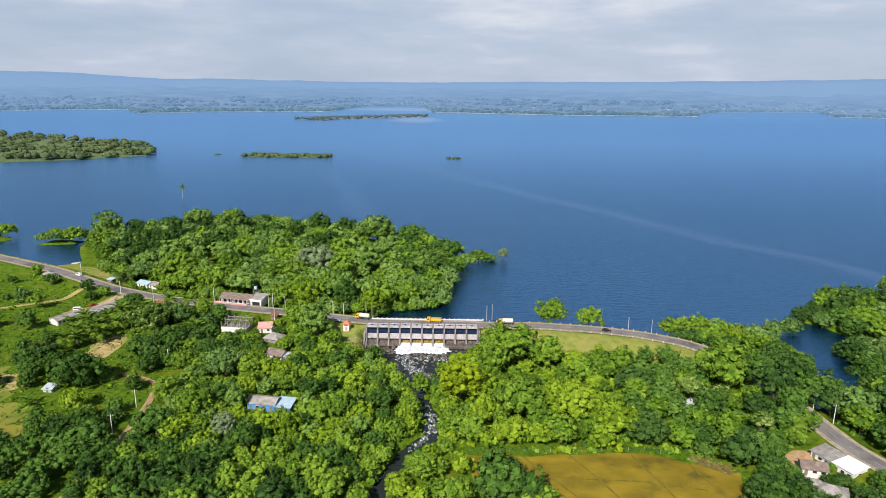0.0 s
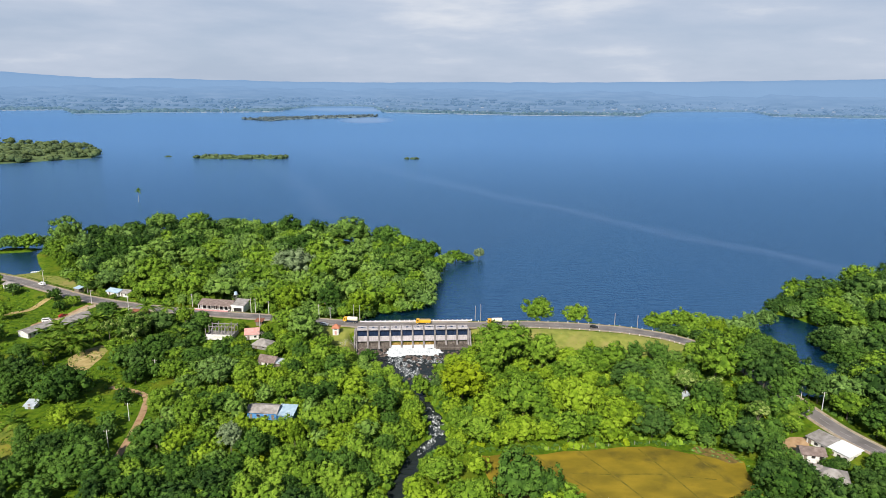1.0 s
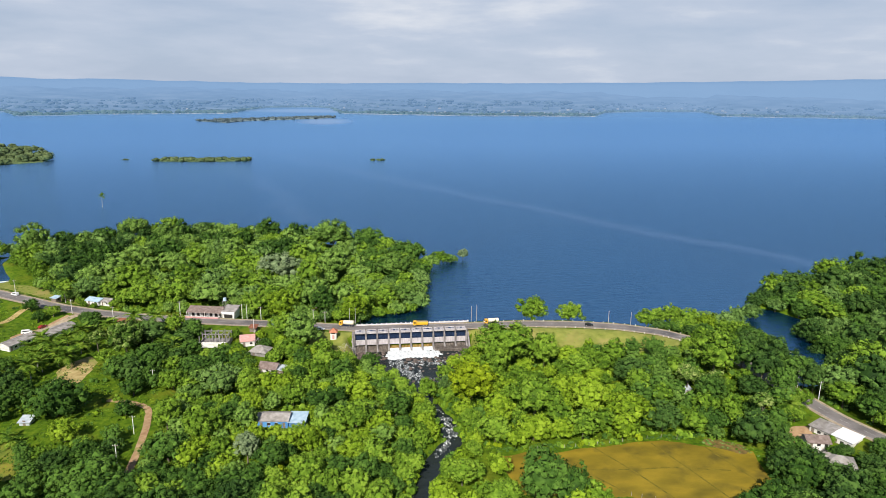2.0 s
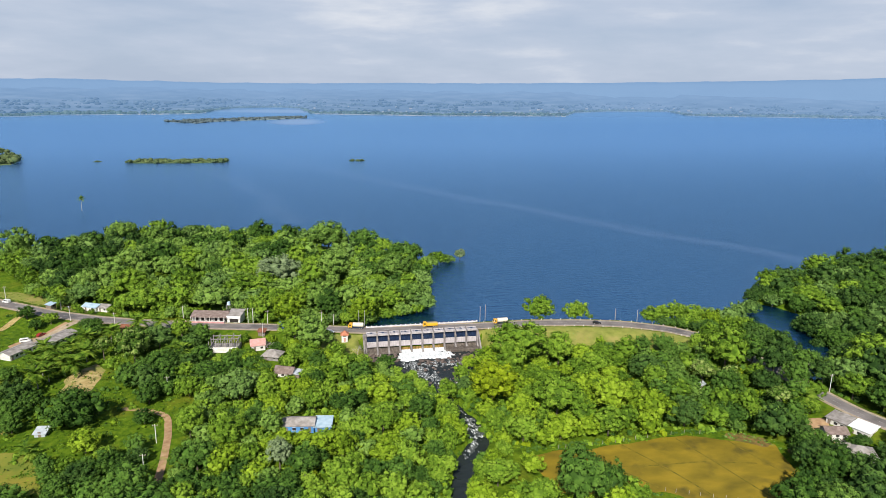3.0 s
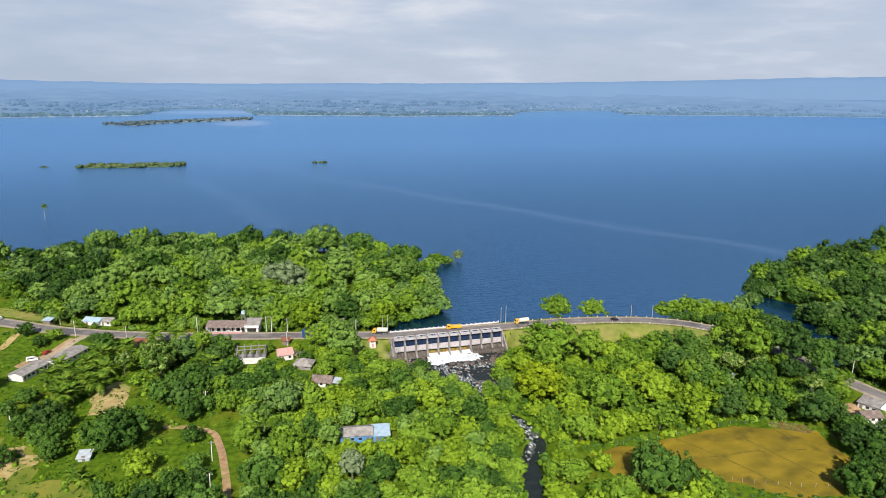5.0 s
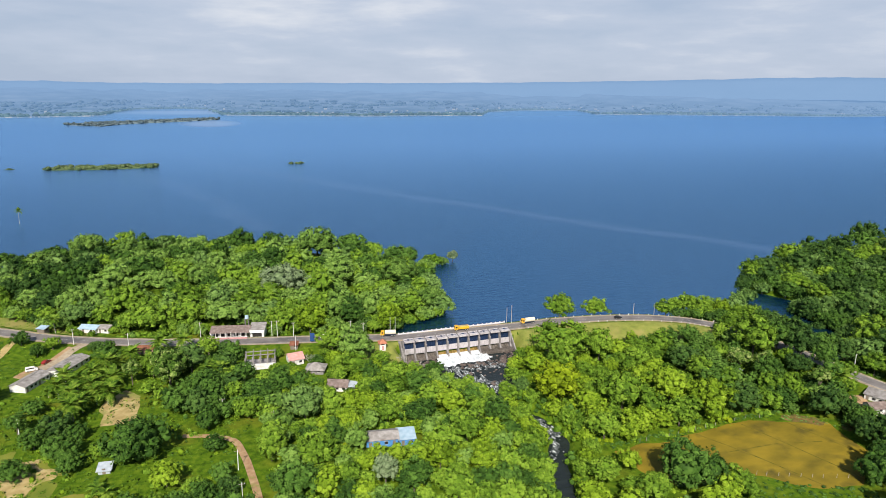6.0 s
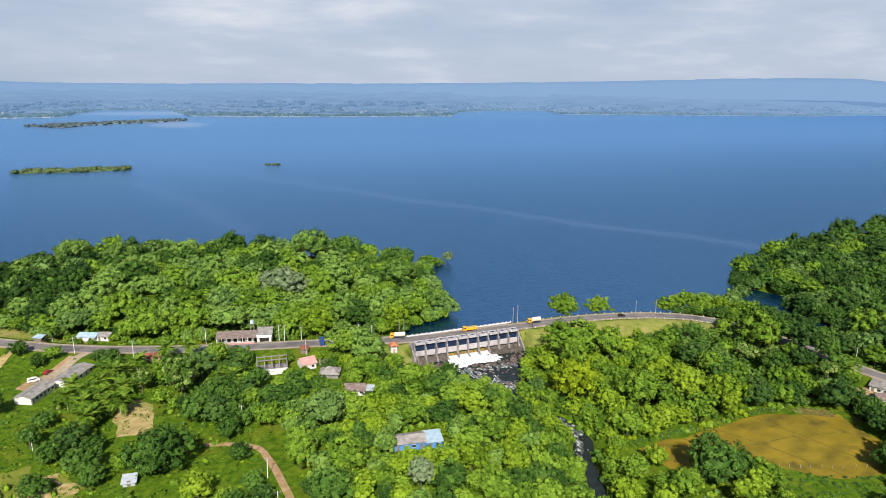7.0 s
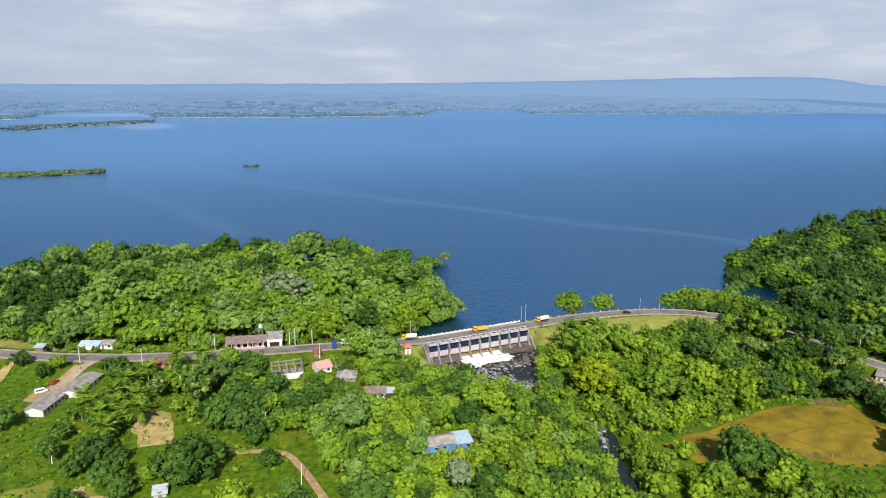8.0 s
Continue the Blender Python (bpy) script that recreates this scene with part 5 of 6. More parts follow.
for x, y, r, tone in ((108, 174, 7.0, "deep"), (104, 183, 5.5, "dark"), (111, 184, 5.0, "dark"), (112, 166, 6.0, "deep"), (122, 181, 3.4, "dark"), (126, 181, 3.2, "deep"), (110, 193, 4.6, "dark"),
                       (114, 198, 4.0, "dark"), (136, 177, 4.6, "dark"), (128, 172, 5.0, "deep"), (126, 163, 6.0, "deep"), (122, 204, 3.6, "dark"), (133, 170, 5, "deep"), (126, 188, 2.2, "green")):
    tree(x, y, r, "round", tone, trees, "beside the roadside houses", "trees beside the houses", r * 0.6)
    PLACED.append((x, y, r))

NAMES = {"trees of the lakeside wood": "lakeside_wood", "trees on the lake islets": "islet_wood", "trees of the east wood": "east_wood",
         "trees of the far east wood": "far_east_wood", "trees below the embankment": "embankment_thicket", "trees beside the field": "field_thicket",
         "trees of the riverside thicket": "riverside_thicket", "trees of the village": "village_thicket"}
for (wood, tone), pieces in REST.items():
    tagged(part(NAMES[wood], big_mesh(NAMES[wood], pieces, LEAF[tone]), None, None), f"dense {WORDS[tone]} tree canopy of the {NAMES[wood].replace('_', ' ')}",
           "woodland", kind="stuff")


# ---- undergrowth and islands ----


def shrub_data(seed, count, leaf):
    rng = np.random.default_rng(seed)
    c = [(rng.uniform(-0.5, 0.5), rng.uniform(-0.5, 0.5), rng.uniform(0.1, 0.45)) for _ in range(2)]
    r = [rng.uniform(0.45, 0.65) for _ in c]
    p, d = leaf_cloud(rng, c, r, count, leaf)
    v, f, nn = sprays(rng, p, d, leaf)
    core = [ICO_V * q * 0.84 + cc for cc, q in zip(c, r)]
    return np.concatenate([v, *core]), np.concatenate([f, *[ICO_F + len(v) + 12 * j for j in range(len(c))]]), np.concatenate([nn, *[ICO_V for _ in c]])


SHRUBS = [shrub_data(100 + i, 52, 0.17) for i in range(6)]


def undergrowth(name, polys, count, size, tones, rng, label, keep_off=OPEN_GROUND, height=0.9, river=4.8):
    bags = {}
    for poly, share in polys:
        n = int(count * share * 3)
        X = rng.uniform(min(p[0] for p in poly), max(p[0] for p in poly), n)
        Y = rng.uniform(min(p[1] for p in poly), max(p[1] for p in poly), n)
        ok = inside(X, Y, poly)
        for q, m in keep_off:
            ok &= polygon_depth(X, Y, q) < -m
        d, _ = polyline_distance(X, Y, ROAD)
        ok &= d > 7.5
        d, _ = polyline_distance(X, Y, RIVER_LINE)
        ok &= d > river
        Z = ground_z(X, Y)
        ok &= (Z > 0.1) | (Y < 300)
        for x, y, z in list(zip(X[ok], Y[ok], Z[ok]))[:int(count * share)]:
            v, f, nn = SHRUBS[rng.integers(6)]
            t, s = rng.uniform(0, 6.28), rng.uniform(*size)
            if noise.noise((x * 0.05, y * 0.05, 2.2)) < -0.25:
                s *= 0.7
            turn = np.array([[math.cos(t), -math.sin(t), 0], [math.sin(t), math.cos(t), 0], [0, 0, 1]])
            bags.setdefault(tones[rng.integers(len(tones))], []).append(((v @ turn.T) * (s, s, s * height * rng.uniform(0.7, 1.3)) + (x, y, z), f, nn @ turn.T))
    for tone, pieces in bags.items():
        tagged(part(name, big_mesh(name, pieces, LEAF[tone]), None, None), label.replace("TONE", WORDS[tone]), "undergrowth", kind="stuff")


bush = np.random.default_rng(21)
MID_GROUND = [(-106, 300), (-36, 296), (-28, 268), (-14, 250), (-14, 206), (-26, 172), (-40, 150), (-110, 150), (-106, 250), (-112, 262)]
RIGHT_GROUND = [(-2, 200), (98, 199), (126, 200), (132, 240), (122, 262), (108, 272), (88, 277), (50, 281), (14, 285), (2, 266), (-4, 250), (2, 222)]
LEFT_GROUND = [(-330, 396), (-250, 386), (-196, 348), (-150, 330), (-112, 318), (-104, 262), (-118, 240), (-116, 130), (-200, 130), (-330, 210)]
undergrowth("undergrowth", [(MID_GROUND, 0.55), (RIGHT_GROUND, 0.45)], 1500, (1.2, 3.0), ["lime", "green", "green", "green", "yellow", "dark"], bush,
            "TONE shrubs and creepers between the trees")
undergrowth("undergrowth", [([(-2, 204), (16, 204), (16, 250), (0, 258), (-4, 246), (2, 232), (6, 222)], 0.5), ([(-30, 262), (-16, 258), (-12, 236), (-14, 205), (-24, 205), (-28, 240)], 0.5)], 260, (1.2, 2.4),
            ["lime", "green", "green"], bush, "TONE shrubs on the river bank")
undergrowth("undergrowth", [([(x - 7, y) for x, y in RIVER_LINE[2:9]] + [(x + 7, y) for x, y in RIVER_LINE[8:1:-1]], 1.0)], 190, (1.3, 2.6), ["green", "lime", "green", "dark"], bush,
            "TONE creepers hanging over the river bank", [(POOL, 1.0)], 1.0, 3.3)
undergrowth("undergrowth", [(EAST_SHORE, 1.0)], 150, (1.5, 3.0), ["deep", "green"], bush, "TONE shrubs between the road and the inlet")
undergrowth("undergrowth", [(LEFT_GROUND, 1.0)], 1200, (0.6, 2.0), ["green", "dark", "green", "green", "lime"], bush, "TONE shrubs scattered over the village grass")
undergrowth("undergrowth", [([(-34, 336), (-8, 342), (-40, 330), (-100, 340), (-166, 358), (-200, 376), (-240, 420), (-200, 400), (-160, 376), (-90, 358)], 1.0)], 260, (1.2, 2.6),
            ["green", "soft", "green"], bush, "TONE shrubs at the wood's edge along the road")
undergrowth("undergrowth", [([(134, 190), (148, 240), (180, 250), (196, 300), (300, 372), (380, 400), (300, 180), (180, 110), (150, 160)], 1.0)], 500, (1.5, 3.0),
            ["green", "dark", "olive"], bush, "TONE shrubs under the east wood")
undergrowth("undergrowth", [([(-40, 160), (120, 155), (140, 130), (100, 100), (-40, 100)], 0.5), ([(30, 150), (92, 156), (60, 159), (44, 172), (10, 175), (-10, 175), (-12, 150)], 0.5)],
            260, (1.0, 2.2), ["green", "lime", "olive"], bush, "TONE shrubs beside the paddy field")
undergrowth("undergrowth", [([(28, 157), (40, 172), (60, 159), (74, 156), (80, 138), (44, 138)], 0.7), ([(8, 200), (32, 200), (70, 202), (84, 200), (84, 204), (8, 204)], 0.3)], 420, (0.5, 1.3),
            ["dark", "dark", "deep"], bush, "low TONE weeds in the meadow by the paddy", [], 0.5)
undergrowth("undergrowth", [([(82, 199), (92, 199), (104, 191), (106, 184), (93, 189)], 1.0)], 60, (0.4, 1.2), ["olive", "green"], bush, "TONE tufts on the bare soil", [], 0.6)


def island(name, poly, top, count, size, tone, label, rng):
    """A low mound with a wood on it."""
    cx, cy = np.mean([p[0] for p in poly]), np.mean([p[1] for p in poly])
    bm = bmesh.new()
    rings = []
    for k, z in ((1.0, -3.0), (0.97, 0.4), (0.7, top)):
        rings.append([bm.verts.new((cx + (x - cx) * k, cy + (y - cy) * k, z)) for x, y in poly])
    for a, b in zip(rings[:-1], rings[1:]):
        for i in range(len(poly)):
            bm.faces.new((a[i], a[(i + 1) % len(poly)], b[(i + 1) % len(poly)], b[i]))
    bm.faces.new(rings[-1])
    bmesh.ops.recalc_face_normals(bm, faces=bm.faces)
    isle = tagged(part(name, bm, LEAF[tone], None), label, "island", kind="structure")
    pieces = []
    n = count * 4
    X = rng.uniform(min(p[0] for p in poly), max(p[0] for p in poly), n)
    Y = rng.uniform(min(p[1] for p in poly), max(p[1] for p in poly), n)
    ok = np.where(inside(X, Y, poly))[0][:count]
    for x, y in zip(X[ok], Y[ok]):
        v, f, nn = SHRUBS[rng.integers(6)]
        t, s = rng.uniform(0, 6.28), rng.uniform(*size)
        turn = np.array([[math.cos(t), -math.sin(t), 0], [math.sin(t), math.cos(t), 0], [0, 0, 1]])
        pieces.append(((v @ turn.T) * (s, s, s * rng.uniform(0.55, 0.75)) + (x, y, 0.2 + rng.uniform(0.2, 1) * top), f, nn @ turn.T))
    tagged(part("island_wood", big_mesh("island_wood", pieces, LEAF[tone]), None, None), "low olive-green mangrove-like trees covering an island", "woodland", kind="stuff")
    return isle


island("island", BIG_ISLE, 7, 620, (8, 15), "isle", "large wooded island in the reservoir", bush)
island("island", [(-356, 1098), (-300, 1092), (-240, 1093), (-203, 1100), (-210, 1113), (-260, 1120), (-330, 1118), (-352, 1110)], 2, 90, (5, 8.5), "isle",
       "long narrow wooded island in the reservoir", bush)
island("island", [(-8, 1099), (-2, 1098), (-1, 1104), (-7, 1106)], 0.8, 4, (3, 4.5), "isle", "tiny islet of bushes in the reservoir", bush)
island("island", [(4, 1099), (12, 1099), (14, 1105), (5, 1106)], 0.8, 5, (3.2, 5), "isle", "tiny islet of bushes in the reservoir", bush)
island("island", [(-411, 1120), (-401, 1121), (-398, 1125), (-409, 1126)], 0.6, 4, (2, 3), "isle", "tiny islet of bushes in the reservoir", bush)
# far_isle carries the distance haze in its leaf colour
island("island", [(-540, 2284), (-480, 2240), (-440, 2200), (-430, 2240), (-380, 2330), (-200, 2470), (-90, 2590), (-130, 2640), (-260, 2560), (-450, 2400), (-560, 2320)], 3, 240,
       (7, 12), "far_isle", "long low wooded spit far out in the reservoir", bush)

# weeds and grass tufts over the open ground
tufts = np.random.default_rng(41)
TUFT_AREAS = [(LEFT_GROUND, 6000, ["green", "lime", "green", "dark", "green"]), (RIGHT_GROUND, 900, ["lime", "green"]), (MID_GROUND, 900, ["lime", "green"]),
              ([(-270, 415), (-196, 372), (-150, 356), (-60, 330), (-40, 322), (-60, 345), (-160, 372), (-225, 424)], 700, ["green", "lime"]),
              ([(20, 303), (70, 299), (110, 284), (116, 268), (60, 281), (20, 288)], 260, ["yellow", "olive"]),
              ([(-62, 300), (-40, 304), (-36, 290), (-60, 280)], 120, ["green", "olive"])]
bags = {}
for poly, n, tones in TUFT_AREAS:
    X = tufts.uniform(min(p[0] for p in poly), max(p[0] for p in poly), n * 2)
    Y = tufts.uniform(min(p[1] for p in poly), max(p[1] for p in poly), n * 2)
    ok = inside(X, Y, poly)
    for q, m in OPEN_GROUND[:12]:
        ok &= polygon_depth(X, Y, q) < 0
    d, _ = polyline_distance(X, Y, ROAD)
    ok &= d > 6
    Z = ground_z(X, Y)
    for x, y, z in list(zip(X[ok], Y[ok], Z[ok]))[:n]:
        k = 9
        s = tufts.uniform(0.25, 0.8) * (0.5 if len(tones) == 2 and tones[1] == "olive" else 1)
        p = np.column_stack([x + tufts.normal(size=k) * s, y + tufts.normal(size=k) * s, z + tufts.uniform(0.1, 0.5, k) * s])
        bags.setdefault(tones[tufts.integers(len(tones))], []).append(sprays(tufts, p, np.tile((0, -0.3, 0.8), (k, 1)), 0.55 * s + 0.12))
for tone, pieces in bags.items():
    tagged(part("weeds", big_mesh("weeds", pieces, LEAF[tone]), None, None), f"{WORDS[tone]} weeds and grass tufts on open ground", "weeds", kind="stuff")

# ---- spillway bridge ----
BAYS, BAY, X0 = 10, 5.52, -39.2
X1 = X0 + BAYS * BAY
spillway = thing("spillway_bridge", pose(0, 0, 0), "grey concrete spillway bridge with ten gate bays below the road", "spillway")
part("deck", a_box(X0 - 1, X1 + 1, 305.2, 316.6, 2.9, 3.77, bevel=0.05), CONCRETE, spillway)
PIER = [(316, -7), (316, 2.9), (305.4, 2.9), (304.9, 3.4), (301.6, 3.4), (301.4, 3.0), (301.4, -0.9), (300.9, -1.6), (299.0, -4.0), (299.0, -7)]
bm = bmesh.new()
prism(bm, PIER, -0.40, 0.40)
prism(bm, [(304.5, 3.3), (304.5, 5.3), (304.2, 5.5), (302.4, 5.5), (302.0, 5.2), (302.0, 3.3)], -0.30, 0.30)
bmesh.ops.bevel(bm, geom=list(bm.edges), offset=0.06, segments=1, affect="EDGES")
pier_me = bpy.data.meshes.new("pier")
bm.to_mesh(pier_me), bm.free()
pier_me.materials.append(CONCRETE)
slab_me = bpy.data.meshes.new("gantry_slab")
bm = bmesh.new()
box(bm, 0.42, BAY - 0.42, 301.5, 304.3, 5.45, 5.75, bevel=0.04)
box(bm, 0.42, BAY - 0.42, 301.5, 301.7, 4.95, 5.45)
for k in (0.7, BAY - 0.9):
    box(bm, k, k + 0.2, 301.7, 304.2, 5.1, 5.45)
box(bm, 0.36, BAY - 0.36, 304.2, 304.45, 5.75, 6.15, bevel=0.03)
bm.to_mesh(slab_me), bm.free()
slab_me.materials.append(material("dusty_pale_concrete", ((0.30, 0.275, 0.28), (0.44, 0.41, 0.42), (0.58, 0.55, 0.56)), scale=0.8, rough=0.85, bump=0.2, detail=8,
                                  second=(0.30, 0.26, 0.24), second_scale=0.6, second_range=(0.56, 0.8)))
panel_me = bpy.data.meshes.new("gate_panel")
bm = bmesh.new()
box(bm, 0.42, BAY - 0.42, 302.1, 302.45, -1.1, 1.6, bevel=0.03)
for k in range(3):
    box(bm, 0.46, BAY - 0.46, 302.0, 302.1, -0.7 + 0.85 * k, -0.55 + 0.85 * k)
bm.to_mesh(panel_me), bm.free()
panel_me.materials.append(material("lilac_grey_panel", ((0.36, 0.33, 0.335), (0.46, 0.42, 0.43), (0.55, 0.51, 0.52)), scale=0.9, rough=0.8, detail=8,
                                   second=(0.22, 0.18, 0.17), second_scale=0.7, second_range=(0.58, 0.8), stretch=(2, 1, 0.4)))
leaf_me = bpy.data.meshes.new("steel_gate")
bm = bmesh.new()
box(bm, 0.42, BAY - 0.42, 303.2, 303.4, 0.6, 4.8)
for k in range(4):
    box(bm, 0.9 + k * 1.2, 1.05 + k * 1.2, 303.05, 303.2, 1.0, 4.7)
bm.to_mesh(leaf_me), bm.free()
leaf_me.materials.append(GATE_STEEL)
hoist_me = bpy.data.meshes.new("hoist")
bm = bmesh.new()
box(bm, 2.2, 3.3, 302.8, 303.8, 5.72, 6.05, bevel=0.08)
tube(bm, (0.7, 303.3, 5.85), (4.8, 303.3, 5.85), 0.09, 0.09, 6)
tube(bm, (1.2, 302.7, 4.8), (2.6, 302.9, 1.8), 0.10, 0.10, 5)
tube(bm, (4.2, 302.7, 4.8), (2.9, 302.9, 1.8), 0.10, 0.10, 5)
bm.to_mesh(hoist_me), bm.free()
hoist_me.materials.append(GATE_STEEL)


def weir_mesh(name, top, foot):
    bm = bmesh.new()
    prism(bm, [(309, -7), (309, top), (306, top), (303.8, top - 0.5), (299.4, foot), (299.4, -7)], 0.42, BAY - 0.42)
    me = bpy.data.meshes.new(name)
    bm.to_mesh(me), bm.free()
    return me


WEIR_OPEN, WEIR_SHUT, WEIR_DRY = weir_mesh("weir", -1.7, -4.7), weir_mesh("weir", -1.4, -4.6), weir_mesh("weir", -1.4, -3.8)
WEIR_OPEN.materials.append(WET_CONCRETE), WEIR_SHUT.materials.append(DARK_CONCRETE), WEIR_DRY.materials.append(DARK_CONCRETE)
for i in range(BAYS + 1):
    part("pier", pier_me, None, spillway).location.x = X0 + i * BAY
for i in range(BAYS):
    for nm, me in (("gantry_slab", slab_me), ("gate_panel", panel_me), ("steel_gate", leaf_me), ("hoist", hoist_me),
                   ("weir", WEIR_OPEN if 3 <= i <= 6 else WEIR_SHUT if i > 6 else WEIR_DRY)):
        part(nm, me, None, spillway).location.x = X0 + i * BAY
part("back_parapet", a_box(X0 + 1.2, X1 + 3.4, 316.1, 316.4, 3.77, 4.35, bevel=0.03), PALE_CONCRETE, spillway)
part("front_parapet", a_box(X0 - 0.5, X1 + 0.5, 305.25, 305.5, 3.77, 4.9, bevel=0.03), CONCRETE, spillway)
post_me = bpy.data.meshes.new("parapet_post")
bm = box(bmesh.new(), -0.26, 0.26, 316.0, 316.5, 3.77, 4.75, bevel=0.06)
bm.to_mesh(post_me), bm.free()
post_me.materials.append(PALE_CONCRETE)
for i in range(24):
    part("parapet_post", post_me, None, spillway).location.x = X0 + 1.4 + i * (X1 - X0 + 1.8) / 23
for x, s in ((X0 - 0.9, -1), (X1 + 0.9, 1)):
    bm = bmesh.new()
    prism(bm, [(316, -7), (316, 3.6), (303.5, 3.6), (302, 2.2), (296.5, -3.0), (296.5, -7)], x - 0.35, x + 0.35)
    part("wing_wall", bm, CONCRETE, spillway)
# block added to cover the over-tall pier and weir feet from the camera
apron = a_box(X0 + 7 * BAY + 0.3, X1 + 0.4, 297.0, 301.2, -7, -2.7, bevel=0.25)
part("apron", apron, DARK_CONCRETE, spillway, "dark apron block added over the feet of the shut gates")
bm = bmesh.new()
for i in range(3, 7):
    xa, xb = X0 + i * BAY + 0.45, X0 + (i + 1) * BAY - 0.45
    n = 10
    for k in range(n):
        y0, y1 = 301.9 - k * 0.36, 301.9 - (k + 1) * 0.36
        z0, z1 = -3.22 - k * 0.06, -3.22 - (k + 1) * 0.06
        f = [bm.verts.new(p) for p in ((xa, y0, z0 + 0.15), (xb, y0, z0 + 0.15), (xb, y1, z1 + 0.15), (xa, y1, z1 + 0.15))]
        bm.faces.new(f)
tagged(part("water_fall", bm, FALL_FOAM, None), "sheets of white water sliding down the open bays", "white water", kind="stuff")

# ---- boulders below the spillway ----


def rock_mesh(seed):
    bm = bmesh.new()
    bmesh.ops.create_icosphere(bm, subdivisions=2, radius=1.0)
    for v in bm.verts:
        v.co *= 1 + 0.35 * noise.noise(v.co * 1.3 + Vector((seed * 7.7, 0, 0)))
        v.co.z *= 0.7
    me = bpy.data.meshes.new("boulder")
    bm.to_mesh(me), bm.free()
    me.materials.append(ROCK)
    return me


ROCKS = [rock_mesh(s) for s in range(4)]
stones = np.random.default_rng(5)
for x0, x1, y0, y1, n, lo, hi, z in ((-16, 8, 284, 290, 60, 0.35, 0.95, -3.8), (-38, -25, 290, 299, 46, 0.5, 1.3, -3.9), (6, 16, 287, 293, 16, 0.6, 1.4, -3.7), (-14, -2, 258, 270, 12, 0.5, 1.0, -3.9), (-18, 6, 274, 285, 34, 0.25, 0.7, -3.9), (0, 14, 293, 297, 16, 0.3, 0.8, -3.8)):
    for _ in range(n):
        x, y, s = stones.uniform(x0, x1), stones.uniform(y0, y1), stones.uniform(lo, hi)
        ob = new("boulder", ROCKS[stones.integers(4)])
        ob.matrix_world = pose(x, y, max(z, float(ground_z(x, y)) + 0.1), 0, 0, stones.uniform(0, 360)) @ Matrix.Diagonal((s, s * 1.15, s, 1))
        tagged(ob, "wet dark brown boulder in the river below the spillway", "boulder", "river boulders")

# ---- buildings ----


def panel(parent, name, x0, x1, y, z0, z1, mat, depth=0.06):
    return part(name, a_box(x0, x1, y - depth, y, z0, z1), mat, parent)


def roof_part(parent, length, width, eave, rise, over, mat, kind="gable", label=""):
    bm = bmesh.new()
    L, W, t = length / 2 + over, width / 2 + over, 0.14
    drop = rise * over / (width / 2)
    if kind == "gable":
        prism(bm, [(-W, eave - drop), (0, eave + rise), (W, eave - drop), (W, eave - drop - t), (0, eave + rise - t), (-W, eave - drop - t)], -L, L)
    elif kind == "mono":
        prism(bm, [(-W, eave - drop * 0.5), (W, eave + rise), (W, eave + rise - t), (-W, eave - drop * 0.5 - t)], -L, L)
    else:
        k = max(0.05, L - W)
        lo = [bm.verts.new(p) for p in ((-L, -W, eave - drop), (L, -W, eave - drop), (L, W, eave - drop), (-L, W, eave - drop))]
        a, b = bm.verts.new((-k, 0, eave + rise)), bm.verts.new((k, 0, eave + rise))
        for f in ((lo[0], lo[1], b, a), (lo[2], lo[3], a, b), (lo[1], lo[2], b), (lo[3], lo[0], a)):
            bm.faces.new(f)
        base = [bm.verts.new((v.co.x, v.co.y, v.co.z - t)) for v in lo]
        for i in range(4):
            bm.faces.new((lo[i], base[i], base[(i + 1) % 4], lo[(i + 1) % 4]))
        bm.faces.new(base[::-1])
        bmesh.ops.recalc_face_normals(bm, faces=bm.faces)
    roof = part("roof", bm, mat, parent, label)
    # battens and ridge, a little proud of the sheets
    bm = bmesh.new()
    if kind == "gable":
        box(bm, -L, L, -0.16, 0.16, eave + rise - 0.05, eave + rise + 0.10)
        part("ridge", bm, mat, roof)
    return roof


def house(x, y, turn, length, width, eave, rise, wall, roof, label, kind="gable", over=0.5, doors=1, windows=2, z=None, name="house"):
    base = float(ground_z(x, y)) if z is None else z
    h = thing(name, pose(x, y, base, 0, 0, turn), label, name.replace("_", " "), "village houses")
    L, W = length / 2, width / 2
    bm = bmesh.new()
    if kind == "gable":
        prism(bm, [(-W, -0.8), (-W, eave - 0.02), (0, eave + rise - 0.18), (W, eave - 0.02), (W, -0.8)], -L, L)
    elif kind == "mono":
        prism(bm, [(-W, -0.8), (-W, eave - 0.22), (W, eave + rise - 0.32), (W, -0.8)], -L, L)
    else:
        box(bm, -L, L, -W, W, -0.8, eave - 0.1)
    part("wall", bm, wall, h)
    roof_part(h, length, width, eave, rise, over, roof, kind)
    n = doors + windows
    for i in range(n):
        c = -L + length * (i + 0.5) / n
        if i % 3 == 0 and doors:
            d = panel(h, "door", c - 0.5, c + 0.5, -W, 0.0, 2.05, WOOD)
            panel(d, "handle", c + 0.3, c + 0.4, -W - 0.06, 0.95, 1.05, STEEL, 0.04)
        else:
            w = panel(h, "window", c - 0.6, c + 0.6, -W, 0.95, 2.0, DARK_OPENING)
            for zz in (0.9, 2.0):
                panel(w, "frame", c - 0.68, c + 0.68, -W - 0.03, zz, zz + 0.07, WHITE_PAINT, 0.06)
    w = part("window", a_box(L, L + 0.05, -0.6, 0.6, 1.0, 1.9), DARK_OPENING, h)
    return h


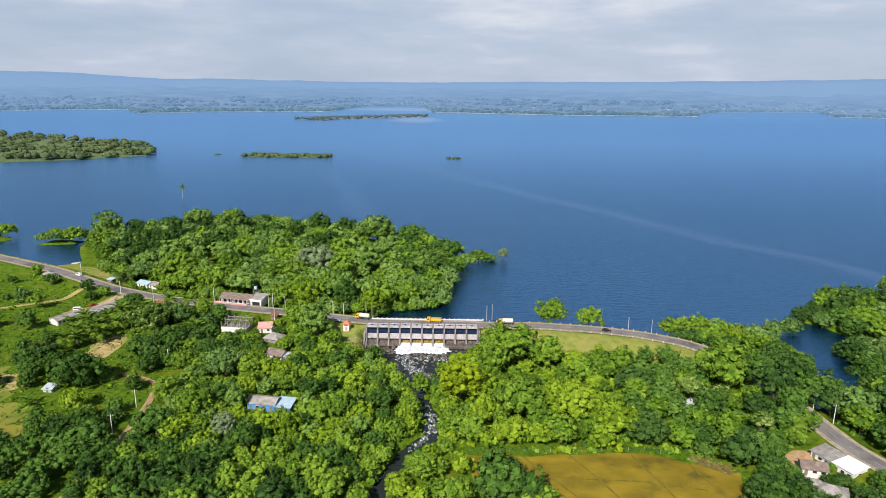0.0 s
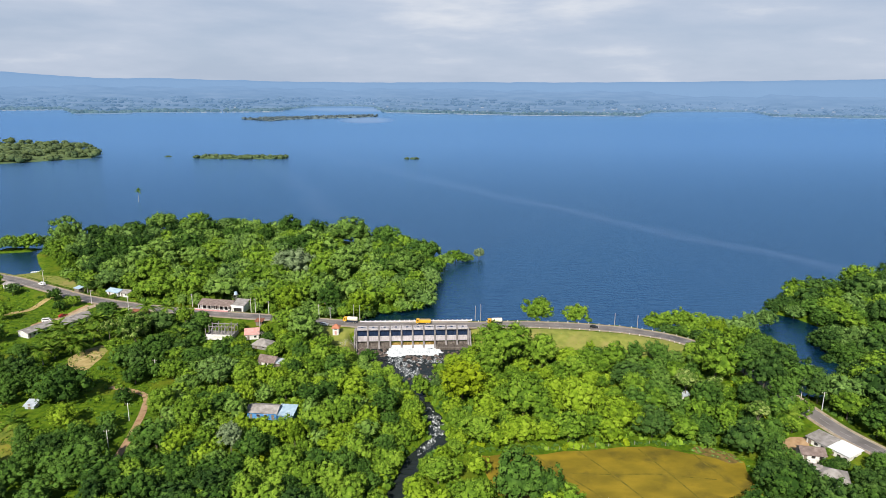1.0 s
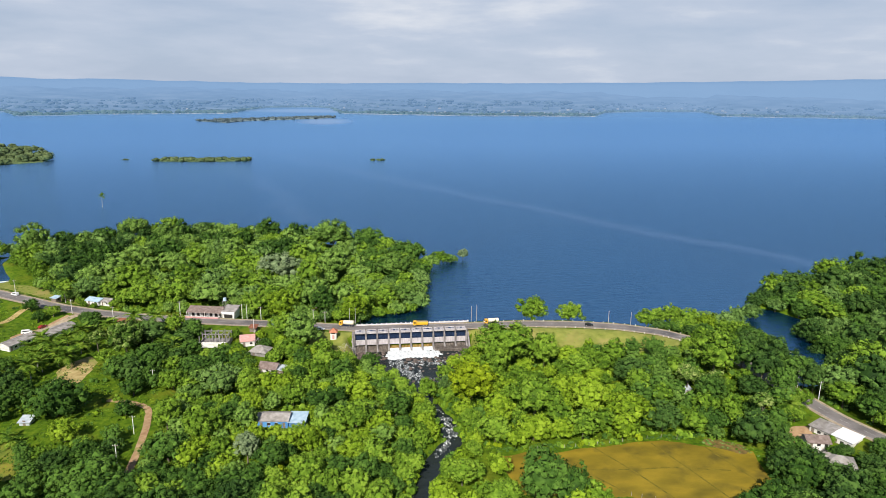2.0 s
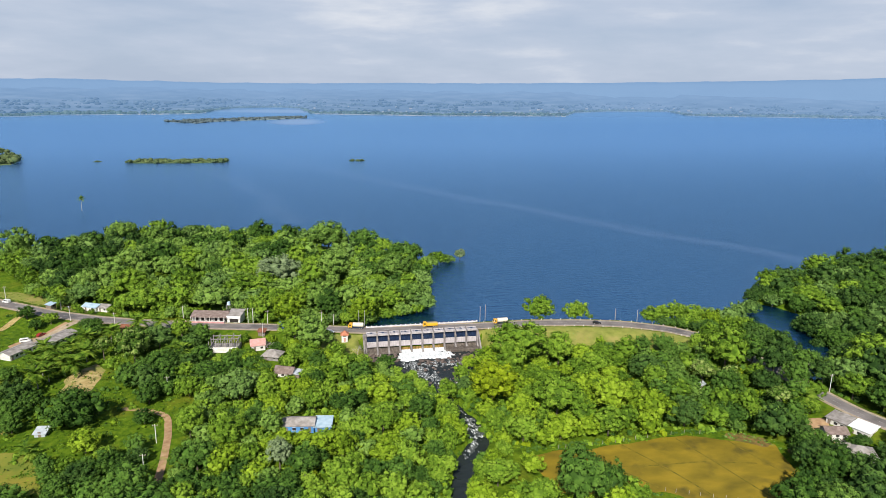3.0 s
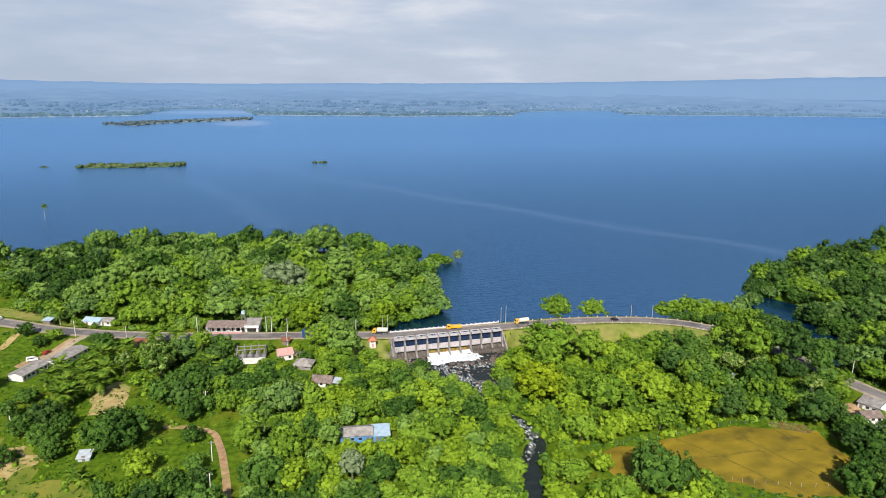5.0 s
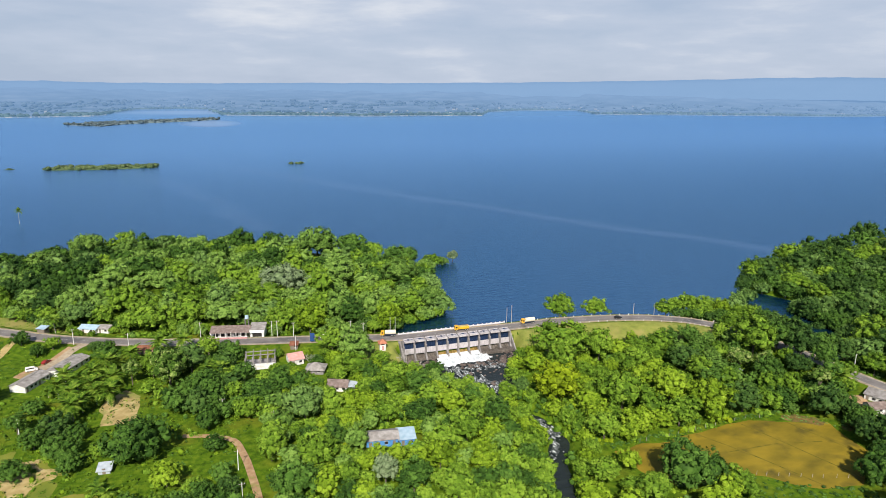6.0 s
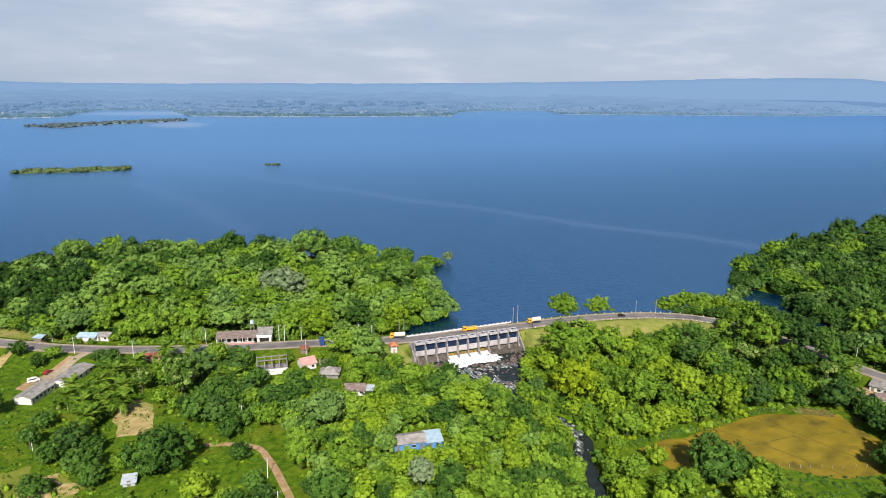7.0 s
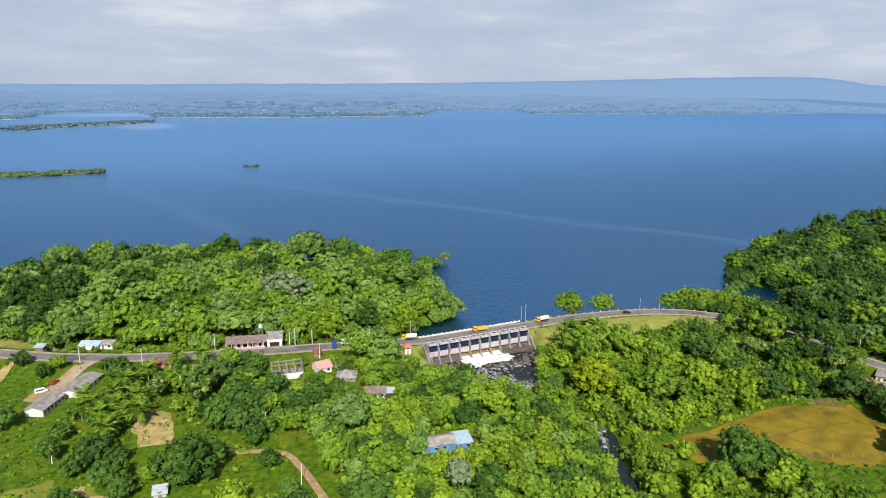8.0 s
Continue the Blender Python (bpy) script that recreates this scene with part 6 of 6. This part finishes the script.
# roadside shop with a veranda
shop = thing("shop", pose(-115.5, 341.5, 3.75, 0, 0, -13), "long roadside shop with weathered tile roof and pink veranda wall", "shop", "village houses")
part("wall", a_box(-9.5, 7.5, -2.6, 4.6, -0.6, 2.7), OLD_WHITE, shop)
roof_part(shop, 18, 9.5, 2.9, 1.7, 0.5, TILE_ROOF)
part("veranda_wall", a_box(-11.5, 8.4, -6.4, -6.15, -0.5, 0.95, bevel=0.03), PINK_WALL, shop, "pink plastered veranda wall")
part("veranda_cap", a_box(-11.6, 8.5, -6.5, -6.05, 0.95, 1.1, bevel=0.02), OLD_WHITE, shop)
part("veranda_floor", a_box(-11.5, 8.4, -6.15, -2.6, -0.6, 0.02), CONCRETE, shop)
for i in range(8):
    part("veranda_post", a_box(-9.2 + i * 2.4, -8.95 + i * 2.4, -5.2, -4.95, 0.02, 2.85), OLD_WHITE, shop)
for i in range(5):
    panel(shop, "door", -8 + i * 3.2, -6.2 + i * 3.2, -2.6, 0.0, 2.1, DARK_OPENING)
annex = thing("shop_annex", pose(-103.2, 338.2, 3.75, 0, 0, -13), "white flat-fronted shop annexe with a grey sheet roof", "shop", "village houses")
part("wall", a_box(-3.4, 3.4, -3.6, 3.4, -0.6, 3.3), OLD_WHITE, annex)
roof_part(annex, 6.8, 7.4, 3.4, 1.3, 0.4, GREY_ROOF, "mono")
part("fascia", a_box(-3.6, 3.6, -4.3, -4.1, 2.2, 3.5, bevel=0.03), WHITE_PAINT, annex)
panel(annex, "door", -2.2, 2.2, -3.6, 0.0, 2.1, DARK_OPENING)
for x in (-3.2, 3.2):
    part("post", a_box(x - 0.12, x + 0.12, -4.2, -3.96, -0.4, 2.2), WHITE_PAINT, annex)
tower = thing("water_tank_stand", pose(-108, 348.5, 3.0, 0, 0, -13), "pale blue water tank on a concrete frame", "water tank")
for sx in (-0.8, 0.8):
    for sy in (-0.8, 0.8):
        part("leg", a_box(sx - 0.12, sx + 0.12, sy - 0.12, sy + 0.12, -0.3, 5.6), CONCRETE, tower)
part("platform", a_box(-1.1, 1.1, -1.1, 1.1, 5.6, 5.8), CONCRETE, tower)
part("tank", tube(bmesh.new(), (0, 0, 5.8), (0, 0, 7.3), 0.95, 0.85, 16), TANK_BLUE, tower)

# valve house beside the spillway
valve = thing("valve_house", pose(-49.2, 303.2, float(ground_z(-49.2, 303.2)), 0, 0, -4), "small pale valve house with an orange tiled hip roof", "valve house")
vz = valve.location.z
part("wall", a_box(-1.45, 1.45, -1.45, 1.45, -0.8, 6.6 - vz), OLD_WHITE, valve)
roof_part(valve, 3.2, 3.2, 6.7 - vz, 1.4, 0.45, ORANGE_ROOF, "hip")
panel(valve, "door", -0.5, 0.5, -1.45, 0.0, 2.0, PINK_WALL)
panel(valve, "window", -0.9, 0.9, -1.45, 2.6, 3.6, DARK_OPENING)

# unfinished concrete frame
frame_b = thing("unfinished_building", pose(-104.3, 305.5, float(ground_z(-104, 305)) + 1.4, 0, 0, -6), "roofless unfinished building with bare concrete columns", "building", "village houses")
part("plinth_wall", a_box(-6.6, 6.6, -5.6, -5.3, -1.2, 1.5), OLD_WHITE, frame_b)
for x in (-6.6, 6.3):
    part("side_wall", a_box(x, x + 0.3, -5.3, 3.4, -1.2, 1.1), CONCRETE, frame_b)
part("floor_slab", a_box(-6.3, 6.3, -5.3, 3.4, -0.6, 0.1), CONCRETE, frame_b)
for i in range(5):
    for j, y in enumerate((-5.4, -1.0, 3.2)):
        x = -6.3 + i * 3.15
        part("column", a_box(x - 0.17, x + 0.17, y - 0.17, y + 0.17, 0.1, 4.4 + 0.4 * ((i + j) % 2)), CONCRETE, frame_b)
for y in (-1.0, 3.2):
    part("beam", a_box(-6.5, 6.5, y - 0.15, y + 0.15, 3.6, 3.95), CONCRETE, frame_b)
for i in range(1, 5):
    x = -6.3 + i * 3.15
    part("beam", a_box(x - 0.13, x + 0.13, -5.4, 3.2, 3.62, 3.92), CONCRETE, frame_b)

house(-89.6, 303.0, 8, 6.2, 7.6, 2.9, 1.6, OLD_WHITE, PINK_ROOF, "white house with a faded pink sheet roof", windows=1)
house(-88.5, 315.2, -12, 3.2, 2.6, 2.3, 0.6, WOOD, RUST, "small wooden roadside kiosk with a rusty roof", "mono", windows=1, name="kiosk")
house(-82.0, 290.2, -20, 7.5, 6.2, 2.4, 1.9, CONCRETE, GREY_ROOF, "old shack with a weathered grey roof", "hip", over=0.7, windows=1)
house(-75.6, 271.5, -22, 8.0, 5.4, 2.5, 1.7, OLD_WHITE, TILE_ROOF, "crumbling white cottage with a weathered tile roof", windows=2)
house(-70.8, 269.6, -28, 4.0, 3.4, 2.2, 0.6, WOOD, ZINC_ROOF, "lean-to shed with a zinc sheet roof", "mono", windows=0, name="shed")
house(-68.6, 225.8, -8, 11.0, 6.5, 3.0, 1.2, BLUE_WALL, GREY_ROOF, "blue-walled house with a grey asbestos roof", windows=3)
house(-60.0, 224.5, -8, 5.6, 6.0, 2.8, 0.9, BLUE_WALL, BLUE_ROOF, "blue house wing under pale blue roofing sheets", "mono", windows=1)
house(-195.4, 311.8, 63, 13.4, 7.0, 2.9, 1.1, OLD_WHITE, GREY_ROOF, "long low white hall with a grey sheet roof", windows=5)
house(-184.0, 325.8, 63, 17.0, 7.8, 2.7, 0.8, OLD_WHITE, GREY_ROOF, "narrow white wing with a grey sheet roof", windows=4)
house(-157.2, 235.0, -6, 3.6, 3.2, 1.5, 0.9, ZINC_ROOF, ZINC_ROOF, "small hut of zinc sheets in the grass", "mono", windows=0, name="hut")
house(-182.5, 373.5, -27, 9.0, 6.0, 2.5, 1.0, OLD_WHITE, BLUE_ROOF, "roadside shed under pale blue roofing sheets", windows=1, name="shed")
house(-175.2, 371.3, -27, 6.0, 6.0, 2.5, 0.9, OLD_WHITE, GREY_ROOF, "roadside shed with a grey sheet roof", windows=1, name="shed")
house(-203.5, 373.5, -30, 4.0, 3.0, 2.3, 0.5, WOOD, BLUE_ROOF, "roadside stall under a blue sheet", "mono", windows=0, name="stall")
house(-152.5, 331.0, -18, 8.0, 4.0, 2.4, 0.9, PINK_WALL, RUST, "roadside hut with a rusty red roof", windows=1, name="hut")
house(-245.0, 381.0, -30, 8.0, 5.0, 2.6, 1.0, OLD_WHITE, GREY_ROOF, "white roadside house with a grey roof", windows=2)
house(128.4, 194.4, -66, 6.8, 6.8, 2.8, 0.6, OLD_WHITE, GREY_ROOF, "roadside house with a flat grey sheet roof", "mono", windows=2, z=1.8)
house(131.6, 187.0, -66, 6.6, 7.0, 3.1, 0.5, OLD_WHITE, WHITE_ROOF, "roadside house with a bright white sheet roof", "mono", windows=2, z=1.7)
house(120.2, 188.0, -14, 7.4, 5.2, 2.5, 1.3, OLD_WHITE, TILE_ROOF, "old white house with a weathered tile roof", windows=2, z=1.6)
house(118.5, 174.5, -28, 8.6, 6.6, 2.8, 1.6, OLD_WHITE, GREY_ROOF, "white house with a pale grey hip roof", "hip", windows=2, z=1.4)
house(114.8, 178.0, -28, 3.6, 4.2, 2.8, 1.2, OLD_WHITE, GREY_ROOF, "white porch wing with a pale grey gable roof", windows=0, z=1.4)
house(97.0, 236.5, 20, 4.0, 3.4, 2.2, 0.6, OLD_WHITE, ZINC_ROOF, "small shed with a zinc roof among trees", windows=0, name="shed")

# roadside hoarding
board = thing("hoarding", pose(-79.5, 319.0, 3.4, 0, 0, -14), "dark blue roadside hoarding on two posts", "hoarding")
part("panel", a_box(-1.1, 1.1, -0.08, 0.08, 1.0, 5.2, bevel=0.02), SIGN_BLUE, board)
for x in (-0.8, 0.8):
    part("post", a_box(x - 0.08, x + 0.08, 0.09, 0.25, -0.3, 4.8), STEEL, board)

# ---- poles, posts, fence ----


def pole(x, y, h, mat, label, name="pole", arm=False, group="", lean=0.0):
    t = thing(name, pose(x, y, max(float(ground_z(x, y)), 0) - 0.1, lean, lean * 0.6, 0), label, "pole", group)
    part("shaft", tube(bmesh.new(), (0, 0, -0.3), (0, 0, h), 0.16, 0.11, 8), mat, t)
    if arm:
        part("cross_arm", a_box(-0.9, 0.9, -0.06, 0.06, h - 0.6, h - 0.45), WOOD, t)
        for q in (-0.8, 0, 0.8):
            part("insulator", tube(bmesh.new(), (q, 0, h - 0.45), (q, 0, h - 0.2), 0.06, 0.04, 6), WHITE_PAINT, t)
    return t


for x, y, h in ((21.2, 317.6, 8.5), (24.0, 317.8, 9.5), (91.5, 306.6, 6.8), (102.0, 302.8, 7.0), (-41.5, 318.2, 9.0), (-38.6, 319.5, 8.5)):
    pole(x, y, h, STEEL, "grey steel mast beside the road", "mast", group="masts")
for x, y, h in ((-161, 336.5, 8.0), (-186, 350.0, 8.0), (-130, 343.0, 8.0), (-97, 334.5, 8.0), (-94.5, 334.0, 8.0), (-87, 331.0, 7.0), (-60, 325.0, 7.0), (-54, 323.0, 6.0), (-88, 313, 7.5),
                (-236, 398.0, 8.0), (140.5, 226.0, 8.0), (142.5, 216.0, 7.5)):
    pole(x, y, h, PALE_CONCRETE, "pale concrete utility pole by the road", "utility_pole", True, "utility poles")
for x, y, h in ((-116.8, 223, 7.5), (-116.2, 204, 7.5), (-103.5, 247, 7.0), (-189, 268, 7.0), (-121, 262, 7.0)):
    pole(x, y, h, WHITE_PAINT, "white-painted concrete pole in the village", "utility_pole", True, "utility poles", 1.5)
lamp = thing("street_lamp", pose(25.6, 304.8, 3.5), "short street lamp with a white globe", "street lamp")
part("post", tube(bmesh.new(), (0, 0, -0.2), (0, 0, 4.2), 0.09, 0.07, 8), GATE_STEEL, lamp)
bm = bmesh.new()
bmesh.ops.create_icosphere(bm, subdivisions=2, radius=0.32, matrix=Matrix.Translation((0, 0, 4.4)))
part("globe", bm, WHITE_PAINT, lamp)

guard = bpy.data.meshes.new("guard_post")
bm = bmesh.new()
box(bm, -0.13, 0.13, -0.13, 0.13, -0.4, 0.62, bevel=0.03)
bm.to_mesh(guard), bm.free()
guard.materials.append(WHITE_PAINT)
for off, step in ((4.75, 3.0), (-4.75, 2.6)):
    last = -99.0
    for p, nrm, s in zip(road_pts, road_nrm, road_run):
        if 22 < p[0] < 136 and p[1] > 232 and s - last >= step:
            last = s
            ob = new("guard_post", guard)
            ob.matrix_world = pose(p[0] + nrm[0] * off, p[1] + nrm[1] * off, ROAD_Z, 0, 0, 0)
            tagged(ob, "short white guard post at the road edge", "guard post", "guard posts")
fence_me = bpy.data.meshes.new("fence_post")
bm = tube(bmesh.new(), (0, 0, -0.3), (0.04, 0, 1.5), 0.08, 0.06, 6)
bm.to_mesh(fence_me), bm.free()
fence_me.materials.append(PALE_BARK)
field_fence = thing("fence", pose(0, 0, 0), "line of thin weathered wooden posts along the paddy field", "fence")
edges = [(20, 200.8), (33, 200.6), (70, 202.3), (82, 199)]
lean = np.random.default_rng(31)
for (ax, ay), (bx, by) in zip(edges[:-1], edges[1:]):
    for i in range(int(math.hypot(bx - ax, by - ay) / 4.6)):
        q = (i + lean.uniform(-0.25, 0.25)) * 4.6 / math.hypot(bx - ax, by - ay)
        x, y = ax + (bx - ax) * q, ay + (by - ay) * q
        part("fence_post", fence_me, None, field_fence).location = (x, y, float(ground_z(x, y)))
for i in range(9):
    x, y = 45 + i * 3.4 + lean.uniform(-0.6, 0.6), 171 - i * 1.38
    part("fence_post", fence_me, None, field_fence).location = (x, y, float(ground_z(x, y)))

# ---- vehicles ----


def wheels(v, xs, half, r=0.5):
    for x in xs:
        for s in (-1, 1):
            w = part("wheel", tube(bmesh.new(), (x, s * half, r), (x, s * (half - 0.3), r), r, r, 14), RUBBER, v)
            part("rim", tube(bmesh.new(), (x, s * (half + 0.01), r), (x, s * (half - 0.05), r), r * 0.55, r * 0.55, 10), STEEL, w)


def truck(x, y, turn, cab, body, label, kind):
    v = thing("truck", pose(x, y, ROAD_Z + 0.06, 0, 0, turn), label, "truck")
    part("chassis", a_box(-3.6, 3.6, -0.9, 0.9, 0.55, 0.85), GATE_STEEL, v)
    bm = bmesh.new()
    prism(bm, [(1.9, 0.6), (3.75, 0.6), (3.8, 1.5), (3.45, 2.55), (1.9, 2.65)], -1.15, 1.15)
    bmesh.ops.rotate(bm, verts=bm.verts, cent=(0, 0, 0), matrix=Matrix.Rotation(radians(-90), 3, "Z"))
    bmesh.ops.bevel(bm, geom=list(bm.edges), offset=0.08, segments=2, affect="EDGES")
    c = part("cab", bm, cab, v)
    part("windscreen", a_box(3.55, 3.72, -1.0, 1.0, 1.6, 2.3), GLASS_DARK, c)
    for s in (-1, 1):
        part("side_window", a_box(2.4, 3.3, s * 1.16 - 0.02, s * 1.16 + 0.02, 1.6, 2.3), GLASS_DARK, c)
        part("headlight", a_box(3.74, 3.82, s * 0.8 - 0.15, s * 0.8 + 0.15, 0.85, 1.1), WHITE_PAINT, c)
    if kind == "tanker":
        bm = tube(bmesh.new(), (-3.7, 0, 1.95), (1.6, 0, 1.95), 1.1, 1.1, 18)
        bmesh.ops.bevel(bm, geom=[e for e in bm.edges if abs(e.verts[0].co.x - e.verts[1].co.x) < 0.01], offset=0.15, segments=2, affect="EDGES")
        part("tank", bm, body, v, "cream water tank")
    elif kind == "tipper":
        bm = a_box(-3.7, 1.7, -1.2, 1.2, 0.9, 2.2, bevel=0.05)
        part("tipper_body", bm, body, v)
        part("load", a_box(-3.5, 1.5, -1.05, 1.05, 2.0, 2.35, bevel=0.15), SAND, v, "sand load")
        part("tailgate", a_box(-3.8, -3.7, -1.15, 1.15, 0.95, 2.15), cab, v)
    else:
        part("box_body", a_box(-4.0, 1.75, -1.2, 1.2, 0.9, 3.1, bevel=0.05), body, v)
        part("rear_door", a_box(-4.06, -4.0, -1.1, 1.1, 1.0, 3.0), STEEL, v)
    wheels(v, (2.8, -1.8, -2.9), 1.2)
    return v


def car(x, y, turn, paint, label, z=None, van=False):
    v = thing("van" if van else "car", pose(x, y, ROAD_Z + 0.06 if z is None else z, 0, 0, turn), label, "van" if van else "car")
    bm = bmesh.new()
    prof = [(-2.3, 0.3), (2.3, 0.3), (2.35, 0.9), (1.7, 1.1), (1.1, 1.9), (-2.2, 1.95), (-2.35, 1.0)] if van else \
        [(-2.1, 0.3), (2.1, 0.3), (2.15, 0.7), (1.1, 0.9), (0.5, 1.42), (-1.1, 1.45), (-1.8, 0.98), (-2.15, 0.9)]
    prism(bm, prof, -0.85, 0.85)
    bmesh.ops.rotate(bm, verts=bm.verts, cent=(0, 0, 0), matrix=Matrix.Rotation(radians(-90), 3, "Z"))
    bmesh.ops.bevel(bm, geom=list(bm.edges), offset=0.07, segments=2, affect="EDGES")
    b = part("body", bm, paint, v)
    for s in (-1, 1):
        part("side_window", a_box(-1.9 if van else -1.1, 1.0 if van else 0.55, s * 0.86 - 0.015, s * 0.86 + 0.015, 1.25 if van else 1.0, 1.75 if van else 1.35), GLASS_DARK, b)
        part("headlight", a_box(2.08, 2.2, s * 0.6 - 0.15, s * 0.6 + 0.15, 0.6, 0.78), WHITE_PAINT, b)
    wheels(v, (1.4, -1.4), 0.86, 0.32)
    return v


truck(-71.5, 321.9, 166, TRUCK_WHITE, TRUCK_WHITE, "white box truck driving along the road", "box")
truck(-43.0, 316.3, 166, TRUCK_YELLOW, CREAM, "yellow truck with a cream tank at the bridge end", "tanker")
truck(-6.0, 312.8, 178, TRUCK_YELLOW, TRUCK_YELLOW, "yellow tipper truck crossing the spillway bridge", "tipper")
truck(30.5, 311.6, 180, TRUCK_YELLOW, CREAM, "yellow truck with a cream tank on the road", "tanker")
car(80.0, 303.6, -15, CAR_BLACK, "black car driving along the embankment road")
car(-56.0, 312.2, -13, TRUCK_WHITE, "white car standing at the roadside", z=3.86)
car(-194.6, 335.6, 60, CAR_RED, "dark red car parked beside the long hall", z=float(ground_z(-194.6, 335.6)) + 0.14)
car(-198.6, 328.0, 15, TRUCK_WHITE, "white van parked beside the long hall", z=float(ground_z(-198.6, 328)) + 0.14, van=True)
car(-230.0, 385.0, 150, TRUCK_WHITE, "white van driving along the road", van=True)

# ---- palms, bare trees, boats ----


def frond_mesh(seed):
    """A drooping feather leaf of one unit length along x, two rows of leaflets on a rib."""
    rng = np.random.default_rng(seed)
    v, f = [], []
    n = 13
    mid = [(t, 0, 0.32 * t - 0.75 * t ** 2.3) for t in np.linspace(0, 1, n)]
    for i, (x, y, z) in enumerate(mid[1:], 1):
        w = 0.30 * math.sin(math.pi * min(0.98, 0.12 + 0.86 * i / n)) + 0.03
        for s in (-1, 1):
            k = len(v)
            v += [(x - 0.09, s * 0.008, z + 0.015), (x + 0.06, s * 0.008, z), (x + 0.14 + rng.uniform(-0.02, 0.03), s * w, z - 0.35 * w)]
            f.append((k, k + 1, k + 2))
        k = len(v)
        px, _, pz = mid[i - 1]
        v += [(px, -0.012, pz), (px, 0.012, pz), (x, 0.008, z), (x, -0.008, z)]
        f.append((k, k + 1, k + 2)), f.append((k, k + 2, k + 3))
    return mesh_from("frond", v, f, LEAF["palm"])


FRONDS = [frond_mesh(s) for s in range(3)]


def palm(x, y, h, reach, rng, label="tall coconut palm with arching feathery fronds", group="coconut palms", base=None, count=17):
    z = float(ground_z(x, y)) if base is None else base
    t = thing("palm_tree", pose(x, y, z, 0, 0, rng.uniform(0, 360)), label, "palm tree", group)
    bm = bmesh.new()
    bend = rng.uniform(0.02, 0.12)
    pts = [(bend * h * q * q, 0, h * q) for q in np.linspace(0, 1, 6)]
    pts[0] = (0, 0, -0.4)
    for a, b, r in zip(pts[:-1], pts[1:], (0.26, 0.2, 0.18, 0.17, 0.16)):
        tube(bm, a, b, r, r - 0.015, 7)
    part("trunk", bm, PALE_BARK, t)
    for i in range(count):
        fr = part("frond", FRONDS[rng.integers(3)], None, t)
        up = 62 - 95 * (i / count) + rng.uniform(-10, 10)
        s = reach * rng.uniform(0.8, 1.1)
        fr.matrix_basis = pose(bend * h, 0, h, 0, -up, i * 137.5 + rng.uniform(-12, 12)) @ Matrix.Diagonal((s, s, s, 1))
    return t


palms = np.random.default_rng(31)
PALMS = [(-181, 305), (-172, 308), (-167, 313), (-182, 296), (-171, 280), (-167, 286), (-163, 285), (-173, 274), (-164, 318), (-176, 300), (-170, 296), (-163, 300), (-176, 287),
         (-147, 326), (-137, 324), (-141, 308), (-121, 296), (122, 206), (-159, 322), (-128, 300), (-151, 317)]
for x, y in PALMS:
    palm(x, y, palms.uniform(3.6, 7.0), palms.uniform(4.4, 5.8), palms, count=20)
palm(-95, 345, 9.5, 4.6, palms, "tall coconut palm behind the roadside shop")
palm(-198, 372, 7, 4.2, palms)
for x, y in ((-155, 219), (-158, 223), (-186, 298), (-179, 274), (-84, 232), (-178, 312), (-94, 208), (-120, 285)):
    palm(x, y, palms.uniform(1.2, 2.2), 3.2, palms, "young banana-like palm in the grass", "young palms", count=11)
palm(-288.5, 688, 13.5, 3.6, palms, "lone palm standing in the open water", "lone palms", base=-1.5)


def bare_tree(x, y, h, seed, label):
    rng = np.random.default_rng(seed)
    z = float(ground_z(x, y))
    t = thing("bare_tree", pose(x, y, z, 0, 0, rng.uniform(0, 360)), label, "bare tree", "bare trees")
    bm = bmesh.new()

    def limb(a, d, length, r, depth):
        b = a + d * length
        tube(bm, a, b, r, r * 0.6, 6)
        if depth:
            for _ in range(3):
                q = (d + Vector(rng.normal(size=3)) * 0.55).normalized()
                q.z = abs(q.z) * 0.8 + 0.15
                limb(b, q.normalized(), length * rng.uniform(0.6, 0.8), r * 0.55, depth - 1)

    limb(Vector((0, 0, -0.3)), Vector((0.05, 0, 1)), h * 0.34, h * 0.028, 4)
    part("branches", bm, PALE_BARK, t)
    return t


for i, (x, y, h) in enumerate(((-39, 297, 8), (-34, 293, 7), (-44, 289, 6.5), (158, 262, 10), (163, 258, 9), (147, 231, 8), (-84, 296, 7), (60, 208, 6), (-30, 287, 6))):
    bare_tree(x, y, h, 60 + i, "leafless pale grey tree with twisted branches")


def boat(x, y, turn, z=0.0):
    b = thing("boat", pose(x, y, z, 0, 0, turn), "narrow white wooden boat at the lake shore", "boat", "boats")
    bm = bmesh.new()
    prof = [(-2.6, 0.15), (-1.6, 0.55), (0, 0.7), (1.6, 0.6), (2.9, 0.05)]
    top, low = [], []
    for x_, w in prof:
        top.append((bm.verts.new((x_, -w, 0.5)), bm.verts.new((x_, w, 0.5))))
        low.append((bm.verts.new((x_ * 0.9, -w * 0.6, -0.15)), bm.verts.new((x_ * 0.9, w * 0.6, -0.15))))
    for i in range(4):
        bm.faces.new((top[i][0], top[i + 1][0], low[i + 1][0], low[i][0]))
        bm.faces.new((top[i][1], low[i][1], low[i + 1][1], top[i + 1][1]))
        bm.faces.new((low[i][0], low[i + 1][0], low[i + 1][1], low[i][1]))
    hull = part("hull", bm, WHITE_PAINT, b)
    for q in (-1.0, 0.3, 1.4):
        part("thwart", a_box(q - 0.15, q + 0.15, -0.5, 0.5, 0.3, 0.36), WOOD, hull)
    return b


boat(-256, 426, 15)
